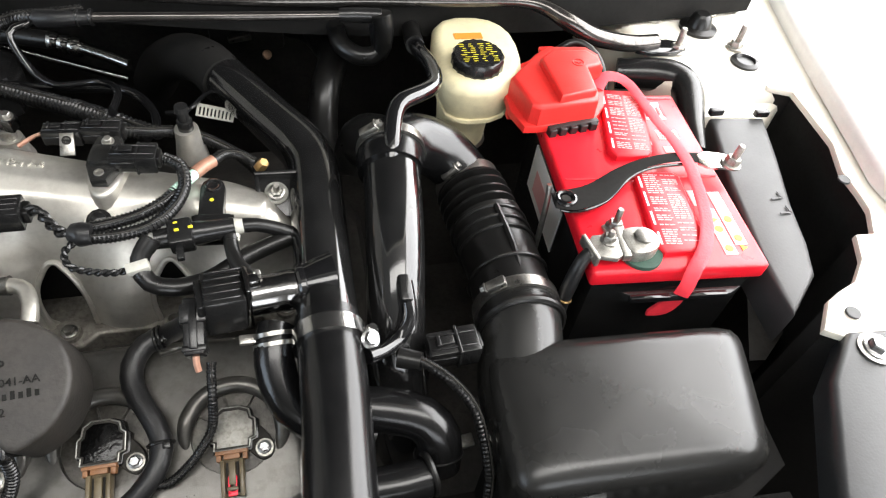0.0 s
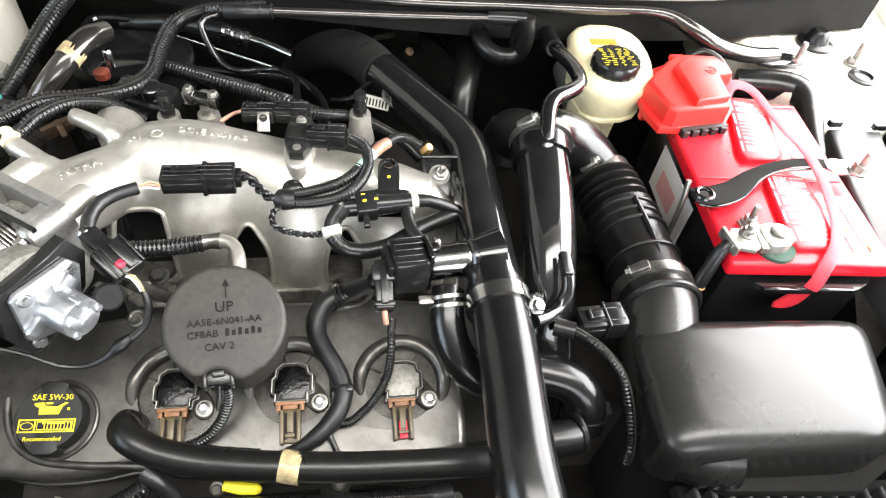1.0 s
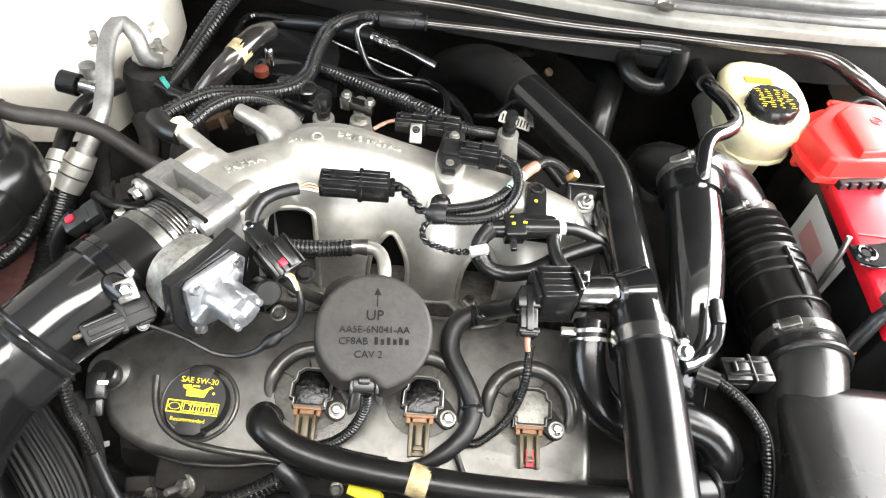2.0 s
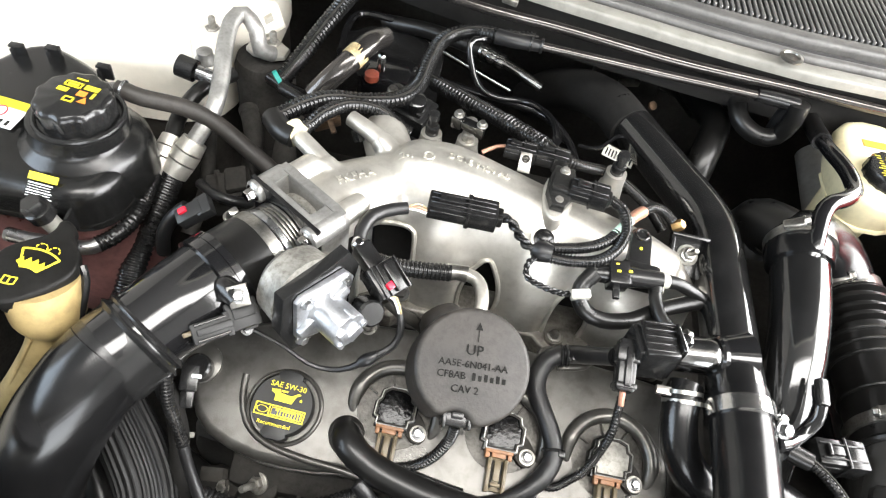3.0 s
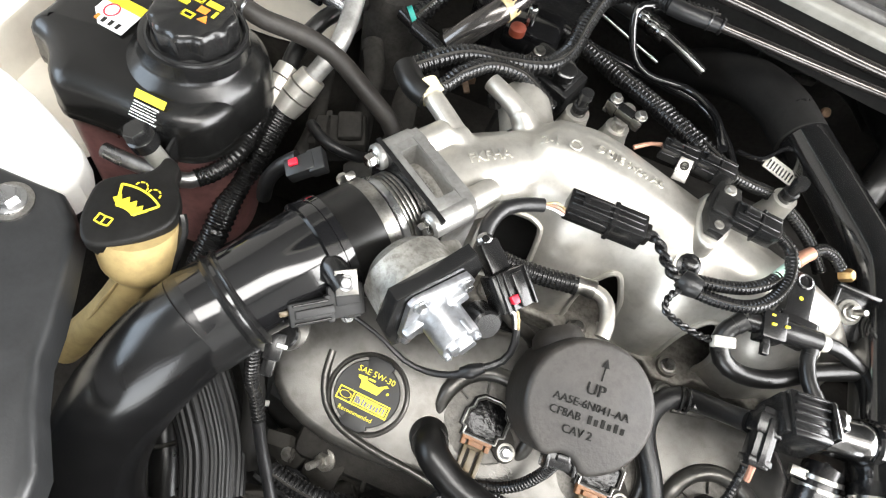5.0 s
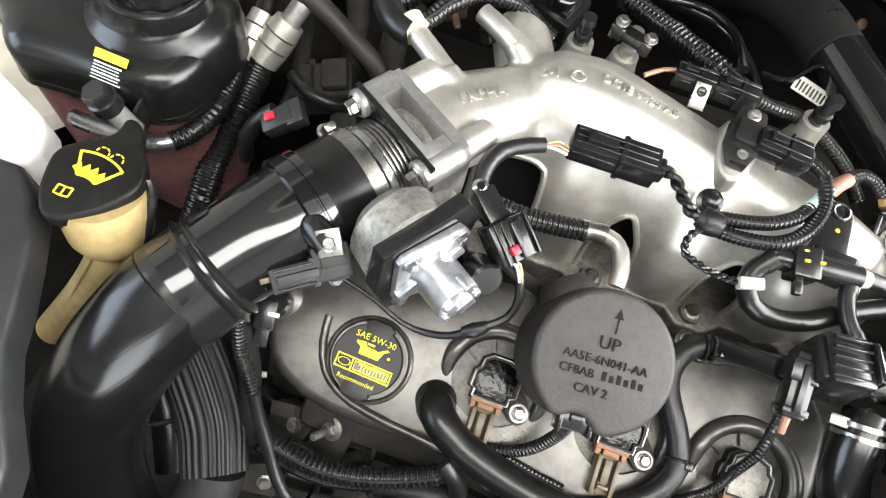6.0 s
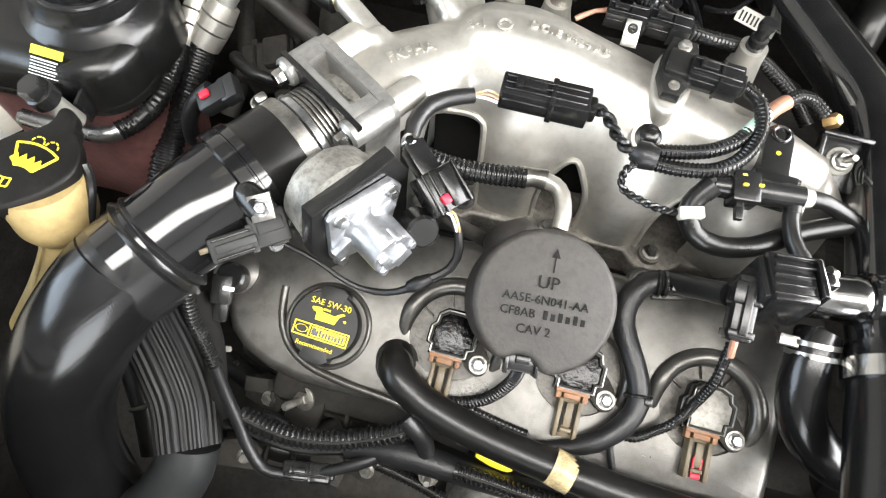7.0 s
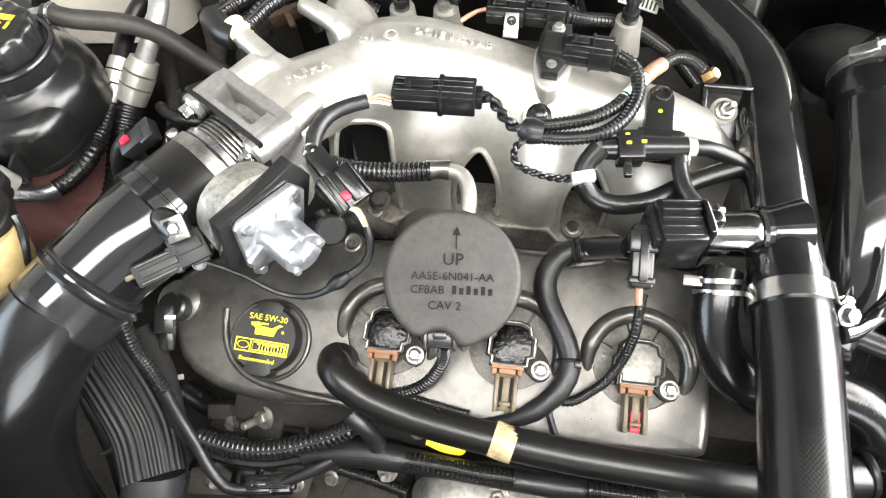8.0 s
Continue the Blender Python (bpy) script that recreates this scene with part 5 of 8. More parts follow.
# vent covers with fine print that cannot be read
for outline, seed, turn in (([(0.334, 0.474), (0.329, 0.486), (0.353, 0.572), (0.362, 0.588), (0.398, 0.584), (0.406, 0.572), (0.378, 0.480), (0.370, 0.472)], 2, -14), ([(0.330, 0.341), (0.324, 0.352), (0.340, 0.440), (0.347, 0.449), (0.384, 0.446), (0.390, 0.438), (0.377, 0.352), (0.368, 0.340)], 5, -9)):
    v = part("vent_cover", prism(outline, BZ - 0.002, BZ + 0.0075, Matrix(), 0.003, 3), "red", bat)
    rr = random.Random(seed)
    c = sum((Vector(p) for p in outline), Vector((0, 0))) / len(outline)
    vm_ = Matrix.Translation((c.x, c.y, BZ + 0.0076)) @ pose(0, 0, 0, 0, 0, turn)
    for side, x0, x1 in ((-1, -0.016, 0.000), (1, 0.003, 0.019)):
        y = 0.047
        while y > -0.047:
            x = x0
            while x < x1 - 0.002:
                w = min(rr.uniform(0.0025, 0.007), x1 - x)
                part("print_bar", box(w, 0.0013, 0.0003, vm_ @ Matrix.Translation((x + w / 2, y, 0)), 0), "pink", v)
                x += w + 0.0012
            y -= rr.choice((0.0029, 0.0029, 0.0029, 0.0065))
    for y in (-0.040, -0.014, 0.012, 0.036):
        part("print_bar", box(0.0022, rr.uniform(0.014, 0.020), 0.0003, vm_ @ Matrix.Translation((-0.0205, y, 0)), 0), "label", v)
# decal at the strap side: pale panels with small coloured marks
for x, y, w, h, mm in ((0.139, 0.232, 0.026, 0.030, "label"), (0.143, 0.190, 0.024, 0.016, "label"), (0.113, 0.186, 0.012, 0.026, "label"), (0.141, 0.165, 0.022, 0.010, "pink"), (0.137, 0.090, 0.014, 0.022, "pink"), (0.158, 0.062, 0.013, 0.072, "pink"), (0.143, 0.044, 0.013, 0.060, "pink")):
    part("sticker", box(w, h, 0.0005, on_battery(x, y, 0.0001), 0), mm, bat)
rr = random.Random(8)
for i in range(5):
    for x, mm in ((0.143, ("orange", "label", "yellow", "orange", "label")[i]), (0.158, ("yellow", "orange", "label", "yellow", "label")[i])):
        part("warning_mark", lathe([(0.0042, 0), (0.0042, 0.0004)], on_battery(x, 0.022 + i * 0.0125, 0.0006), 3 if (i + (x > 0.15)) % 2 else 14), mm, bat)
for i in range(5):
    part("brand_bar", box(0.0032, 0.014 if i % 2 else 0.020, 0.0005, on_battery(0.130 + i * 0.0055, 0.231, 0.0007), 0), "red", bat)
for i in range(6):
    part("print_bar", box(0.018, 0.0012, 0.0004, on_battery(0.143, 0.184 + i * 0.0026, 0.0007), 0), "plastic" if i < 3 else "red", bat)
for y in (0.128, 0.262):
    part("lid_edge", box(BW - 0.01, 0.003, 0.002, on_battery(BW / 2, y - 0.006, -0.0008), 0.0008, 1), "red", bat)
# negative post and its clamp
part("felt_washer", disc(0.0205, 0.004, Matrix.Translation((0.3085, 0.348, BZ)), 0.0005), "green", bat, "dark green felt washer")
cl = thing("battery_clamp", (0.300, 0.352, BZ), "worn lead negative terminal clamp with studs", "battery terminal")
part("clamp_body", join(prism([(0.289, 0.338), (0.303, 0.335), (0.319, 0.340), (0.325, 0.352), (0.321, 0.364), (0.306, 0.369), (0.289, 0.366)], BZ + 0.004, BZ + 0.017, Matrix(), 0.002, 2, rounded=1), box(0.008, 0.036, 0.008, basis((0.288, 0.353, BZ + 0.008), (0, 0, 1), (1, -0.1, 0)), 0.001)), "pewter", cl)
part("clamp_tab", join(prism([(0.253, 0.341), (0.276, 0.334), (0.287, 0.340), (0.288, 0.364), (0.262, 0.364), (0.254, 0.356)], BZ + 0.010, BZ + 0.015, Matrix(), 0.001, 2), box(0.004, 0.030, 0.012, basis((0.2555, 0.350, BZ + 0.005), (0, 0, 1), (1, 0.15, 0)), 0.001)), "pewter", cl, "folded bare metal tab")
part("post", lathe([(0.0095, 0.016), (0.0092, 0.0195), (0.006, 0.0205), (0, 0.0205)], Matrix.Translation((0.3095, 0.355, BZ)), 20), "steel", cl)
bolt("stud", (0.2755, 0.356, BZ + 0.015), (0, 0, 1), 0.0062, 0.007, cl, "steel", 0.004)
bolt("stud", (0.2945, 0.381, BZ + 0.003), (0.05, 0.1, 1), 0.0068, 0.008, cl, "steel", 0.013)
part("stud_plate", box(0.020, 0.018, 0.004, basis((0.2935, 0.377, BZ), (0, 0, 1), (1, 0.1, 0)), 0.001), "pewter", cl)
cable = thing("ground_cable", on_battery(-0.02, 0.02, -0.03).translation, "black taped battery ground cable with a brass end", "cable")
part("cable", tube([(0.2575, 0.350, BZ + 0.008), (0.249, 0.346, BZ + 0.001), (0.243, 0.341, BZ - 0.020), (0.238, 0.336, BZ - 0.050), (0.236, 0.333, BZ - 0.10)], [0.006, 0.0068, 0.007, 0.0072, 0.0072], 12, wob=0.15), "tape", cable)
part("ring_end", ring(0.0068, 0.0013, basis((0.239, 0.337, BZ - 0.042), (-0.2, -0.2, -0.9)), 16), "brass", cable)

# red terminal cover on the rear corner
rc = thing("terminal_cover", on_battery(0.03, 0.24).translation, "red plastic positive terminal cover with stepped top", "terminal cover")
part("cover", prism([(0.283, 0.627), (0.304, 0.641), (0.350, 0.638), (0.361, 0.621), (0.358, 0.598), (0.340, 0.592), (0.335, 0.549), (0.329, 0.536), (0.261, 0.528), (0.252, 0.534), (0.243, 0.584)], BZ + 0.004, BZ + 0.035, Matrix(), 0.006, 4, taper=1.02), "redcap", rc)
part("cover_step", prism([(0.281, 0.602), (0.297, 0.617), (0.340, 0.616), (0.350, 0.601), (0.349, 0.587), (0.331, 0.583), (0.326, 0.541), (0.283, 0.533)], BZ + 0.030, BZ + 0.0445, Matrix(), 0.004, 3), "redcap", rc)
part("skirt", prism([(0.240, 0.590), (0.238, 0.556), (0.246, 0.527), (0.272, 0.526), (0.334, 0.537), (0.350, 0.556), (0.378, 0.628), (0.372, 0.650), (0.300, 0.655), (0.270, 0.640)], BZ + 0.001, BZ + 0.010, Matrix(), 0.002), "redcap", rc)
part("mark", join(ring(0.0065, 0.0007, Matrix.Translation((0.321, 0.590, BZ + 0.0446)), 20), box(0.007, 0.0012, 0.0008, Matrix.Translation((0.321, 0.590, BZ + 0.0445)), 0), box(0.0012, 0.007, 0.0008, Matrix.Translation((0.321, 0.590, BZ + 0.0445)), 0)), "redcap", rc)
part("comb", join(*[box(0.0085, 0.012, 0.010, basis((0.277 + i * 0.0125, 0.524 + i * 0.0018, BZ - 0.001), (0, 0, 1), (1, 0.14, 0)), 0.001, 1) for i in range(5)], box(0.062, 0.010, 0.0105, basis((0.303, 0.531, BZ - 0.001), (0, 0, 1), (1, 0.14, 0)), 0.001)), "capsatin", rc, "black cable comb at its foot")
part("latch", box(0.018, 0.008, 0.006, Matrix.Translation((0.305, 0.645, BZ + 0.022)), 0.001), "redcap", rc)
part("latch", box(0.010, 0.010, 0.012, Matrix.Translation((0.243, 0.566, BZ - 0.008)), 0.002), "redcap", rc)
part("cable", tube([(0.318, 0.650, BZ + 0.018), (0.345, 0.655, BZ + 0.028), (0.366, 0.636, BZ + 0.022), (0.374, 0.612, BZ + 0.0), (0.378, 0.60, BZ - 0.04)], 0.005, 10), "rubber", rc, "black cable behind the cover")

# carry strap over the lid
st = thing("carry_strap", on_battery(0.12, 0.1).translation, "red woven carry strap laid across the battery lid", "strap")
sp = [(x, y, BZ + h) for x, y, h in ((0.352, 0.585, 0.012), (0.363, 0.597, 0.018), (0.380, 0.598, 0.017), (0.393, 0.588, 0.013), (0.398, 0.558, 0.011), (0.400, 0.518, 0.012), (0.399, 0.478, 0.018), (0.399, 0.440, 0.017), (0.394, 0.398, 0.011), (0.384, 0.367, 0.010), (0.368, 0.339, 0.009), (0.351, 0.321, 0.003), (0.345, 0.313, -0.010), (0.342, 0.311, -0.022))]
part("strap", tube(sp, 0.0072, 12, squash=0.14, up=(0, -0.3, 1)), "strap", st)
part("hanging_end", prism([(-0.020, 0.0), (0.006, 0.022), (0.026, 0.022), (0.018, 0.004), (0.004, -0.004)], 0, 0.003, basis(on_battery(0.083, -0.004, -0.062).translation, (0, -1, 0.2), (1, 0, 0)), 0.001, rounded=1), "strap", st)

# black hold-down bar
hb = thing("hold_down_bar", on_battery(0.06, 0.12).translation, "black steel battery hold-down bar with end bolts", "battery bracket")
part("bar", tube([(0.241, 0.413, BZ + 0.013), (0.258, 0.412, BZ + 0.013), (0.290, 0.420, BZ + 0.013), (0.326, 0.443, BZ + 0.014), (0.358, 0.454, BZ + 0.015), (0.392, 0.457, BZ + 0.016), (0.420, 0.455, BZ + 0.014)], [0.012, 0.0165, 0.0145, 0.0085, 0.0075, 0.008, 0.010], 14, squash=0.2, up=(0, 0.15, 1)), "hose_shade", hb)
part("bar_flange", tube([(0.244, 0.401, BZ + 0.012), (0.262, 0.397, BZ + 0.012), (0.294, 0.407, BZ + 0.012), (0.330, 0.435, BZ + 0.013), (0.360, 0.446, BZ + 0.014), (0.400, 0.449, BZ + 0.013)], 0.0016, 8), "gloss", hb)
part("end_ring", ring(0.0085, 0.0028, Matrix.Translation((0.252, 0.411, BZ + 0.0165)), 20), "gloss", hb)
part("end_hole", disc(0.0045, 0.001, Matrix.Translation((0.252, 0.411, BZ + 0.0162)), 0.0002, 16), "rubber_shade", hb)
part("rod", tube([(0.240, 0.428, BZ + 0.020), (0.239, 0.420, BZ - 0.01), (0.234, 0.405, BZ - 0.12)], 0.003, 8), "steel", hb)
part("clip", prism([(-0.022, -0.013), (0.022, -0.010), (0.020, 0.012), (-0.020, 0.014)], 0, 0.003, pose(0.434, 0.447, BZ + 0.014, 0, 0, -12), 0.001, rounded=1), "chrome", hb, "bright steel clamp plate")
bolt("bolt", (0.446, 0.440, BZ + 0.016), (0.1, 0, 1), 0.008, 0.010, hb, "pewter", 0.014)

# grey cover panel beside the battery
fb = thing("fuse_box_cover", (0.490, 0.425, 0.870), "flat grey-black plastic side cover with moulded marks", "cover panel")
part("panel", prism([(0.507, 0.566), (0.579, 0.560), (0.555, 0.485), (0.529, 0.414), (0.514, 0.358), (0.498, 0.319), (0.447, 0.276), (0.452, 0.351), (0.474, 0.456)], 0.82, 0.868, Matrix(), 0.006, 3), "fuse", fb)
for q in ((0.514, 0.569, 0.869), (0.573, 0.561, 0.869)):
    part("clip", box(0.018, 0.008, 0.008, Matrix.Translation(q), 0.001), "plastic", fb)
for q in ((0.514, 0.422, 0.869), (0.512, 0.400, 0.869)):
    part("mark", join(box(0.014, 0.002, 0.001, Matrix.Translation(q), 0), box(0.002, 0.010, 0.001, Matrix.Translation(Vector(q) + Vector((0.006, 0.005, 0))), 0)), "fuse", fb)
tr = thing("battery_tray_wall", (0.493, 0.598, 0.850), "black plastic tray wall behind the battery", "battery tray")
part("wall", tube([(0.426, 0.674, 0.860), (0.485, 0.649, 0.870), (0.498, 0.618, 0.870), (0.474, 0.548, 0.865), (0.466, 0.513, 0.860)], [0.020, 0.022, 0.020, 0.014, 0.01], 16), "plastic", tr)
part("tray", prism([(0.24, 0.31), (0.47, 0.31), (0.50, 0.60), (0.24, 0.62)], 0.68, 0.70, Matrix(), 0.004), "plastic", tr)
part("loom", tube([(0.507, 0.641, 0.875), (0.490, 0.599, 0.880), (0.478, 0.573, 0.875)], 0.006, 8, ribs=0.005), "loom", tr)
part("side_wall", prism([(0.630, 0.569), (0.659, 0.516), (0.646, 0.428), (0.601, 0.371), (0.512, 0.306), (0.492, 0.308)], 0.60, 0.72, Matrix(), 0.0), "dark", tr)

# ---- brake fluid reservoir ----
q = Vector((0.218, 0.648, 0.915))
br = thing("brake_reservoir", (q.x, q.y, 0.82), "yellowed translucent brake fluid reservoir with black cap", "fluid reservoir")
part("tank", prism([(-0.052, -0.050), (-0.030, -0.074), (0.020, -0.072), (0.048, -0.040), (0.058, 0.006), (0.056, 0.050), (0.030, 0.078), (-0.020, 0.080), (-0.046, 0.050)], -0.050, 0.0, Matrix.Translation((q.x, q.y, 0.920)), 0.014, 5, rounded=1, taper=0.88), "cream", br)
part("lower_tank", prism([(-0.040, -0.050), (0.018, -0.056), (0.038, 0.03), (-0.036, 0.03)], -0.10, -0.048, Matrix.Translation((q.x - 0.004, q.y - 0.004, 0.918)), 0.004, rounded=2, taper=0.9), "cream", br)
part("seam", prism([(-0.047, -0.047), (-0.028, -0.068), (0.019, -0.066), (0.044, -0.038), (0.052, 0.004), (0.049, 0.045), (-0.040, 0.045)], 0.866, 0.8705, Matrix.Translation((q.x, q.y, 0)), 0.0015, rounded=1), "cream", br)
p = Vector((0.213, 0.619, 0.925))
part("filler_cap", lathe([(0.030, 0), (0.030, 0.016), (0.028, 0.019), (0.0, 0.0195)], Matrix.Translation((p.x, p.y, 0.916)) , 36, 18, 0.05), "plastic", br)
rr = random.Random(4)
for i in range(9):
    for j in range(4):
        part("print_bar", box(rr.uniform(0.003, 0.0075), 0.0007, 0.0003, Matrix.Translation((p.x - 0.0155 + j * 0.0103 + rr.uniform(-0.0025, 0.0025), p.y - 0.0165 + i * 0.0041, 0.9358)), 0), "yellow", br)
part("warning_label", box(0.034, 0.012, 0.0008, Matrix.Translation((0.216, 0.676, 0.9202)), 0), "orange", br, "orange label")
part("master_cylinder", tube([(q.x, q.y - 0.02, 0.80), (q.x, q.y + 0.12, 0.82)], 0.024, 16), "cast", br)

# ---- coolant expansion tank ----
et = thing("coolant_tank", (-0.66, 0.45, 0.70), "black-topped coolant tank with maroon lower half", "coolant tank")
shell = [(-0.773, 0.411), (-0.766, 0.442), (-0.780, 0.501), (-0.745, 0.581), (-0.672, 0.556), (-0.616, 0.513), (-0.583, 0.462), (-0.569, 0.413), (-0.582, 0.376), (-0.612, 0.364), (-0.650, 0.369), (-0.690, 0.368), (-0.717, 0.364), (-0.744, 0.403)]
part("upper_shell", prism(shell, 0.862, 0.905, Matrix(), 0.018, 5, rounded=2, taper=1.02), "tankblack", et)
cx = sum(p[0] for p in shell) / len(shell)
cy = sum(p[1] for p in shell) / len(shell)
part("lower_shell", prism([(cx + (x - cx) * 0.97, cy + (y - cy) * 0.97) for x, y in shell], 0.70, 0.862, Matrix(), 0.0, rounded=2, taper=0.97), "maroon", et, "maroon tinted translucent lower half")
part("seam", prism([(cx + (x - cx) * 1.025, cy + (y - cy) * 1.025) for x, y in shell], 0.858, 0.866, Matrix(), 0.002, rounded=2), "tankblack", et)
nk = Vector((-0.627, 0.444, 0.0))
part("neck", lathe([(0.064, 0.862), (0.0635, 0.882), (0.061, 0.896), (0.055, 0.906), (0.047, 0.911), (0.043, 0.916), (0.042, 0.930), (0.036, 0.932)], Matrix.Translation(nk), 40), "tankblack", et)
ck = nk + Vector((0.005, 0.001, 0))
capx = part("filler_cap", join(lathe([(0.0350, 0.931), (0.0355, 0.950), (0.0330, 0.9545), (0.030, 0.956), (0, 0.9565)], Matrix.Translation(ck), 66, 11, 0.075), ring(0.0390, 0.0026, Matrix.Translation(ck + Vector((0, 0, 0.932))), 40), lathe([(0.042, 0.916), (0.0415, 0.929), (0.036, 0.931)], Matrix.Translation(ck), 40)), "plastic", et, "black ribbed filler cap with warning print")
tp = Matrix.Translation(ck + Vector((0, 0, 0.9567))) @ pose(0, 0, 0, 0, 0, -6) @ Matrix.Diagonal((0.86, 0.86, 1, 1))
for x, y, w, h, mm in ((-0.006, 0.010, 0.020, 0.002, "yellow"), (-0.006, 0.017, 0.020, 0.002, "yellow"), (-0.015, 0.0135, 0.002, 0.009, "yellow"), (0.003, 0.0135, 0.002, 0.009, "yellow"), (-0.006, 0.0135, 0.012, 0.003, "yellow"), (0.015, 0.014, 0.016, 0.007, "yellow"), (-0.012, 0.003, 0.012, 0.006, "yellow"), (0.010, 0.003, 0.010, 0.008, "orange"), (0.002, -0.012, 0.012, 0.002, "yellow"), (0.002, -0.006, 0.012, 0.002, "yellow"), (-0.003, -0.009, 0.002, 0.007, "yellow"), (0.007, -0.009, 0.002, 0.007, "yellow"), (-0.002, 0.0235, 0.013, 0.002, "yellow"), (0.022, 0.004, 0.003, 0.009, "yellow")):
    part("print_bar", box(w, h, 0.0003, tp @ Matrix.Translation((x, y, 0)), 0), mm, capx)
part("warning_triangle", prism([(0.012, -0.010), (0.022, -0.010), (0.017, -0.001)], 0, 0.0004, tp, 0), "orange", capx)
lm = basis((-0.706, 0.450, 0.907), (-0.12, -0.1, 1), (0.985, -0.17, 0))
part("warning_label", box(0.042, 0.034, 0.0006, lm, 0), "label", et, "white warning label with a yellow strip")
part("label_strip", box(0.042, 0.010, 0.0009, lm @ Matrix.Translation((0, 0.0125, 0)), 0), "yellow", et)
part("label_ring", ring(0.007, 0.0007, lm @ Matrix.Translation((-0.006, 0.001, 0.0006)), 20), "redtab", et)
for i in range(4):
    part("label_bar", box(0.0035, 0.006, 0.0009, lm @ Matrix.Translation((-0.012 + i * 0.008, -0.011, 0)), 0), "plastic" if i else "orange", et)
l2 = basis((-0.6295, 0.3768, 0.9050), (-0.05, -0.58, 0.81), (0.98, -0.06, 0))
part("side_label", box(0.028, 0.007, 0.0010, l2 @ Matrix.Translation((0, 0.005, 0)), 0), "yellow", et, "yellow warning strip")
rr = random.Random(9)
for i in range(6):
    x = -0.012
    while x < 0.010:
        w = rr.uniform(0.003, 0.007)
        part("side_print", box(w, 0.0007 if i % 3 else 0.0013, 0.0010, l2 @ Matrix.Translation((x + w / 2, -0.0012 - i * 0.0024, 0.0004)), 0), "label", et)
        x += w + 0.0012
tabm = basis((-0.617, 0.376, 0.862), (0.03, -0.12, 1), (0.99, 0.06, 0))
part("front_tab", join(box(0.003, 0.026, 0.028, tabm @ Matrix.Translation((-0.012, -0.006, 0)), 0.0008), box(0.003, 0.026, 0.028, tabm @ Matrix.Translation((0.012, -0.006, 0)), 0.0008), box(0.026, 0.003, 0.018, tabm @ Matrix.Translation((0, -0.018, 0)), 0.0008), box(0.026, 0.024, 0.003, tabm @ Matrix.Translation((0, -0.006, 0)), 0.0008)), "plastic", et)
for q in ((-0.707, 0.547, 0.900), (-0.651, 0.541, 0.895), (-0.741, 0.539, 0.900)):
    part("clip", join(box(0.014, 0.004, 0.018, Matrix.Translation(q), 0.001), box(0.004, 0.010, 0.013, Matrix.Translation((q[0] - 0.006, q[1], q[2])), 0.001), box(0.014, 0.008, 0.003, Matrix.Translation((q[0], q[1] - 0.002, q[2] + 0.016)), 0.001)), "plastic", et)
part("nipple", tube([(-0.640, 0.486, 0.905), (-0.632, 0.492, 0.920), (-0.612, 0.498, 0.9245)], [0.010, 0.0075, 0.0062], 16), "zinc", et, "silver hose nipple")
bq = Vector((-0.613, 0.343, 0.912))
part("drain_stem", lathe([(0.008, -0.040), (0.008, 0.002)], basis(bq, (-0.25, -0.12, 1)), 16), "clear_nylon", et, "milky nylon stem")
part("drain_cap", join(lathe([(0.0095, -0.012), (0.0115, -0.010), (0.0115, 0), (0.010, 0.001)], basis(bq, (-0.25, -0.12, 1)), 20), lathe([(0.0105, 0), (0.0105, 0.008), (0.009, 0.0105)], basis(bq, (-0.25, -0.12, 1)), 6)), "plastic", et)

# ---- washer filler ----
wf = thing("washer_filler", (-0.577, 0.27, 0.75), "yellowed washer filler neck with a black hinged cap", "washer filler")
wz = 0.928
capo = [(-0.605, 0.273), (-0.607, 0.289), (-0.594, 0.301), (-0.581, 0.310), (-0.578, 0.318), (-0.579, 0.326), (-0.573, 0.329), (-0.563, 0.323), (-0.561, 0.312), (-0.551, 0.303), (-0.545, 0.292), (-0.543, 0.279), (-0.552, 0.263), (-0.563, 0.252), (-0.578, 0.241), (-0.589, 0.242), (-0.599, 0.255)]
part("cap", prism(capo, wz - 0.010, wz, Matrix(), 0.003, 3, rounded=2), "captop", wf)
part("cap_skirt", prism([(x * 0.93 - 0.0402, y * 0.93 + 0.0189) for x, y in capo], wz - 0.018, wz - 0.009, Matrix(), 0.002, 2, rounded=2), "captop", wf)
part("cap_strap", tube([(-0.545, 0.292, wz - 0.008), (-0.540, 0.284, wz - 0.016), (-0.541, 0.268, wz - 0.035), (-0.545, 0.255, wz - 0.055)], 0.0035, 8), "plastic", wf)
wm = basis((-0.5745, 0.2865, wz), (0, 0, 1), (1, -0.15, 0))


def stroke(pts, r=0.0007):
    """A thin raised printed line on the washer cap."""
    return tube([wm @ Vector((x, y, 0.0002)) for x, y in pts], r, 6, 0.02)


def arc(cx, cy, r, a0, a1, n=10):
    return [(cx + r * math.cos(math.radians(a0 + (a1 - a0) * i / n)), cy + r * math.sin(math.radians(a0 + (a1 - a0) * i / n))) for i in range(n + 1)]


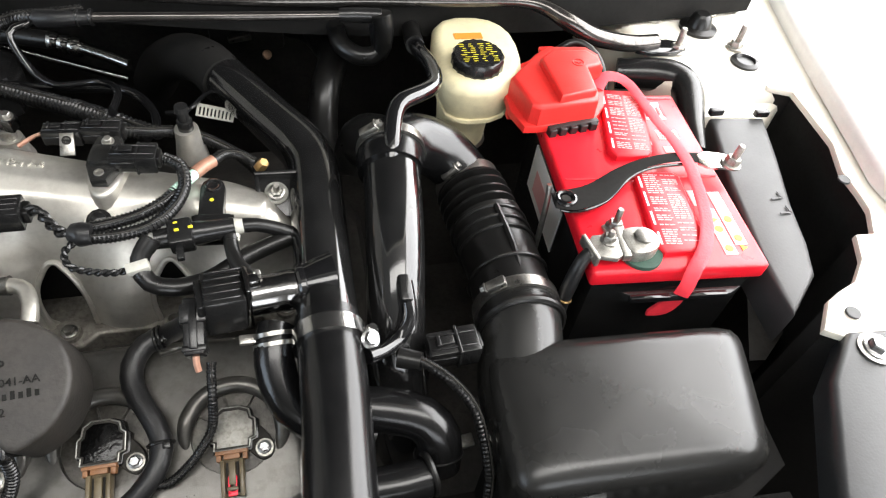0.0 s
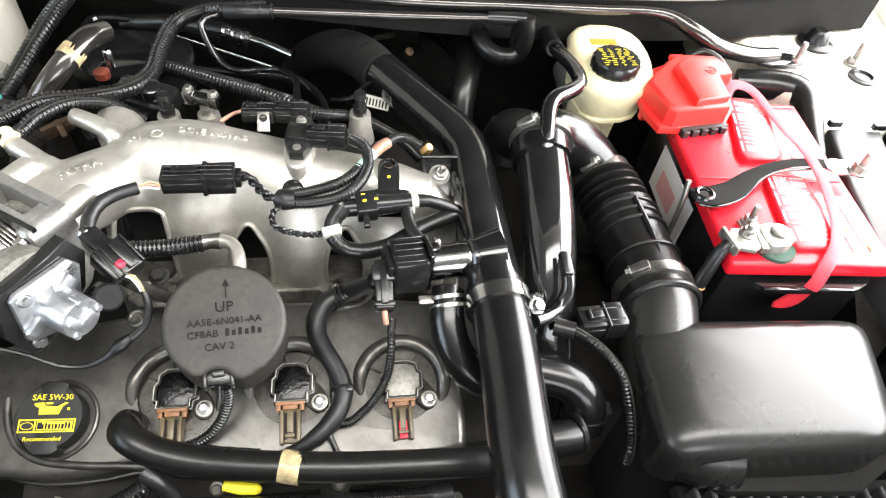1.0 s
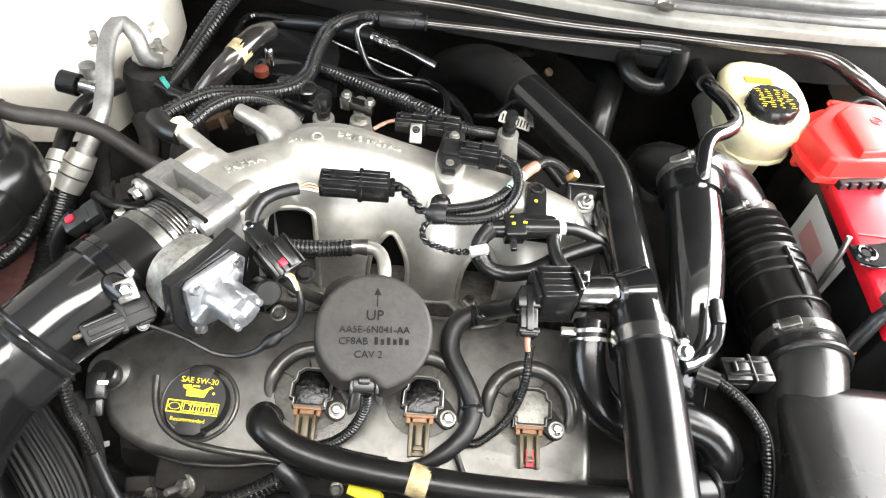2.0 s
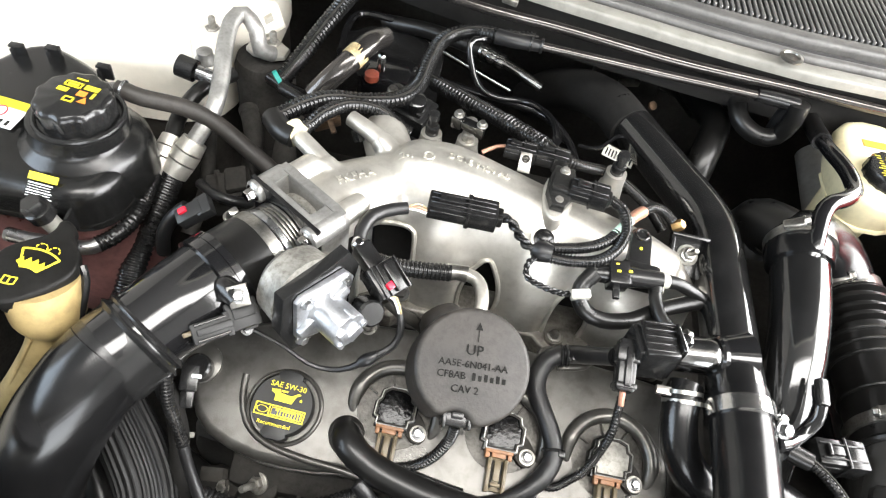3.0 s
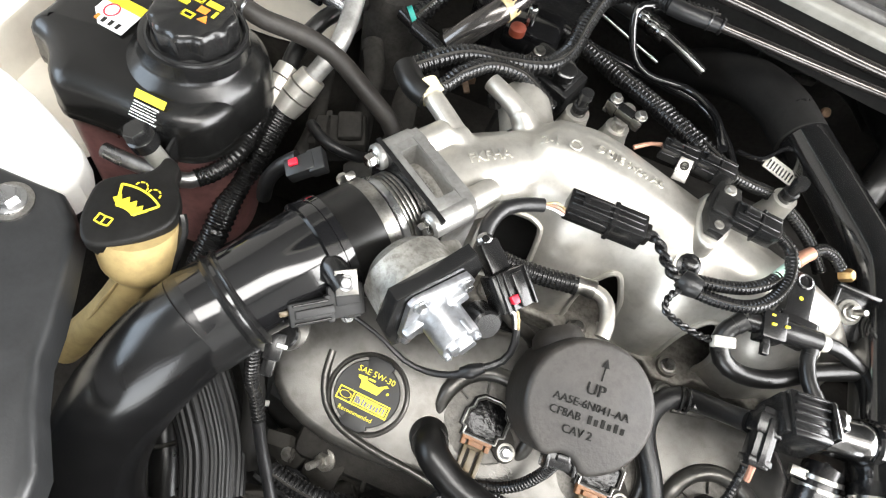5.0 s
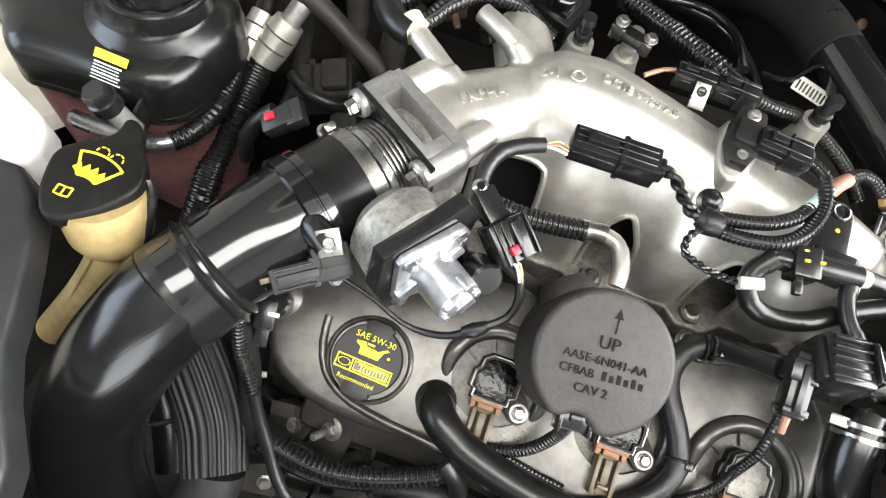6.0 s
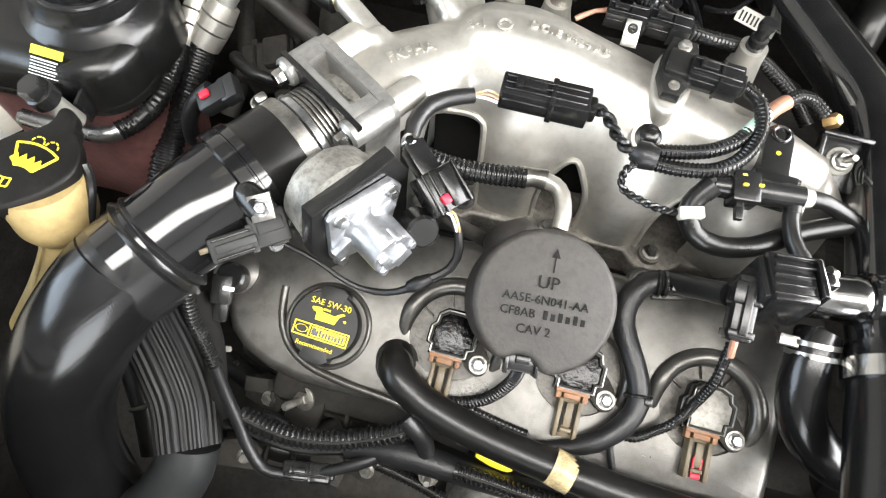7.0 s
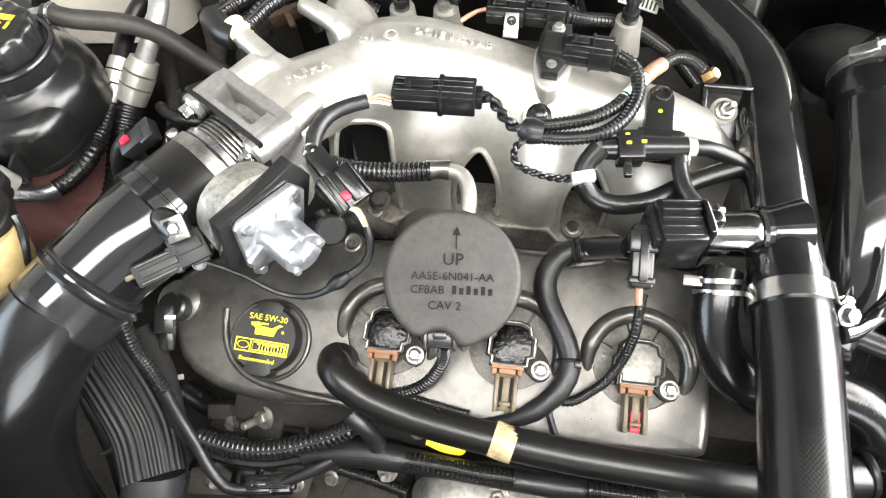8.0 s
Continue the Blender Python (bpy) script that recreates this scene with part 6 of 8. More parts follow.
top = arc(0, -0.030, 0.037, 116, 64)
low = arc(0, -0.030, 0.019, 112, 68)
spray = [(p[0] * 0.98, p[1] - 0.010 + 0.0022 * ((i % 2) * 2 - 1)) for i, p in enumerate(arc(0, -0.030, 0.036, 112, 68, 9))]
part("washer_symbol", join(stroke(top, 0.0009), stroke(low, 0.0009), stroke([top[0], low[0]], 0.0009), stroke([top[-1], low[-1]], 0.0009), prism(spray + low[::-1], -0.0002, 0.0006, wm, 0)), "yellow", wf)
for cx in (-0.004, 0.007):
    for a0 in (15, 65, 115, 165):
        part("spray_mark", stroke(arc(cx, 0.0085, 0.0045, a0 - 16, a0 + 16, 3), 0.0005), "yellow", wf)
bk = wm @ pose(-0.006, -0.026, 0, 0, 0, 8)
part("book_symbol", join(*[tube([bk @ Vector((x0, y0, 0.0002)), bk @ Vector((x1, y1, 0.0002))], 0.0006, 6, 0.02) for x0, y0, x1, y1 in ((-0.005, -0.003, -0.005, 0.0035), (0, -0.0035, 0, 0.003), (0.005, -0.003, 0.005, 0.0035), (-0.005, -0.003, 0, -0.0035), (0, -0.0035, 0.005, -0.003), (-0.005, 0.0035, 0, 0.003), (0, 0.003, 0.005, 0.0035))]), "yellow", wf)
part("neck", tube([(-0.571, 0.274, wz - 0.010), (-0.570, 0.270, wz - 0.026), (-0.569, 0.265, wz - 0.042), (-0.571, 0.264, wz - 0.054), (-0.575, 0.261, 0.862), (-0.583, 0.251, 0.840), (-0.605, 0.234, 0.800), (-0.644, 0.210, 0.740)], [0.0295, 0.0300, 0.0285, 0.0215, 0.0160, 0.0150, 0.0150, 0.0150], 28, step=0.004), "neck", wf)
part("neck_seam", tube([(-0.580, 0.246, 0.866), (-0.592, 0.236, 0.842), (-0.612, 0.222, 0.802)], 0.0018, 6), "neck", wf)


# ---- hoses, looms and sensors ----
def loom(points, r, label, ribs=0.0, material="loom", name="wiring_loom", category="wiring", segs=10, wob=0.0, group="wiring looms", **kw):
    """One hose or loom as a thing of its own."""
    widest = max(r) if isinstance(r, list) else r
    if not ribs and (widest < 0.004 or len(points) < 4):
        return single(name, tube(points, r, segs, wob=wob, **kw), material, label, category, group)
    t = thing(name, points[0], label, category, group)
    part("sleeve" if ribs else "run", tube(points, r, segs, ribs=ribs, wob=wob, **kw), material, t)
    if not ribs:
        for i, (a, b) in enumerate(((points[0], points[1]), (points[-1], points[-2]))):
            a, b = Vector(a), Vector(b)
            q = (r[-i] if i else r[0]) if isinstance(r, list) else r
            d = (b - a).normalized()
            part("end_wrap", tube([a, a + d * min(0.010, (b - a).length * 0.7)], q * 1.06, segs), material, t)
        return t
    lift = widest
    part("split_seam", tube([Vector(p) + Vector((0.25, -0.35, 0.88)) * lift for p in points], lift * 0.13, 6), "rubber_shade", t, "slit along the split sleeve")
    return t


def hose(points, r, label, material="rubber", segs=16, **kw):
    return loom(points, r, label, 0.0, material, "hose", "hose", segs, group="rubber hoses", **kw)


def plug(name, at, axis, x, size, label, material="plastic", ribs=2, bump=True):
    """A moulded connector lying along axis: shell, latch and ribs. at: its middle."""
    L, W, H = size
    z = Vector((0, 0, 1)) if abs(Vector(axis).normalized().z) < 0.8 else Vector((0, 1, 0))
    m = basis(at, z, axis)
    t = thing(name, at, label, "connector", "wiring connectors")
    part("shell", box(L * 0.62, W, H, m @ Matrix.Translation((-L * 0.18, 0, -H / 2)), 0.0015), material, t)
    part("sleeve", box(L * 0.42, W * 1.12, H * 1.1, m @ Matrix.Translation((L * 0.28, 0, -H * 0.55)), 0.0015), material, t)
    part("collar", box(L * 0.07, W * 1.2, H * 1.2, m @ Matrix.Translation((L * 0.08, 0, -H * 0.6)), 0.0012), material, t)
    part("seal", box(L * 0.10, W * 0.72, H * 0.7, m @ Matrix.Translation((L * 0.52, 0, -H * 0.35)), 0.002), "rubber", t)
    for sgn in (-1, 1):
        part("side_rib", box(L * 0.5, 0.002, H * 0.4, m @ Matrix.Translation((-L * 0.2, sgn * W * 0.5, -H * 0.2)), 0.0005, 1), material, t)
    for i in range(ribs):
        part("rib", box(L * 0.9, 0.0018, 0.002, m @ Matrix.Translation((0, W * (-0.28 + 0.56 * i / max(1, ribs - 1)), H * 0.5)), 0.0005, 1), material, t)
    if bump:
        part("latch", join(box(L * 0.32, W * 0.34, 0.004, m @ Matrix.Translation((-L * 0.16, 0, H * 0.48)), 0.001), box(L * 0.08, W * 0.46, 0.006, m @ Matrix.Translation((-L * 0.30, 0, H * 0.45)), 0.001)), material, t)
    return t


def twisted(points, r, label, pitch=0.016, material="plastic"):
    """Two thin wires twisted round each other along the points, as one thing with two strands."""
    line, _ = spline(points, 0.0022)
    t = thing("twisted_wire", line[0], label, "wiring", "twisted wires")
    for k in (0, 1):
        path, way = [], 0.0
        for i, p in enumerate(line):
            d = (line[min(i + 1, len(line) - 1)] - line[max(i - 1, 0)]).normalized()
            way += (p - line[i - 1]).length if i else 0.0
            s = d.cross(Vector((0.1, 0.2, 1))).normalized()
            a = way / pitch * 2 * math.pi + k * math.pi
            path.append(p + (s * math.cos(a) + s.cross(d) * math.sin(a)) * r * 0.95)
        part("strand", tube(path, r, 8, step=0.003), material, t)
    return t


def vec(p, *o):
    return tuple(Vector(p) + Vector(o or (0, 0, 0)))


# -- on the manifold
plug("wire_connector", (-0.252, 0.437, 0.920), (0.998, 0.01, 0.0), None, (0.068, 0.021, 0.019), "large black connector clipped on the manifold", ribs=3)
loom([(-0.336, 0.366, 0.918), (-0.338, 0.386, 0.922), (-0.331, 0.404, 0.925), (-0.315, 0.416, 0.925), (-0.303, 0.422, 0.924)], [0.005, 0.0065, 0.0065, 0.006, 0.0055], "black taped wire loom bent round the runner", material="tape", wob=0.08)
for i, c in enumerate(("label", "copper", "kraft")):
    loom([(-0.305, 0.421, 0.924), vec((-0.294, 0.424, 0.925), 0, 0.003 * (i - 1), 0.001 * i), vec((-0.285, 0.425, 0.922), 0, 0.003 * (i - 1), 0)], 0.0011, "thin coloured wire at the connector", material=c, name="wire", segs=6, group="loose wires")
twisted([(-0.219, 0.437, 0.922), (-0.207, 0.434, 0.923), (-0.196, 0.420, 0.921), (-0.186, 0.411, 0.919), (-0.172, 0.409, 0.918)], 0.0026, "black twisted wires from the connector", 0.022)
loom([(-0.174, 0.415, 0.917), (-0.152, 0.419, 0.917), (-0.129, 0.426, 0.918), (-0.112, 0.437, 0.919), (-0.102, 0.449, 0.919)], 0.0058, "corrugated black loom on the manifold", 0.0034)
loom([(-0.175, 0.407, 0.915), (-0.147, 0.407, 0.915), (-0.122, 0.412, 0.917), (-0.104, 0.427, 0.919), (-0.094, 0.451, 0.922), (-0.097, 0.474, 0.926), (-0.111, 0.484, 0.928)], 0.0058, "corrugated black loom looped to the sensor", 0.0034)
single("loom_tape", tube([(-0.180, 0.413, 0.917), (-0.173, 0.410, 0.917), (-0.164, 0.409, 0.917)], [0.008, 0.0105, 0.0085], 12, wob=0.2), "tape", "black tape wrap at the loom's fork", "tape")
loom([(-0.104, 0.447, 0.919), (-0.095, 0.461, 0.918), (-0.087, 0.473, 0.917)], 0.0052, "pale mint tape on the loom", material="mint", name="loom_tape", category="tape")
loom([(-0.087, 0.473, 0.917), (-0.080, 0.483, 0.916), (-0.072, 0.492, 0.914)], 0.006, "copper coloured tape on the loom", material="copper", name="loom_tape", category="tape")
loom([(-0.073, 0.491, 0.914), (-0.061, 0.503, 0.912), (-0.048, 0.505, 0.908), (-0.036, 0.500, 0.902)], 0.0055, "corrugated black loom at the manifold's end", 0.0034)
single("sensor_tip", join(lathe([(0.006, 0), (0.006, 0.009), (0.0045, 0.011)], basis((-0.032, 0.498, 0.896), (0.5, -0.2, 0.8)), 6)), "brass", "brass hexagonal sensor at the manifold's end", "sensor")
twisted([(-0.174, 0.407, 0.916), (-0.184, 0.395, 0.914), (-0.182, 0.387, 0.905), (-0.166, 0.383, 0.900), (-0.149, 0.380, 0.900), (-0.135, 0.382, 0.900)], 0.0017, "thin twisted black wire hanging in a loop", 0.013)
cw = thing("wire_clip", (-0.132, 0.381, 0.900), "pale plastic wire clip on a hose", "clip")
part("clip", box(0.018, 0.009, 0.010, basis((-0.131, 0.383, 0.897), (0, -0.3, 0.95), (0.95, 0.25, 0)), 0.0015), "milky", cw)
hose([(-0.120, 0.403, 0.912), (-0.128, 0.395, 0.905), (-0.131, 0.386, 0.898), (-0.124, 0.374, 0.890), (-0.105, 0.371, 0.884), (-0.077, 0.379, 0.882), (-0.043, 0.400, 0.884), (-0.008, 0.415, 0.885), (0.006, 0.418, 0.884)], 0.0078, "black rubber vacuum hose curving to the pipe")
hose([(-0.058, 0.413, 0.903), (-0.058, 0.399, 0.898), (-0.054, 0.383, 0.895), (-0.044, 0.367, 0.893)], 0.0062, "short black vacuum hose from the solenoid")
hose([(-0.051, 0.416, 0.905), (-0.036, 0.418, 0.902), (-0.018, 0.418, 0.894), (0.001, 0.415, 0.885)], 0.0062, "short black vacuum hose to the pipe")

# purge solenoid with yellow marks
so = thing("purge_solenoid", (-0.090, 0.411, 0.905), "black purge solenoid with yellow marks and hose nipples", "solenoid")
a, b = Vector((-0.119, 0.408, 0.905)), Vector((-0.054, 0.415, 0.905))
part("body", tube([a, a + (b - a) * 0.5, b], [0.0085, 0.0105, 0.0085], 18), "plastic", so)
part("connector", box(0.020, 0.024, 0.020, basis(a + (b - a) * 0.33 - Vector((0, 0, 0.008)), (0, -0.2, 1), b - a), 0.002), "plastic", so)
part("tail", box(0.006, 0.014, 0.006, basis(a + (b - a) * 0.32 + Vector((0, -0.018, -0.004)), (0, -0.2, 1), b - a), 0.001), "plastic", so)
for k, dy in ((0.28, 0.004), (0.30, -0.004), (0.47, -0.003)):
    part("yellow_mark", box(0.0038, 0.0022, 0.002, basis(a + (b - a) * k + Vector((0, dy, 0.0112)), (0, -0.2, 1), b - a), 0.0005), "yellow", so)
part("nipple", lathe([(0.0065, -0.006), (0.0075, 0.0), (0.0065, 0.007)], basis(b, b - a), 14), "milky", so, "pale plastic nipple")
part("nipple", lathe([(0.006, -0.004), (0.007, 0.0), (0.006, 0.006)], basis((-0.057, 0.409, 0.900), (0, -1, -0.2)), 14), "milky", so, "pale plastic nipple")
# manifold pressure sensor beside it
ms = thing("pressure_sensor", (-0.073, 0.459, 0.900), "black pressure sensor bolted on the manifold", "sensor", "manifold sensors")
mm_ = basis((-0.0735, 0.448, 0.894), (0.0, -0.10, 0.99), (1, -0.06, 0))
part("body", prism([(-0.011, -0.016), (0.011, -0.016), (0.011, 0.016), (0.009, 0.023), (0.004, 0.027), (-0.004, 0.027), (-0.009, 0.023), (-0.011, 0.016)], -0.01, 0.0135, mm_, 0.002), "plastic", ms)
part("eye", ring(0.0062, 0.0016, mm_ @ Matrix.Translation((0, 0.018, 0.0135)), 20), "gloss", ms)
part("paint_dot", disc(0.0018, 0.0006, mm_ @ Matrix.Translation((0, 0.001, 0.0135)), 0.0001, 12), "yellow", ms)
part("socket", join(box(0.032, 0.020, 0.022, mm_ @ Matrix.Translation((0.002, -0.026, -0.006)), 0.002), box(0.036, 0.004, 0.018, mm_ @ Matrix.Translation((0.002, -0.018, -0.004)), 0.001), box(0.024, 0.003, 0.003, mm_ @ Matrix.Translation((0.002, -0.027, 0.0155)), 0.0008)), "plastic", ms)
# temperature sensor on the plenum, with plug
ts = thing("plenum_sensor", (-0.158, 0.481, 0.920), "black sensor screwed on a manifold boss", "sensor", "manifold sensors")
tm_ = basis((-0.1605, 0.487, 0.9215), (0, -0.05, 1), (1, -0.10, 0))
part("pedestal", prism([(-0.013, 0.022), (0.013, 0.022), (0.016, 0.006), (0.015, -0.016), (0.008, -0.032), (0.0, -0.037), (-0.008, -0.032), (-0.015, -0.016), (-0.016, 0.006)], -0.045, -0.001, tm_, 0.004, 3, rounded=1, taper=1.25), "cast", ts, "cast aluminium pedestal")
part("plate", prism([(-0.010, 0.027), (0.010, 0.027), (0.0135, 0.010), (0.0135, -0.008), (0.0065, -0.026), (-0.0065, -0.026), (-0.0135, -0.008), (-0.0135, 0.010)], 0, 0.010, tm_, 0.002), "satin", ts)
part("hump", box(0.020, 0.022, 0.006, tm_ @ Matrix.Translation((0, 0.001, 0.009)), 0.002), "satin", ts)
bolt("bolt", tm_ @ Vector((0.0, 0.0195, 0.010)), tm_.to_3x3() @ Vector((0, 0, 1)), 0.0040, 0.0045, ts, "pewter")
part("hole", lathe([(0.0042, 0), (0.0042, 0.001), (0.0028, 0.0012), (0.0028, 0.0003), (0, 0.0003)], tm_ @ Matrix.Translation((0, -0.0190, 0.010)), 14), "pewter", ts)
plug("wire_connector", (-0.1345, 0.482, 0.932), (0.99, -0.10, 0.0), None, (0.040, 0.019, 0.017), "black connector plugged into the plenum sensor", ribs=2)

# -- crankcase breather into the round cap
pc = thing("breather_hose", (-0.280, 0.389, 0.880), "corrugated breather hose with a silver quick connector", "hose")
part("hose", tube([(-0.333, 0.386, 0.885), (-0.307, 0.384, 0.883), (-0.279, 0.386, 0.882), (-0.251, 0.391, 0.881)], 0.0085, 14, ribs=0.0038, deep=0.1), "loom", pc)
part("quick_connector", tube([(-0.254, 0.391, 0.881), (-0.245, 0.393, 0.881), (-0.235, 0.393, 0.881)], [0.0085, 0.0075, 0.0085], 16), "steel", pc)
part("connector_ring", ring(0.008, 0.0022, basis((-0.247, 0.393, 0.881), (1, 0, 0)), 20), "zinc", pc)
part("elbow", tube([(-0.238, 0.393, 0.881), (-0.228, 0.391, 0.881), (-0.221, 0.384, 0.880), (-0.217, 0.370, 0.878), (-0.217, 0.358, 0.874)], 0.0065, 16), "cast", pc, "bent silver tube")
bolt("clip_bolt", (-0.295, 0.378, 0.850), (0, -0.3, 0.9), 0.007, 0.008, pc, "dark")
hose([(-0.304, 0.335, 0.900), (-0.290, 0.340, 0.875), (-0.269, 0.346, 0.850), (-0.257, 0.341, 0.840)], 0.0055, "thin dark grey pipe under the round cap", material="beltgrey")
single("ball_stud", join(lathe([(0.004, -0.01), (0.004, 0.0), (0.006, 0.004), (0.0068, 0.009), (0.006, 0.0135), (0.003, 0.016), (0, 0.016)], basis((-0.336, 0.370, 0.915), (0, -0.2, 1)), 18)), "plated", "bright steel ball stud", "stud")

# -- EGR valve with its silver motor
eg = thing("egr_valve", (-0.355, 0.31, 0.87), "cast valve body with a bright silver motor and black gasket", "valve")
n_ = Vector((0.80, -0.58, 0.12)).normalized()
e0 = Vector((-0.3495, 0.3025, 0.919)) - n_ * 0.006
em = basis(e0, n_, (0.466, 0.80, 0.373))
ec = Vector((-0.356, 0.306, 0.894))
part("casting", join(lathe([(0.024, -0.046), (0.034, -0.036), (0.036, -0.013)], em @ Matrix.Translation((-0.002, 0.000, 0)), 28), tube([ec + Vector((-0.014, 0.012, 0.004)), ec + Vector((-0.016, 0.036, -0.005)), ec + Vector((-0.012, 0.066, -0.02))], [0.030, 0.028, 0.024], 20)), "stain", eg)
part("gasket", prism([(-0.044, -0.024), (-0.040, 0.006), (-0.018, 0.036), (0.028, 0.020), (0.046, 0.016), (0.046, -0.008), (0.022, -0.030), (-0.024, -0.034), (-0.036, -0.032)], -0.013, -0.001, em, 0.002), "plastic", eg, "black gasket plate")
part("motor_plate", prism([(-0.034, -0.007), (-0.014, 0.027), (-0.008, 0.0285), (0.033, 0.009), (0.035, -0.005), (0.014, -0.026), (-0.020, -0.026), (-0.033, -0.013)], 0.0, 0.005, em, 0.0015), "alu", eg)
mo = em @ Matrix.Translation((-0.001, -0.008, 0))
part("motor", lathe([(0.0195, 0.004), (0.0175, 0.008), (0.0168, 0.010), (0.0165, 0.034), (0.0155, 0.0355), (0, 0.0358)], mo, 36), "alu", eg, "bright zinc motor can")
part("motor_web", join(box(0.030, 0.012, 0.010, mo @ Matrix.Translation((0.010, 0.008, 0.003)), 0.002), box(0.026, 0.010, 0.008, mo @ Matrix.Translation((-0.016, 0.006, 0.003)), 0.002)), "alu", eg)
part("motor_end", join(box(0.014, 0.010, 0.005, mo @ Matrix.Translation((0.002, -0.004, 0.035)), 0.001), box(0.007, 0.016, 0.004, mo @ Matrix.Translation((-0.006, 0.002, 0.035)), 0.001)), "alu", eg)
for dx, dy in ((0.0125, -0.008), (0.010, 0.011), (-0.0135, -0.006)):
    part("motor_boss", lathe([(0.0032, 0.026), (0.0032, 0.036), (0.0024, 0.0375)], mo @ Matrix.Translation((dx, dy, 0)), 12), "alu", eg)
for dx, dy, dz in ((0.027, 0.002, 0.005), (-0.0268, -0.004, 0.005), (-0.032, -0.021, -0.001), (-0.008, 0.020, 0.005)):
    bolt("screw", em @ Vector((dx, dy, dz)), n_, 0.0044, 0.0055, eg, "zinc")
pg = part("plug", join(box(0.030, 0.030, 0.022, basis((-0.310, 0.343, 0.910), (0.35, -0.3, 0.9), (0.75, -0.66, 0)), 0.002), box(0.034, 0.016, 0.018, basis((-0.325, 0.360, 0.908), (0.2, -0.2, 0.9), (0.75, -0.66, 0)), 0.002), lathe([(0.012, 0), (0.012, 0.018), (0.010, 0.020)], basis((-0.320, 0.322, 0.898), (0.5, -0.6, 0.6)), 20)), "plastic", eg)
pgm = basis((-0.310, 0.343, 0.910), (0.35, -0.3, 0.9), (0.75, -0.66, 0)) @ Matrix.Translation((0, 0, 0.0218))
part("latch", join(box(0.026, 0.009, 0.004, pgm @ Matrix.Translation((0.001, 0.004, 0)), 0.001), box(0.030, 0.0016, 0.003, pgm @ Matrix.Translation((0, -0.011, 0)), 0.0004), box(0.030, 0.0016, 0.003, pgm @ Matrix.Translation((0, -0.006, 0)), 0.0004), box(0.030, 0.0016, 0.003, pgm @ Matrix.Translation((0, 0.0125, 0)), 0.0004)), "plastic", pg)
part("lock_tab", box(0.0065, 0.006, 0.006, basis((-0.301, 0.330, 0.9255), (0.3, -0.3, 0.9), (0.75, -0.6, 0)), 0.001), "redtab", pg, "red lock tab")
part("paint_dot", disc(0.003, 0.001, basis((-0.314, 0.316, 0.909), (0.4, -0.6, 0.7)), 0.0001, 12), "yellow", pg)
loom([(-0.302, 0.328, 0.915), (-0.292, 0.327, 0.905), (-0.285, 0.315, 0.892), (-0.288, 0.302, 0.880), (-0.307, 0.288, 0.872), (-0.321, 0.282, 0.862), (-0.338, 0.280, 0.855), (-0.358, 0.280, 0.858), (-0.378, 0.284, 0.870), (-0.395, 0.287, 0.876), (-0.408, 0.287, 0.884)], [0.0030, 0.0030, 0.0032, 0.0032, 0.0034, 0.0030, 0.0024, 0.0022, 0.0020, 0.0020, 0.0020], "thin taped black wire across the valve cover", material="tape", wob=0.2, segs=8)
single("wire_fork_tape", tube([(-0.314, 0.285, 0.868), (-0.307, 0.288, 0.872), (-0.299, 0.293, 0.876)], [0.004, 0.0058, 0.004], 10, wob=0.25), "tape", "black tape knot on the thin wire", "tape")
for i, c in enumerate(("label", "kraft")):
    loom([(-0.304, 0.325, 0.920), vec((-0.295, 0.326, 0.914), 0.002 * i, 0.002 * i, 0), vec((-0.289, 0.321, 0.902), 0.002 * i, 0, 0)], 0.0011, "thin coloured wire under the red tab", material=c, name="wire", segs=6, group="loose wires")

# -- sensor on the charge pipe
mp = thing("charge_pipe_sensor", (-0.425, 0.285, 0.90), "black pressure sensor bolted on the charge pipe", "sensor", "manifold sensors")
nb_ = Vector((-0.4145, 0.2895, 0.922))
part("nose", tube([nb_, nb_ - SIDE * 0.010 + Vector((0, 0, 0.001)), nb_ - SIDE * 0.020, nb_ - SIDE * 0.0255 + Vector((0, 0, -0.001)), nb_ - SIDE * 0.028 + Vector((0, 0, -0.001))], [0.010, 0.010, 0.0095, 0.007, 0.002], 20, step=0.003), "plastic", mp)
part("ear", prism([(-0.008, -0.008), (0.008, -0.008), (0.008, 0.010), (-0.008, 0.010)], 0, 0.003, basis((-0.4145, 0.2895, 0.9265), (0.15, -0.5, 0.85), (0.8, 0.5, 0)), 0.001), "steel", mp, "bare steel bolt plate")
bolt("bolt", (-0.4145, 0.2890, 0.9290), (0.15, -0.5, 0.85), 0.0045, 0.005, mp, "zinc")
bolt("bolt", (-0.4085, 0.2815, 0.8930), (0.5, -0.55, 0.65), 0.0040, 0.005, mp, "zinc")
sb_ = basis((-0.413, 0.287, 0.906), (0.35, -0.40, 0.85), (0.80, 0.60, 0.0))
part("body", join(box(0.026, 0.024, 0.016, sb_ @ Matrix.Translation((0, 0, -0.012)), 0.002), box(0.012, 0.028, 0.010, sb_ @ Matrix.Translation((0.004, 0, -0.010)), 0.001), box(0.018, 0.010, 0.003, sb_ @ Matrix.Translation((0.001, 0.002, 0.003)), 0.0008)), "capsatin", mp)
sc_ = basis((-0.431, 0.268, 0.906), (0.35, -0.40, 0.85), (0.80, 0.60, 0.0))
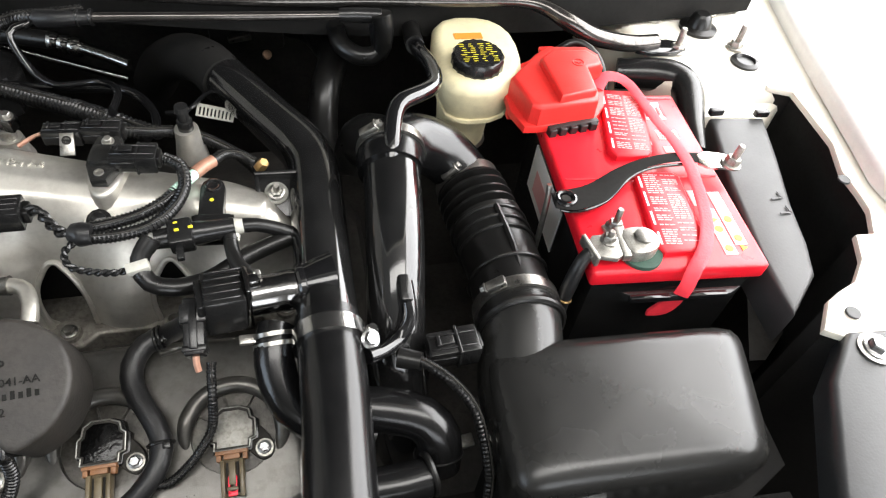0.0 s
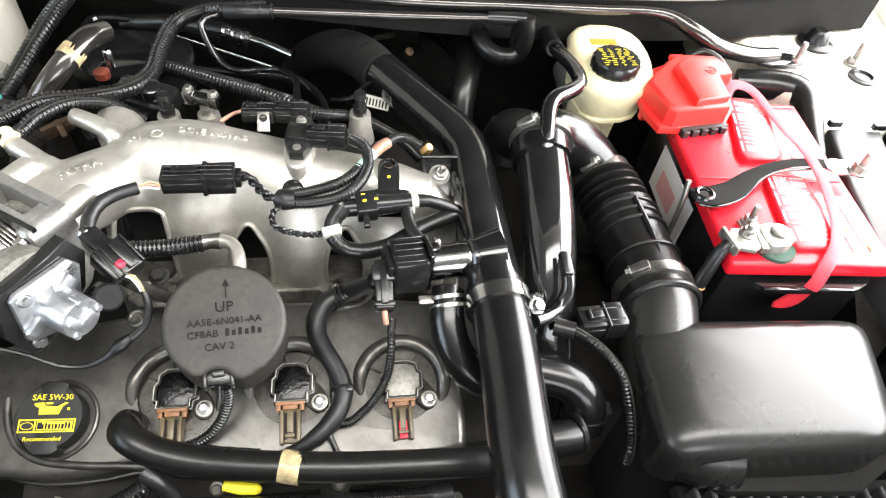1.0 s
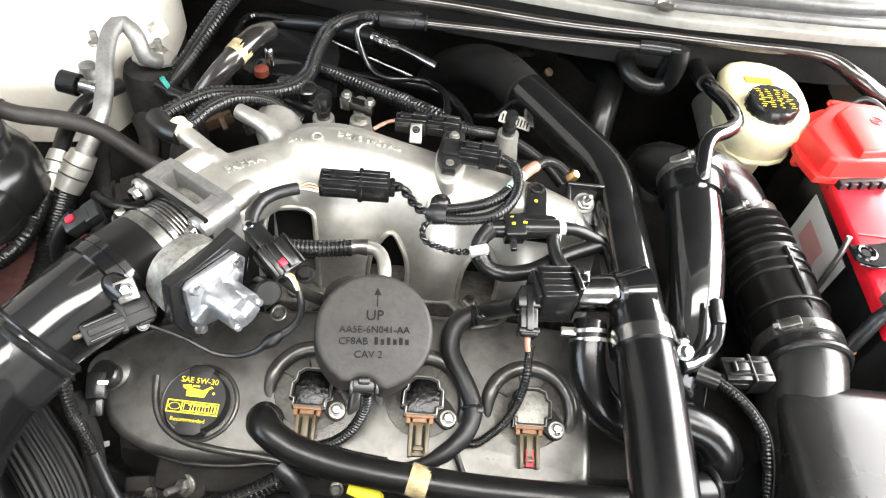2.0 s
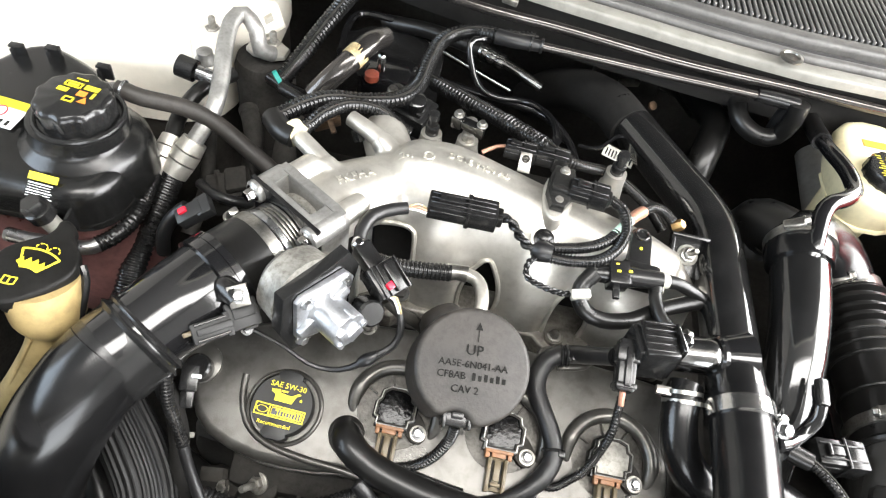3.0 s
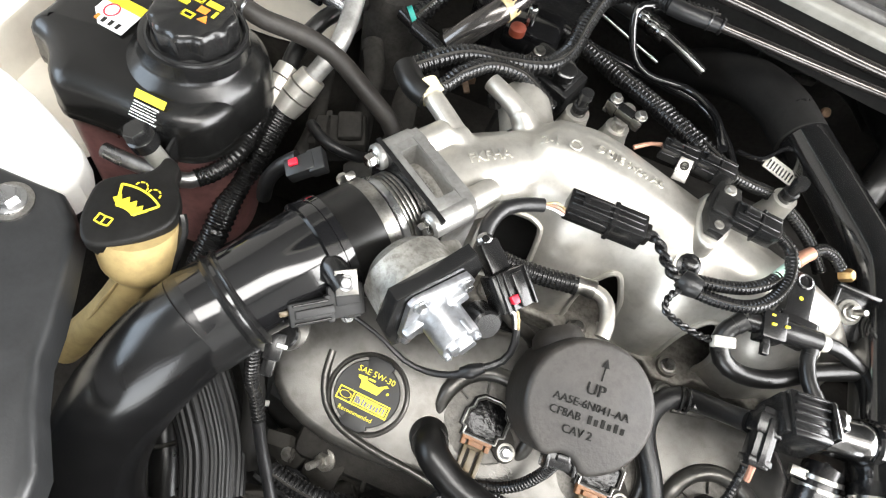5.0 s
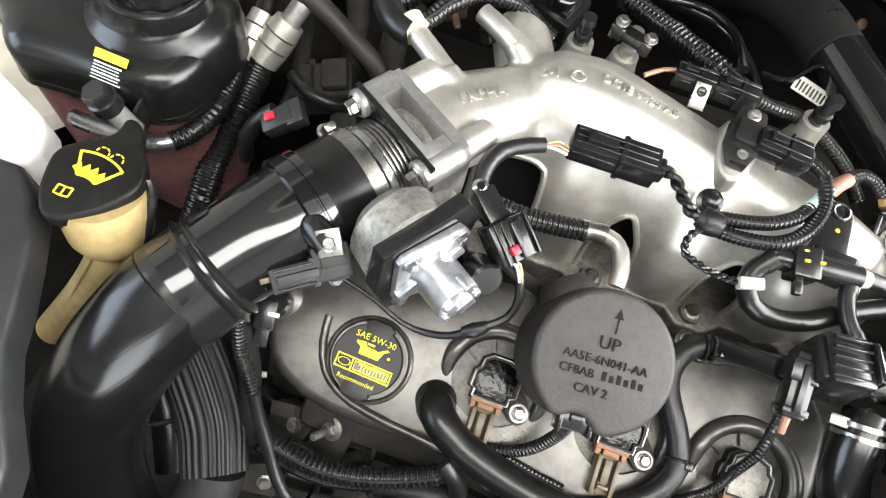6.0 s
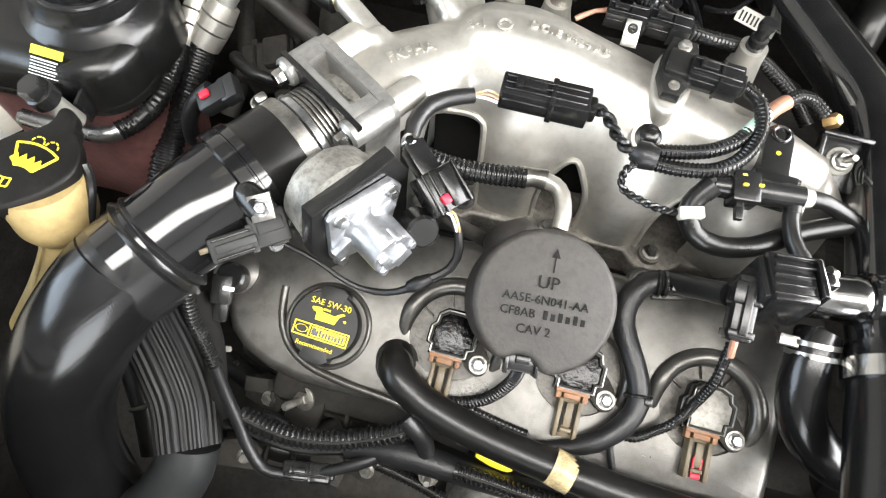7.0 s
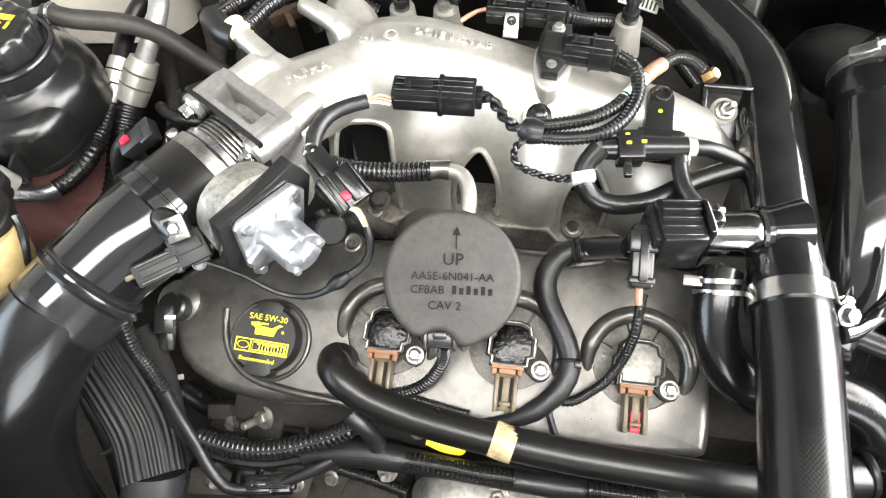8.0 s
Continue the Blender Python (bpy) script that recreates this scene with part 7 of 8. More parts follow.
pp_ = part("plug", join(box(0.032, 0.017, 0.013, sc_ @ Matrix.Translation((0, 0, -0.010)), 0.0015), box(0.028, 0.006, 0.004, sc_ @ Matrix.Translation((0.002, 0, 0.002)), 0.001), box(0.005, 0.020, 0.014, sc_ @ Matrix.Translation((0.013, 0, -0.011)), 0.001)), "capsatin", mp)
for s_ in (-0.0065, 0.0065):
    part("rib", box(0.026, 0.0016, 0.002, sc_ @ Matrix.Translation((0, s_, 0.0028)), 0.0004, 1), "plastic", pp_)
part("gold_pin", box(0.007, 0.004, 0.003, sc_ @ Matrix.Translation((-0.019, 0.002, -0.003)), 0.0008), "olive", pp_)
loom([(-0.448, 0.261, 0.895), (-0.458, 0.257, 0.892), (-0.462, 0.249, 0.886), (-0.463, 0.238, 0.870), (-0.460, 0.225, 0.845), (-0.454, 0.217, 0.830), (-0.446, 0.206, 0.810)], 0.0058, "corrugated black loom down from the pipe sensor", 0.0034)
loom([(-0.448, 0.208, 0.812), (-0.438, 0.192, 0.790), (-0.425, 0.175, 0.770), (-0.413, 0.159, 0.755), (-0.399, 0.148, 0.745), (-0.384, 0.148, 0.742), (-0.372, 0.152, 0.740)], 0.0050, "black taped loom at the cover's corner", material="tape", wob=0.1)
plug("wire_connector", (-0.364, 0.155, 0.740), (0.95, 0.15, 0.02), None, (0.040, 0.014, 0.012), "black inline connector below the cover", "plastic", 1)
loom([(-0.353, 0.157, 0.742), (-0.333, 0.166, 0.750), (-0.311, 0.179, 0.755)], 0.005, "black taped wire below the cover", material="tape", wob=0.2)

# -- cam sensor in the cover's corner
cs = thing("cam_sensor", (-0.462, 0.272, 0.809), "black cam sensor with a white mark in the cover's corner", "sensor", "manifold sensors")
cm_ = basis((-0.459, 0.278, 0.807), (0, -0.29, 0.96), (0.3, 0.95, 0.28))
part("body", join(lathe([(0.012, 0), (0.012, 0.014), (0.010, 0.016)], cm_, 20), box(0.024, 0.016, 0.014, basis((-0.464, 0.266, 0.809), (0.2, -0.35, 0.9), (0.2, -1, 0)), 0.002), box(0.030, 0.012, 0.010, basis((-0.464, 0.257, 0.800), (0.2, -0.35, 0.9), (0.2, -1, 0)), 0.002)), "plastic", cs)
part("white_mark", box(0.009, 0.0035, 0.002, basis((-0.455, 0.263, 0.823), (0.2, -0.35, 0.9), (1, 0.1, 0)), 0.0008), "label", cs)
part("pale_pin", box(0.011, 0.005, 0.003, basis((-0.456, 0.227, 0.775), (0.1, -0.4, 0.9), (1, 0.3, 0)), 0.001), "clear_nylon", cs)

# -- coolant hose across the front of the cover, tan strap
fh = thing("coolant_hose", (-0.168, 0.201, 0.788), "long black coolant hose with a tan tape strap", "hose")
fpts = [(-0.315, 0.254, 0.797), (-0.313, 0.242, 0.809), (-0.307, 0.233, 0.812), (-0.287, 0.222, 0.806), (-0.249, 0.212, 0.801), (-0.208, 0.205, 0.801), (-0.168, 0.200, 0.802), (-0.121, 0.196, 0.801), (-0.070, 0.194, 0.800), (-0.021, 0.193, 0.798), (0.019, 0.194, 0.794)]
part("hose", tube(fpts, [0.0135, 0.0135, 0.0135, 0.0132] + [0.0132] * 7, 20), "rubber", fh)
sm = (-0.172, 0.200, 0.802)
part("strap", tube([vec(sm, -0.0085, 0.002, 0.0005), sm, vec(sm, 0.0085, -0.002, -0.0005)], 0.0142, 20, wob=0.03), "kraft", fh, "wrinkled tan tape strap")
part("clamp", ring(0.0138, 0.0018, basis((-0.313, 0.242, 0.808), (0.1, 0.3, -0.9)), 24), "dark", fh)
# -- dipstick handle
ds = thing("dipstick", (-0.217, 0.198, 0.764), "yellow dipstick loop under the coolant hose", "dipstick")
part("handle", tube([(-0.234, 0.202, 0.769), (-0.220, 0.200, 0.765), (-0.206, 0.199, 0.762), (-0.203, 0.200, 0.756)], [0.004, 0.0055, 0.005, 0.003], 12, squash=0.5, up=(0, -0.3, 1)), "yellow", ds)

# -- taped loom over the cover, branches
loom([(-0.093, 0.334, 0.885), (-0.106, 0.345, 0.862), (-0.122, 0.356, 0.838), (-0.139, 0.350, 0.835), (-0.149, 0.334, 0.830), (-0.148, 0.316, 0.824), (-0.138, 0.297, 0.820), (-0.129, 0.280, 0.815), (-0.125, 0.263, 0.811), (-0.132, 0.245, 0.805), (-0.150, 0.228, 0.798), (-0.169, 0.220, 0.791), (-0.191, 0.216, 0.786)], [0.008, 0.0085, 0.009, 0.0095, 0.0095, 0.0092, 0.009, 0.009, 0.009, 0.009, 0.008, 0.006, 0.004], "thick black taped loom lying over the valve cover", material="tape", wob=0.07, segs=14)
for q, ax_ in (((-0.129, 0.353, 0.837), (0.9, 0.1, 0.1)), ((-0.125, 0.352, 0.841), (0.9, 0.1, 0.1)), ((-0.126, 0.268, 0.811), (0.1, -1, -0.3))):
    ct = thing("cable_tie", q, "black cable tie round the taped loom", "cable tie", "cable ties")
    part("strap", ring(0.0098, 0.0016, basis(q, ax_), 18), "plastic", ct)
    part("lock", box(0.006, 0.006, 0.006, basis(vec(q, 0.006, -0.004, 0.004), (0, -0.3, 1)), 0.001), "plastic", ct)
loom([(-0.079, 0.308, 0.862), (-0.080, 0.299, 0.856), (-0.081, 0.284, 0.842), (-0.085, 0.272, 0.819), (-0.096, 0.256, 0.811), (-0.108, 0.247, 0.803), (-0.122, 0.239, 0.799), (-0.138, 0.239, 0.801)], 0.0042, "thin corrugated loom down from the valve plug", 0.003)
loom([(-0.140, 0.238, 0.803), (-0.138, 0.226, 0.797), (-0.132, 0.214, 0.789)], 0.0028, "black cable tie tail on the loom", material="tape", name="cable_tie", category="cable tie", segs=8)
loom([(-0.222, 0.254, 0.856), (-0.224, 0.248, 0.833), (-0.234, 0.239, 0.812), (-0.248, 0.233, 0.799), (-0.267, 0.229, 0.792)], 0.0052, "short corrugated loom from the round cap's plug", 0.0032)
for i, c in enumerate(("label", "kraft", "olive")):
    loom([vec((-0.223, 0.256, 0.861), 0.002 * (i - 1), 0, 0), vec((-0.222, 0.253, 0.854), 0.002 * (i - 1), 0, 0)], 0.0012, "thin coloured wire at the round cap's plug", material=c, name="wire", segs=6, group="loose wires")
loom([(-0.249, 0.229, 0.789), (-0.225, 0.225, 0.788), (-0.201, 0.222, 0.787)], 0.0040, "corrugated loom beside the coolant hose", 0.0032)

# -- looms below the cover
loom([(-0.426, 0.181, 0.765), (-0.401, 0.177, 0.765), (-0.375, 0.176, 0.768), (-0.346, 0.181, 0.772), (-0.318, 0.190, 0.778), (-0.297, 0.199, 0.785), (-0.286, 0.206, 0.790)], 0.0085, "corrugated loom below the valve cover", 0.0045)
loom([(-0.294, 0.207, 0.800), (-0.285, 0.201, 0.795), (-0.277, 0.197, 0.780), (-0.272, 0.189, 0.760)], 0.007, "black taped loom knot below the cover", material="tape", wob=0.25)
loom([(-0.338, 0.182, 0.745), (-0.298, 0.187, 0.755), (-0.258, 0.186, 0.760), (-0.220, 0.184, 0.760), (-0.183, 0.182, 0.760), (-0.146, 0.181, 0.757), (-0.100, 0.182, 0.750), (-0.028, 0.185, 0.745)], [0.009, 0.0125, 0.0115, 0.0095, 0.009, 0.0095, 0.0095, 0.0095], "thick black taped loom along the engine's front", material="tape", wob=0.06, segs=14)
loom([(-0.248, 0.184, 0.768), (-0.220, 0.183, 0.769), (-0.188, 0.181, 0.768), (-0.161, 0.181, 0.766)], 0.007, "split corrugated loom along the engine's front", 0.004)
loom([(-0.102, 0.181, 0.760), (-0.080, 0.181, 0.759), (-0.049, 0.181, 0.757)], 0.0078, "corrugated loom at the engine's front", 0.004)
sn_ = Vector((-0.3915, 0.2155, 0.7167))
st_ = thing("exhaust_stud", sn_, "worn steel stud with nut on a dark bracket", "stud", "exhaust studs")
part("nut", hexhead(0.0075, 0.009, basis(sn_, (-0.35, -0.55, 0.75)), 1.45, 0.018), "pewter", st_)
part("bracket", prism([(-0.016, -0.03), (0.016, -0.03), (0.020, 0.0), (0.010, 0.016), (-0.012, 0.016), (-0.018, 0.0)], -0.004, 0.0, basis(sn_, (-0.2, -0.4, 0.85), (1, 0, 0)), 0.001), "beltgrey", st_)
for dx, dz, sx in ((0.032, -0.004, 0.018), (-0.045, -0.012, 0.03), (0.075, -0.02, 0.034), (-0.016, -0.045, 0.04)):
    cl = thing("engine_bracket", sn_ + Vector((dx, 0.004, dz)), "grimy dark bracket under the valve cover", "bracket", "engine brackets")
    part("plate", box(sx, 0.014, 0.004, basis(sn_ + Vector((dx, 0.004, dz)), (0.1, -0.5, 0.85), (1, 0.1, 0)), 0.001), "beltgrey", cl)
    part("flank", box(0.004, 0.014, 0.022, basis(sn_ + Vector((dx + sx * 0.4, 0.004, dz - 0.016)), (0.1, -0.5, 0.85), (1, 0.1, 0)), 0.001), "beltgrey", cl)
ex = thing("exhaust_manifold", (-0.162, 0.177, 0.700), "dull metal exhaust shield at the engine's front", "heat shield")
part("shield", tube([(-0.240, 0.172, 0.695), (-0.216, 0.168, 0.710), (-0.181, 0.168, 0.715), (-0.112, 0.169, 0.700), (-0.014, 0.174, 0.690)], [0.012, 0.030, 0.034, 0.034, 0.03], 24), "stain", ex)
for q in ((-0.267, 0.179, 0.735), (-0.172, 0.170, 0.745)):
    bolt("bolt", q, (0, -0.5, 0.85), 0.0065, 0.008, ex, "pewter", 0.008)
part("collector", tube([(-0.344, 0.170, 0.660), (-0.299, 0.173, 0.670), (-0.254, 0.171, 0.680)], [0.022, 0.026, 0.022], 16), "beltgrey", ex, "dark sooty collector pipe")

# -- grimy pipes, brackets and bolts in the gap below the cover
def gap_pipe(a, b, c, r, label, material):
    t = thing("engine_pipe", a, label, "pipe", "pipes below the cover")
    part("pipe", tube([a, b, c], r, 14, wob=0.04), material, t)
    part("collar", ring(r * 1.08, 0.0022, basis(b, Vector(c) - Vector(a)), 18), "beltgrey", t)


def gap_bracket(at, tilt, w, label):
    t = thing("engine_bracket", at, label, "bracket", "engine brackets")
    m = basis(at, (tilt, -0.55, 0.8), (1, 0.3 * tilt, 0))
    part("plate", prism([(-w, -0.012), (w * 0.7, -0.016), (w, 0.004), (w * 0.4, 0.016), (-w * 0.8, 0.012)], 0, 0.004, m, 0.001), "beltgrey", t)
    part("flank", box(w * 1.4, 0.003, 0.018, m @ Matrix.Translation((0, 0.010, -0.014)), 0.0008), "beltgrey", t)
    bolt("bolt", m @ Vector((w * 0.2, -0.002, 0.004)), m.to_3x3() @ Vector((0, 0, 1)), 0.0052, 0.006, t, "pewter")


gap_pipe((-0.492, 0.241, 0.680), (-0.449, 0.222, 0.675), (-0.421, 0.212, 0.650), 0.011, "grimy black pipe below the valve cover", "rubber")
gap_pipe((-0.394, 0.188, 0.660), (-0.358, 0.211, 0.680), (-0.331, 0.238, 0.690), 0.009, "thin sooty pipe below the valve cover", "beltgrey")
gap_pipe((-0.471, 0.180, 0.660), (-0.423, 0.175, 0.650), (-0.372, 0.180, 0.650), 0.013, "black rubber hose deep below the looms", "rubber")
gap_pipe((-0.341, 0.163, 0.670), (-0.310, 0.180, 0.680), (-0.271, 0.183, 0.690), 0.010, "sooty pipe deep below the looms", "beltgrey")
gap_pipe((-0.571, 0.220, 0.700), (-0.538, 0.179, 0.680), (-0.519, 0.142, 0.660), 0.016, "dark hose between the radiator hose and the elbow", "rubber")
gap_bracket(Vector((-0.429, 0.214, 0.700)), -0.3, 0.022, "grimy dark bracket with a bolt under the cover")
gap_bracket(Vector((-0.366, 0.222, 0.705)), 0.2, 0.018, "grimy dark bracket with a bolt under the cover")
gap_bracket(Vector((-0.437, 0.160, 0.690)), 0.3, 0.020, "grimy dark bracket with a bolt under the looms")
gap_bracket(Vector((-0.324, 0.177, 0.700)), -0.2, 0.020, "grimy dark bracket with a bolt under the looms")
gap_bracket(Vector((-0.356, 0.167, 0.700)), 0.1, 0.018, "grimy dark bracket with a bolt under the looms")
gap_bracket(Vector((-0.251, 0.222, 0.720)), 0.0, 0.016, "sooty bracket with a stud under the dipstick")
gap_bracket(Vector((-0.136, 0.217, 0.720)), 0.0, 0.016, "sooty bracket with a stud under the dipstick")
loom([(-0.440, 0.178, 0.735), (-0.410, 0.172, 0.735), (-0.374, 0.172, 0.735), (-0.339, 0.180, 0.740)], 0.0045, "thin black wire below the loom", material="plastic", segs=8)
loom([(-0.420, 0.192, 0.730), (-0.399, 0.191, 0.720), (-0.386, 0.171, 0.710), (-0.389, 0.152, 0.700)], 0.0038, "thin black wire below the loom", material="plastic", segs=8)
loom([(-0.312, 0.178, 0.720), (-0.281, 0.173, 0.720), (-0.250, 0.166, 0.720)], 0.0055, "corrugated loom deep in the gap", 0.0036)


# ---- hoses and pipes at the left ----
rh = thing("ribbed_radiator_hose", (-0.45, 0.18, 0.70), "ribbed grey-black radiator hose with a plain grey end", "hose")
part("ribbed_hose", tube([(-0.542, 0.254, 0.800), (-0.521, 0.230, 0.785), (-0.498, 0.206, 0.770), (-0.479, 0.181, 0.755), (-0.462, 0.147, 0.745)], [0.026, 0.0275, 0.028, 0.0275, 0.0265], 104, flutes=1), "ribrubber", rh)
part("plain_end", tube([(-0.464, 0.151, 0.745), (-0.464, 0.132, 0.735), (-0.475, 0.107, 0.720), (-0.497, 0.084, 0.700)], [0.025, 0.025, 0.025, 0.025], 24), "grey", rh, "plain grey hose end")
hose([(-0.484, 0.256, 0.810), (-0.464, 0.229, 0.790), (-0.454, 0.196, 0.760), (-0.449, 0.182, 0.740)], 0.009, "black hose behind the pipe sensor", material="hose_shade")

# aluminium refrigerant pipe and its crimped hoses
al = thing("refrigerant_pipe", (-0.542, 0.612, 0.900), "bent bare aluminium pipe with a crimped hose end", "pipe")
part("pipe", tube([(-0.505, 0.643, 0.893), (-0.515, 0.632, 0.905), (-0.519, 0.637, 0.925), (-0.536, 0.649, 0.935), (-0.544, 0.632, 0.935), (-0.541, 0.598, 0.925), (-0.533, 0.560, 0.910), (-0.531, 0.526, 0.895), (-0.542, 0.500, 0.875), (-0.552, 0.485, 0.860)], 0.0092, 18), "alupipe", al)
part("foot", prism([(-0.024, -0.014), (0.024, -0.018), (0.026, 0.014), (-0.022, 0.016)], 0, 0.006, Matrix.Translation((-0.515, 0.654, 0.887)), 0.002, rounded=1), "cast", al)
c0, c1 = Vector((-0.543, 0.499, 0.873)), Vector((-0.560, 0.471, 0.845))
part("crimp", join(tube([c0, c0 + (c1 - c0) * 0.3], [0.0135, 0.015], 20), tube([c0 + (c1 - c0) * 0.34, c0 + (c1 - c0) * 0.6], [0.0155, 0.0155], 20), tube([c0 + (c1 - c0) * 0.64, c1], [0.0155, 0.0145], 20)), "cast", al, "ringed silver crimp")
part("hose", tube([c1, (-0.567, 0.433, 0.820), (-0.578, 0.397, 0.790), (-0.580, 0.361, 0.765), (-0.586, 0.322, 0.730)], [0.0135, 0.0135, 0.0135, 0.0135, 0.0135], 18, ribs=0.006, deep=0.1), "loom", al, "ribbed black hose sleeve")
a2 = thing("small_refrigerant_pipe", (-0.572, 0.488, 0.860), "thin hose with a ringed silver crimp", "pipe")
c2_, c3_ = Vector((-0.570, 0.502, 0.868)), Vector((-0.576, 0.463, 0.850))
part("crimp", join(tube([c2_, c2_ + (c3_ - c2_) * 0.28], [0.011, 0.0115], 18), tube([c2_ + (c3_ - c2_) * 0.32, c2_ + (c3_ - c2_) * 0.58], 0.0118, 18), tube([c2_ + (c3_ - c2_) * 0.62, c3_], [0.0115, 0.0095], 18)), "cast", a2)
part("upper_hose", tube([c2_, (-0.571, 0.520, 0.875), (-0.565, 0.543, 0.885), (-0.556, 0.566, 0.890), (-0.541, 0.608, 0.880)], 0.0085, 14), "rubber", a2)
part("sleeve", tube([c3_, (-0.569, 0.405, 0.849), (-0.578, 0.378, 0.846), (-0.589, 0.364, 0.845)], 0.0085, 14, ribs=0.0042, deep=0.1), "loom", a2)
part("silver_end", tube([(-0.584, 0.370, 0.8455), (-0.589, 0.364, 0.845), (-0.600, 0.357, 0.845), (-0.647, 0.354, 0.845), (-0.672, 0.355, 0.845)], 0.0072, 14), "zinc", a2, "bare silver pipe end")
pt = thing("service_port", (-0.567, 0.578, 0.900), "silver service port with a black cap", "service port")
part("port", tube([(-0.567, 0.576, 0.900), (-0.547, 0.576, 0.895), (-0.542, 0.579, 0.890)], 0.0085, 16), "zinc", pt)
part("cap", tube([(-0.588, 0.578, 0.903), (-0.569, 0.576, 0.900)], 0.0125, 18), "plastic", pt)
hose([(-0.614, 0.498, 0.9245), (-0.603, 0.4975, 0.923), (-0.590, 0.499, 0.918), (-0.554, 0.511, 0.905), (-0.524, 0.514, 0.890), (-0.488, 0.505, 0.870), (-0.464, 0.499, 0.855), (-0.450, 0.492, 0.838)], [0.0078, 0.0088, 0.0088, 0.0090, 0.0090, 0.0090, 0.0092, 0.0092], "grey-black overflow hose from the coolant tank", material="capgrey", segs=20)
single("hose_clip", ring(0.0092, 0.0016, basis((-0.607, 0.4977, 0.9238), (1, -0.02, -0.12)), 24), "zinc", "silver spring clip on the overflow hose", "clip")

# corrugated looms by the left tower and over the manifold's back
loom([(-0.435, 0.742, 0.930), (-0.445, 0.706, 0.925), (-0.460, 0.667, 0.910), (-0.473, 0.636, 0.895), (-0.487, 0.613, 0.880)], 0.0105, "corrugated loom beside the strut tower", 0.005)
single("loom_clip", join(tube([(-0.487, 0.616, 0.883), (-0.491, 0.613, 0.881)], 0.0108, 16)), "teal", "teal end clip on the loom", "clip")
loom([(-0.501, 0.619, 0.878), (-0.478, 0.607, 0.878), (-0.461, 0.610, 0.870)], 0.008, "black plastic elbow under the teal clip", material="plastic", name="pipe_elbow", category="pipe")
loom([(-0.451, 0.507, 0.925), (-0.435, 0.524, 0.928), (-0.412, 0.548, 0.925), (-0.379, 0.568, 0.915), (-0.345, 0.589, 0.910), (-0.328, 0.626, 0.905), (-0.323, 0.670, 0.910), (-0.312, 0.713, 0.915), (-0.281, 0.730, 0.922), (-0.243, 0.721, 0.930), (-0.205, 0.716, 0.936)], 0.0098, "thick corrugated loom over the manifold's back", 0.0048)
loom([(-0.436, 0.490, 0.925), (-0.421, 0.496, 0.928), (-0.409, 0.518, 0.930), (-0.390, 0.545, 0.925), (-0.361, 0.559, 0.915), (-0.340, 0.556, 0.905), (-0.325, 0.555, 0.895)], 0.0078, "corrugated loom arched over the manifold neck", 0.0045)
hose([(-0.457, 0.504, 0.925), (-0.443, 0.487, 0.926), (-0.428, 0.481, 0.926)], 0.0115, "black rubber elbow on the manifold nipple")
loom([(-0.259, 0.721, 0.925), (-0.280, 0.706, 0.920), (-0.266, 0.685, 0.890), (-0.242, 0.669, 0.880), (-0.197, 0.664, 0.885), (-0.171, 0.625, 0.900), (-0.165, 0.566, 0.918)], 0.004, "thin black tube down to the manifold", material="gloss")
loom([(-0.358, 0.703, 0.870), (-0.318, 0.693, 0.865), (-0.270, 0.663, 0.870), (-0.225, 0.635, 0.875), (-0.176, 0.596, 0.885), (-0.140, 0.578, 0.880)], 0.0105, "dark corrugated loom behind the plenum", 0.005, wob=0.1)
# crimped pipe at the firewall
fp = thing("firewall_pipe", (-0.246, 0.764, 0.858), "silver crimped pipe before the firewall", "pipe")
k0, k1 = Vector((-0.266, 0.771, 0.871)), Vector((-0.230, 0.758, 0.867))
for i in range(3):
    part("crimp", tube([k0.lerp(k1, i / 3), k0.lerp(k1, i / 3 + 0.14), k0.lerp(k1, i / 3 + 0.28)], [0.0112, 0.0122, 0.0112], 20), "chrome", fp)
part("pipe", tube([k0, k1, (-0.206, 0.747, 0.864), (-0.178, 0.732, 0.860)], 0.0072, 16), "chrome", fp)
part("hose", tube([(-0.405, 0.822, 0.850), (-0.334, 0.794, 0.868), k0], 0.0105, 16), "rubber", fp)
part("thin_pipe", tube([(-0.410, 0.846, 0.840), (-0.308, 0.846, 0.800), (-0.211, 0.834, 0.770)], 0.0055, 10), "chrome", fp)
# steel pipe with tan tape
tp_ = thing("taped_pipe", (-0.402, 0.621, 0.930), "steel pipe with a tan tape band", "pipe")
part("pipe", tube([(-0.378, 0.670, 0.930), (-0.389, 0.641, 0.938), (-0.403, 0.612, 0.932), (-0.422, 0.595, 0.915), (-0.439, 0.584, 0.895)], [0.0115, 0.0125, 0.0125, 0.012, 0.012], 18), "barmetal", tp_)
part("tape_band", tube([(-0.3975, 0.6235, 0.9353), (-0.4005, 0.617, 0.9337), (-0.4035, 0.6115, 0.932)], 0.0132, 20, wob=0.03), "kraft", tp_)
rs = thing("red_valve", (-0.386, 0.638, 0.900), "small rusty red fitting with a silver stem", "valve")
part("fitting", join(lathe([(0.0085, 0), (0.0085, 0.008), (0.005, 0.010)], Matrix.Translation((-0.385, 0.640, 0.890)), 16)), "redrust", rs)
part("stem", lathe([(0.005, 0), (0.005, 0.02), (0.0035, 0.022)], Matrix.Translation((-0.377, 0.654, 0.895)), 12), "chrome", rs)
part("bowl", box(0.06, 0.05, 0.03, Matrix.Translation((-0.371, 0.676, 0.855)), 0.006), "gloss", rs)
bx = thing("vacuum_box", (-0.418, 0.771, 0.860), "flat black plastic box behind the manifold", "box")
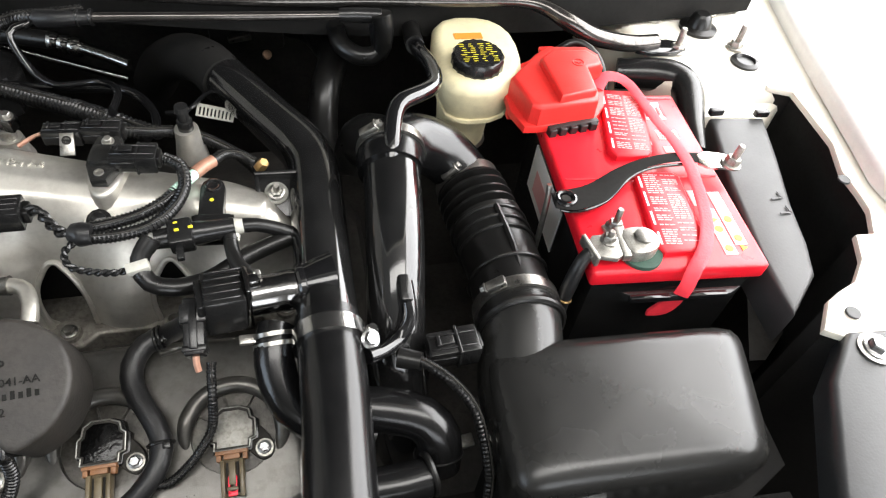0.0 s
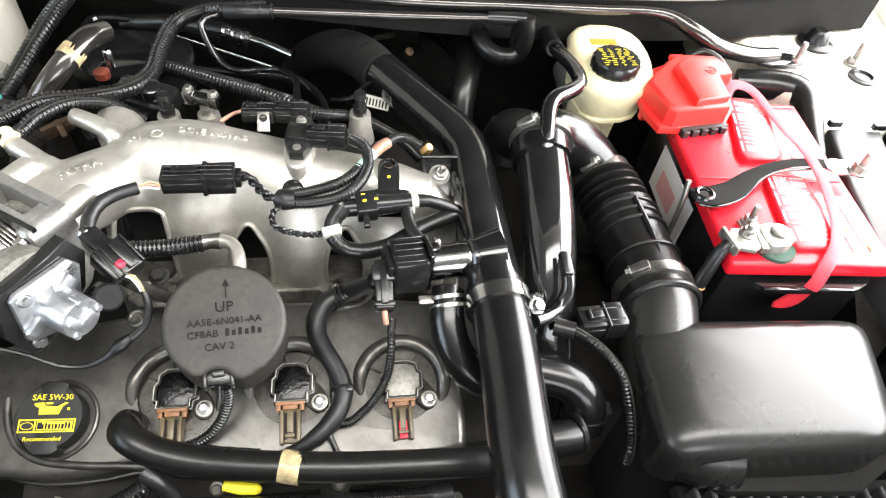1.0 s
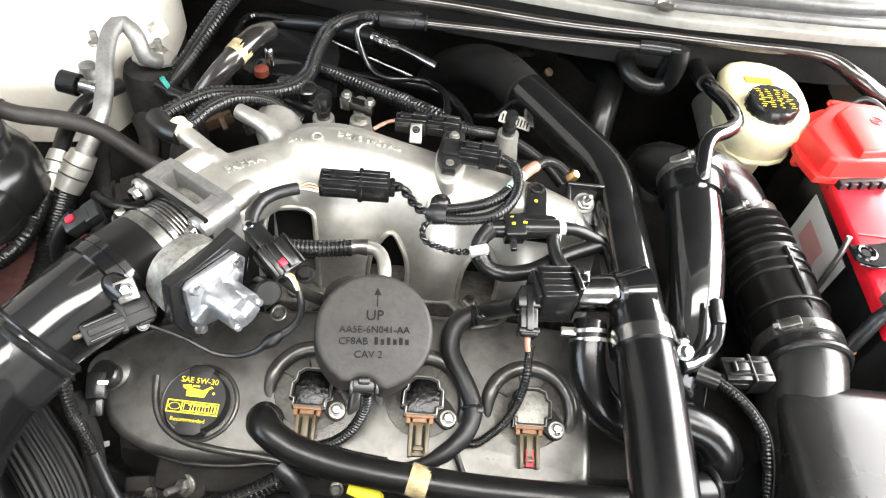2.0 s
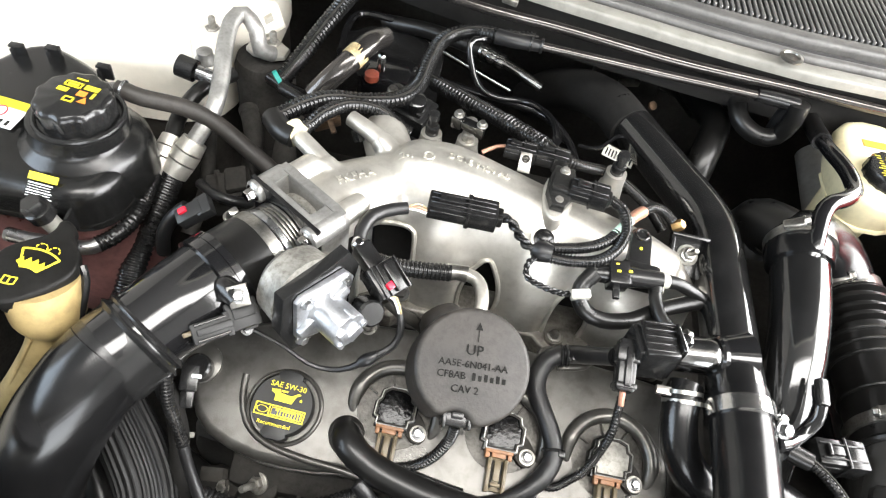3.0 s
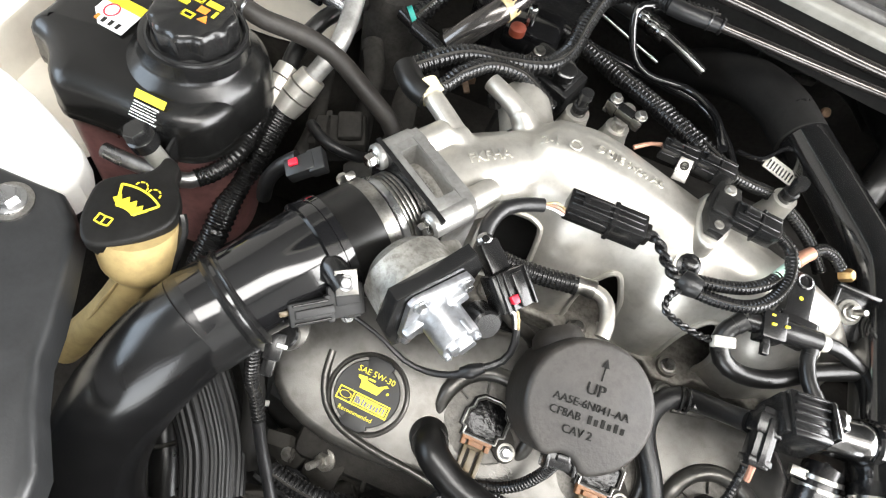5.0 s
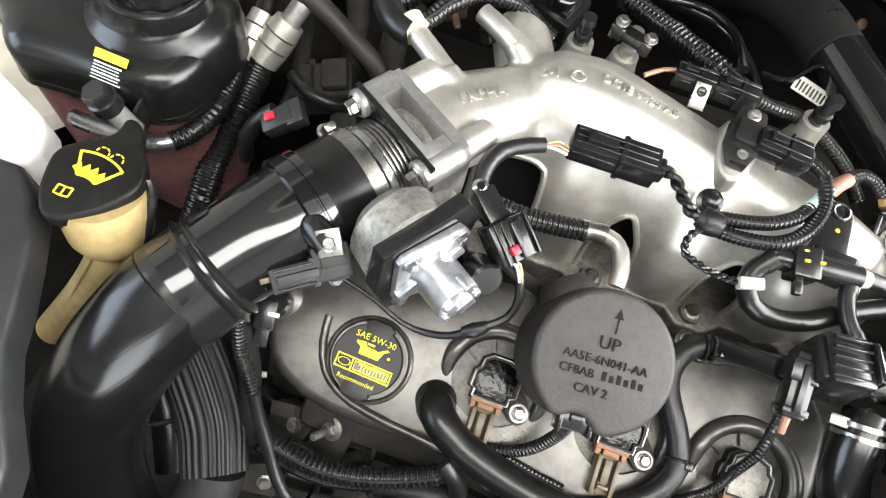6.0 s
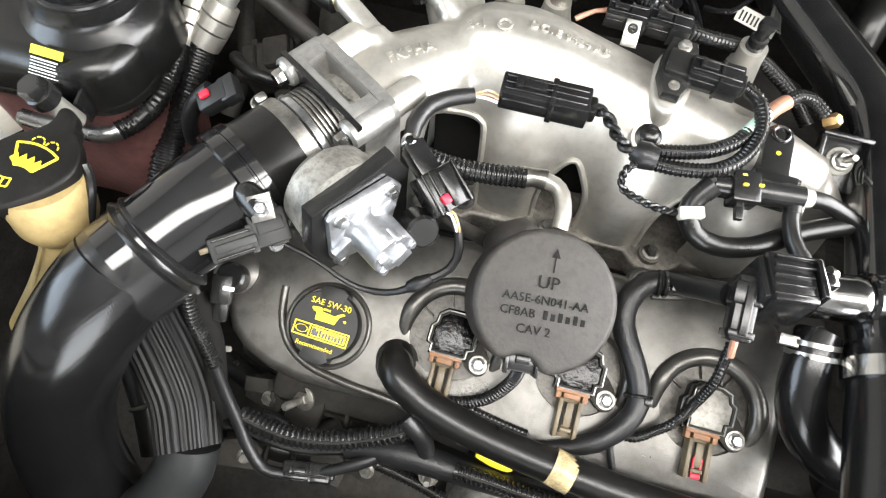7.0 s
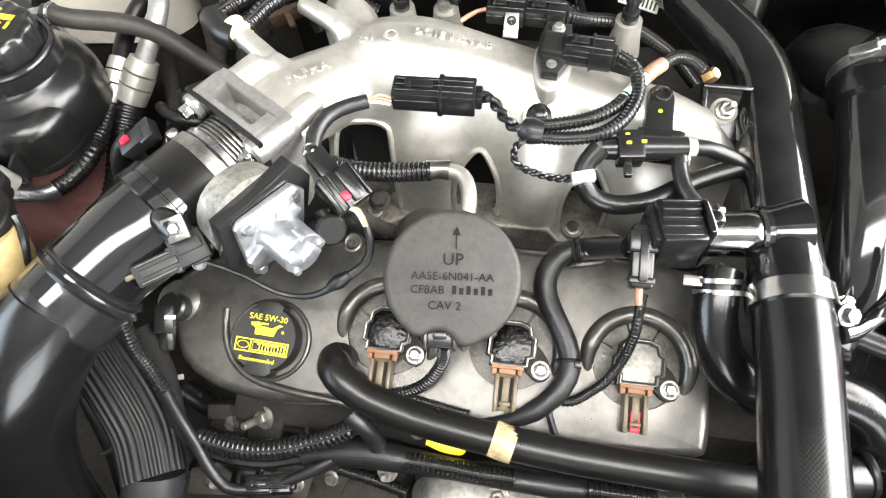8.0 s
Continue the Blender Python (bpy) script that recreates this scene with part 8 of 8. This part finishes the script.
part("rim", tube([(-0.441, 0.713, 0.865), (-0.446, 0.769, 0.865), (-0.436, 0.806, 0.865), (-0.389, 0.813, 0.860), (-0.329, 0.803, 0.850)], 0.005, 8), "gloss", bx)
part("base", prism([(-0.447, 0.687), (-0.455, 0.808), (-0.314, 0.803), (-0.310, 0.704)], 0.80, 0.852, Matrix(), 0.006, rounded=1), "plastic", bx)

# connectors behind the plenum
plug("wire_connector", (-0.204, 0.538, 0.918), (0.99, -0.05, 0), None, (0.034, 0.016, 0.015), "black connector behind the plenum", ribs=2)
plug("wire_connector", (-0.170, 0.538, 0.918), (0.99, -0.08, 0), None, (0.036, 0.018, 0.016), "black connector behind the plenum", ribs=2)
loom([(-0.214, 0.544, 0.917), (-0.229, 0.540, 0.916), (-0.243, 0.531, 0.912)], 0.0022, "copper coloured wires behind the plenum", material="copper", name="wire", segs=6, wob=0.3, group="loose wires")
loom([(-0.153, 0.539, 0.917), (-0.133, 0.542, 0.912), (-0.111, 0.549, 0.905), (-0.087, 0.550, 0.895), (-0.054, 0.538, 0.880), (-0.031, 0.520, 0.865)], 0.0065, "corrugated loom behind the plenum", 0.0036)
tg = thing("tag", (-0.077, 0.628, 0.862), "pale label tag on the loom", "tag")
part("tag", box(0.040, 0.015, 0.0015, basis((-0.079, 0.626, 0.865), (0.1, -0.5, 0.8), (0.95, -0.25, 0)), 0.0003), "milky", tg)
for i in range(9):
    part("print_bar", box(0.0018, 0.009, 0.0005, basis((-0.079, 0.626, 0.865), (0.1, -0.5, 0.8), (0.95, -0.25, 0)) @ Matrix.Translation((-0.016 + i * 0.004, -0.001, 0.0015)), 0), "plastic", tg)
loom([(-0.129, 0.624, 0.870), (-0.107, 0.620, 0.875), (-0.082, 0.645, 0.880), (-0.057, 0.646, 0.870)], 0.0026, "thin black wire loop behind the plenum", material="gloss", segs=8)
# connector at the throttle's clamp
vc = thing("throttle_connector", (-0.494, 0.396, 0.905), "grey connector with a red lock beside the throttle", "connector", "wiring connectors")
vm = basis((-0.4955, 0.3880, 0.888), (-0.3, -0.3, 0.9), (0.80, 0.55, 0.1))
part("shell", join(box(0.026, 0.017, 0.014, vm, 0.002), box(0.014, 0.021, 0.012, vm @ Matrix.Translation((0.014, 0, 0.001)), 0.0015)), "grey", vc)
part("lock_tab", box(0.008, 0.006, 0.003, vm @ Matrix.Translation((-0.004, 0.002, 0.0138)), 0.0008), "redtab", vc, "red lock tab")
part("tail", tube([(-0.504, 0.392, 0.895), (-0.516, 0.386, 0.885), (-0.529, 0.382, 0.860), (-0.535, 0.382, 0.830)], 0.007, 10, wob=0.1), "tape", vc)
rl = thing("relay_block", (-0.503, 0.490, 0.800), "dull black relay block behind the throttle body", "relay")
rlm = basis((-0.503, 0.490, 0.800), (-0.1, -0.2, 1), (0.85, 0.35, 0))
part("body", join(box(0.050, 0.036, 0.034, rlm, 0.003), box(0.024, 0.030, 0.010, rlm @ Matrix.Translation((0.010, 0.001, 0.033)), 0.003)), "rubber_shade", rl)
part("tab", join(box(0.014, 0.008, 0.012, rlm @ Matrix.Translation((-0.026, -0.008, 0.016)), 0.002), box(0.006, 0.044, 0.008, rlm @ Matrix.Translation((-0.012, 0, 0.026)), 0.001)), "rubber_shade", rl)
part("bracket", prism([(-0.02, -0.012), (0.03, -0.016), (0.034, 0.006), (-0.016, 0.010)], 0, 0.003, basis((-0.470, 0.452, 0.835), (-0.3, -0.4, 0.85), (0.8, 0.5, 0)), 0.001, rounded=1), "beltgrey", rl, "dull metal bracket")
hose([(-0.524, 0.600, 0.840), (-0.506, 0.566, 0.835), (-0.499, 0.532, 0.815), (-0.494, 0.505, 0.770)], 0.011, "dull black hose behind the relay block", material="rubber_shade")
hose([(-0.455, 0.585, 0.850), (-0.462, 0.553, 0.845), (-0.456, 0.519, 0.830), (-0.437, 0.484, 0.805)], 0.013, "dull black coolant hose behind the throttle body", material="rubber_shade")
hose([(-0.552, 0.556, 0.850), (-0.546, 0.528, 0.832), (-0.541, 0.494, 0.800), (-0.548, 0.452, 0.770)], 0.0085, "thin dull black hose under the crimped pipes", material="rubber_shade")
loom([(-0.531, 0.470, 0.840), (-0.510, 0.452, 0.850), (-0.488, 0.449, 0.848), (-0.463, 0.462, 0.835)], 0.0055, "black taped loom under the overflow hose", material="tape", wob=0.1)
single("loom_bracket", join(box(0.030, 0.006, 0.018, basis((-0.416, 0.560, 0.875), (0, -0.3, 0.95), (0.8, 0.5, 0)), 0.001), box(0.006, 0.024, 0.004, basis((-0.410, 0.552, 0.886), (0, -0.3, 0.95), (0.8, 0.5, 0)), 0.001)), "rust", "stained metal tab behind the manifold neck", "bracket")
qf = thing("hose_coupling", (-0.452, 0.590, 0.880), "dark quick coupling with a bare silver end", "coupling")
part("sleeve", tube([(-0.482, 0.601, 0.882), (-0.464, 0.594, 0.881), (-0.447, 0.587, 0.880)], [0.0072, 0.0078, 0.007], 14), "plastic", qf)
part("end", tube([(-0.449, 0.588, 0.880), (-0.440, 0.584, 0.879)], 0.0055, 12), "zinc", qf)
part("tap", join(tube([(-0.452, 0.604, 0.885), (-0.436, 0.611, 0.890), (-0.426, 0.604, 0.892)], [0.005, 0.005, 0.005], 10), lathe([(0.0055, 0), (0.0055, 0.008), (0.004, 0.009)], Matrix.Translation((-0.426, 0.603, 0.890)), 10)), "beltgrey", qf)

# ---- hoses at the right ----
vp = thing("vacuum_pipe", (0.116, 0.532, 0.940), "bent black metal vacuum pipe", "pipe")
part("pipe", tube([(0.090, 0.461, 0.915), (0.093, 0.478, 0.930), (0.100, 0.509, 0.942), (0.110, 0.525, 0.946), (0.132, 0.542, 0.942), (0.151, 0.565, 0.936), (0.156, 0.604, 0.930), (0.152, 0.650, 0.920), (0.153, 0.689, 0.910)], 0.0088, 18), "gloss", vp)
part("pipe_mark", box(0.0035, 0.008, 0.002, Matrix.Translation((0.088, 0.456, 0.924)), 0.0005), "label", vp)
part("upper_hose", tube([(0.151, 0.669, 0.915), (0.158, 0.730, 0.900), (0.178, 0.786, 0.890)], 0.011, 14), "rubber", vp)
hose([(0.039, 0.890, 0.820), (0.055, 0.784, 0.845), (0.061, 0.744, 0.850), (0.046, 0.694, 0.835), (0.040, 0.666, 0.800), (0.042, 0.646, 0.760)], 0.0185, "black heater hose at the firewall")
hose([(0.011, 0.893, 0.810), (0.037, 0.860, 0.820), (0.059, 0.816, 0.820)], 0.017, "black heater hose end at the firewall")
hose([(0.065, 0.740, 0.900), (0.070, 0.713, 0.890), (0.092, 0.695, 0.885), (0.114, 0.696, 0.890), (0.118, 0.693, 0.920), (0.115, 0.696, 0.940)], 0.0115, "black bent hose under the conduit")
sh = thing("throttle_heater_hose", (0.083, 0.251, 0.830), "woven black hose elbow beside the silicone hose", "hose")
part("hose", tube([(0.037, 0.262, 0.835), (0.065, 0.256, 0.832), (0.087, 0.248, 0.828), (0.099, 0.235, 0.815), (0.098, 0.222, 0.790)], [0.019, 0.0195, 0.0195, 0.02, 0.02], 22), "silicone", sh)
part("end_seam", ring(0.0205, 0.0014, basis((0.099, 0.228, 0.800), (0, -0.6, -0.8)), 24), "rubber", sh)
part("lower_hose", tube([(0.039, 0.202, 0.810), (0.062, 0.203, 0.808), (0.084, 0.206, 0.806)], [0.017, 0.017, 0.0165], 18), "silicone", sh)
part("bead", ring(0.017, 0.003, basis((0.087, 0.209, 0.806), (0.9, 0.2, 0)), 20), "rubber", sh)
loom([(0.082, 0.334, 0.907), (0.083, 0.318, 0.900), (0.082, 0.308, 0.890), (0.072, 0.297, 0.880), (0.056, 0.284, 0.885), (0.044, 0.278, 0.890)], 0.0065, "bent glossy black vacuum tube to the clamp", material="gloss", name="vacuum_tube", category="pipe", segs=14, group="")
single("tube_clip", box(0.010, 0.024, 0.008, basis((0.080, 0.327, 0.905), (0.2, -0.2, 1), (1, 0, 0)), 0.002), "plastic", "black clip on the vacuum tube", "clip")
plug("wire_connector", (0.121, 0.298, 0.853), (0.99, 0.05, 0), None, (0.046, 0.024, 0.022), "black connector beside the air box", ribs=2)
loom([(0.075, 0.291, 0.860), (0.090, 0.283, 0.862), (0.111, 0.265, 0.858), (0.128, 0.244, 0.845), (0.135, 0.221, 0.825), (0.137, 0.197, 0.800), (0.133, 0.184, 0.785)], [0.007, 0.0055, 0.0052, 0.005, 0.005, 0.005, 0.005], "thin corrugated loom curving down beside the air box", 0.0036)
single("loom_cuff", tube([(0.072, 0.291, 0.860), (0.090, 0.283, 0.862)], [0.009, 0.008], 14), "rubber", "black rubber cuff on the loom", "cuff")
hose([(0.098, 0.319, 0.800), (0.093, 0.300, 0.780), (0.094, 0.280, 0.750)], 0.012, "black hose behind the connector", material="plastic")
bk = thing("metal_bracket", (0.111, 0.240, 0.780), "small dark steel bracket under the woven hose", "bracket")
part("bracket", box(0.05, 0.012, 0.004, basis((0.111, 0.240, 0.780), (0, -0.2, 1), (1, 0.1, 0)), 0.001), "steel", bk)
# dark hardware at the firewall
fw = thing("brake_booster_bracket", (-0.051, 0.820, 0.830), "dark bracket with small bright fittings at the firewall", "bracket")
part("plate", box(0.10, 0.03, 0.05, Matrix.Translation((-0.047, 0.860, 0.800)), 0.006), "dark", fw)
part("fitting", box(0.03, 0.008, 0.010, basis((-0.054, 0.809, 0.840), (0, -0.2, 1), (0.95, 0.2, 0)), 0.002), "steel", fw)
part("fitting", lathe([(0.006, 0), (0.006, 0.004), (0.004, 0.005)], basis((-0.021, 0.773, 0.840), (0.3, -0.6, 0.7)), 14), "rust", fw)
bolt("bolt", (-0.101, 0.820, 0.830), (0, -0.5, 0.8), 0.005, 0.005, fw, "steel")
pl = thing("valley_pipe", (-0.248, 0.650, 0.850), "black plastic vapour pipe behind the plenum", "pipe")
part("pipe", tube([(-0.311, 0.702, 0.860), (-0.255, 0.686, 0.865), (-0.178, 0.675, 0.865), (-0.144, 0.630, 0.870), (-0.133, 0.575, 0.880)], 0.0055, 10), "gloss", pl)

# ---- black coil block between the manifold and the firewall ----
rb = thing("rear_coil", (-0.335, 0.615, 0.78), "black ignition coil behind the intake manifold", "ignition coil")
rm = basis((-0.335, 0.615, 0.862), (0, -0.15, 1), (0.9, -0.35, 0))
part("body", join(box(0.062, 0.040, 0.030, rm, 0.004), box(0.050, 0.030, 0.008, rm @ Matrix.Translation((0, 0, 0.028)), 0.003)), "plastic", rb)
part("tower", lathe([(0.012, 0.030), (0.012, 0.046), (0.0095, 0.048), (0, 0.0485)], rm @ Matrix.Translation((0.012, -0.004, 0)), 20), "semigloss", rb)
part("stem", box(0.030, 0.026, 0.085, rm @ Matrix.Translation((0, 0, -0.084)), 0.003), "rubber", rb)
bolt("bolt", rm @ Vector((-0.022, 0, 0.036)), (0, -0.15, 1), 0.0045, 0.005, rb, "steel")
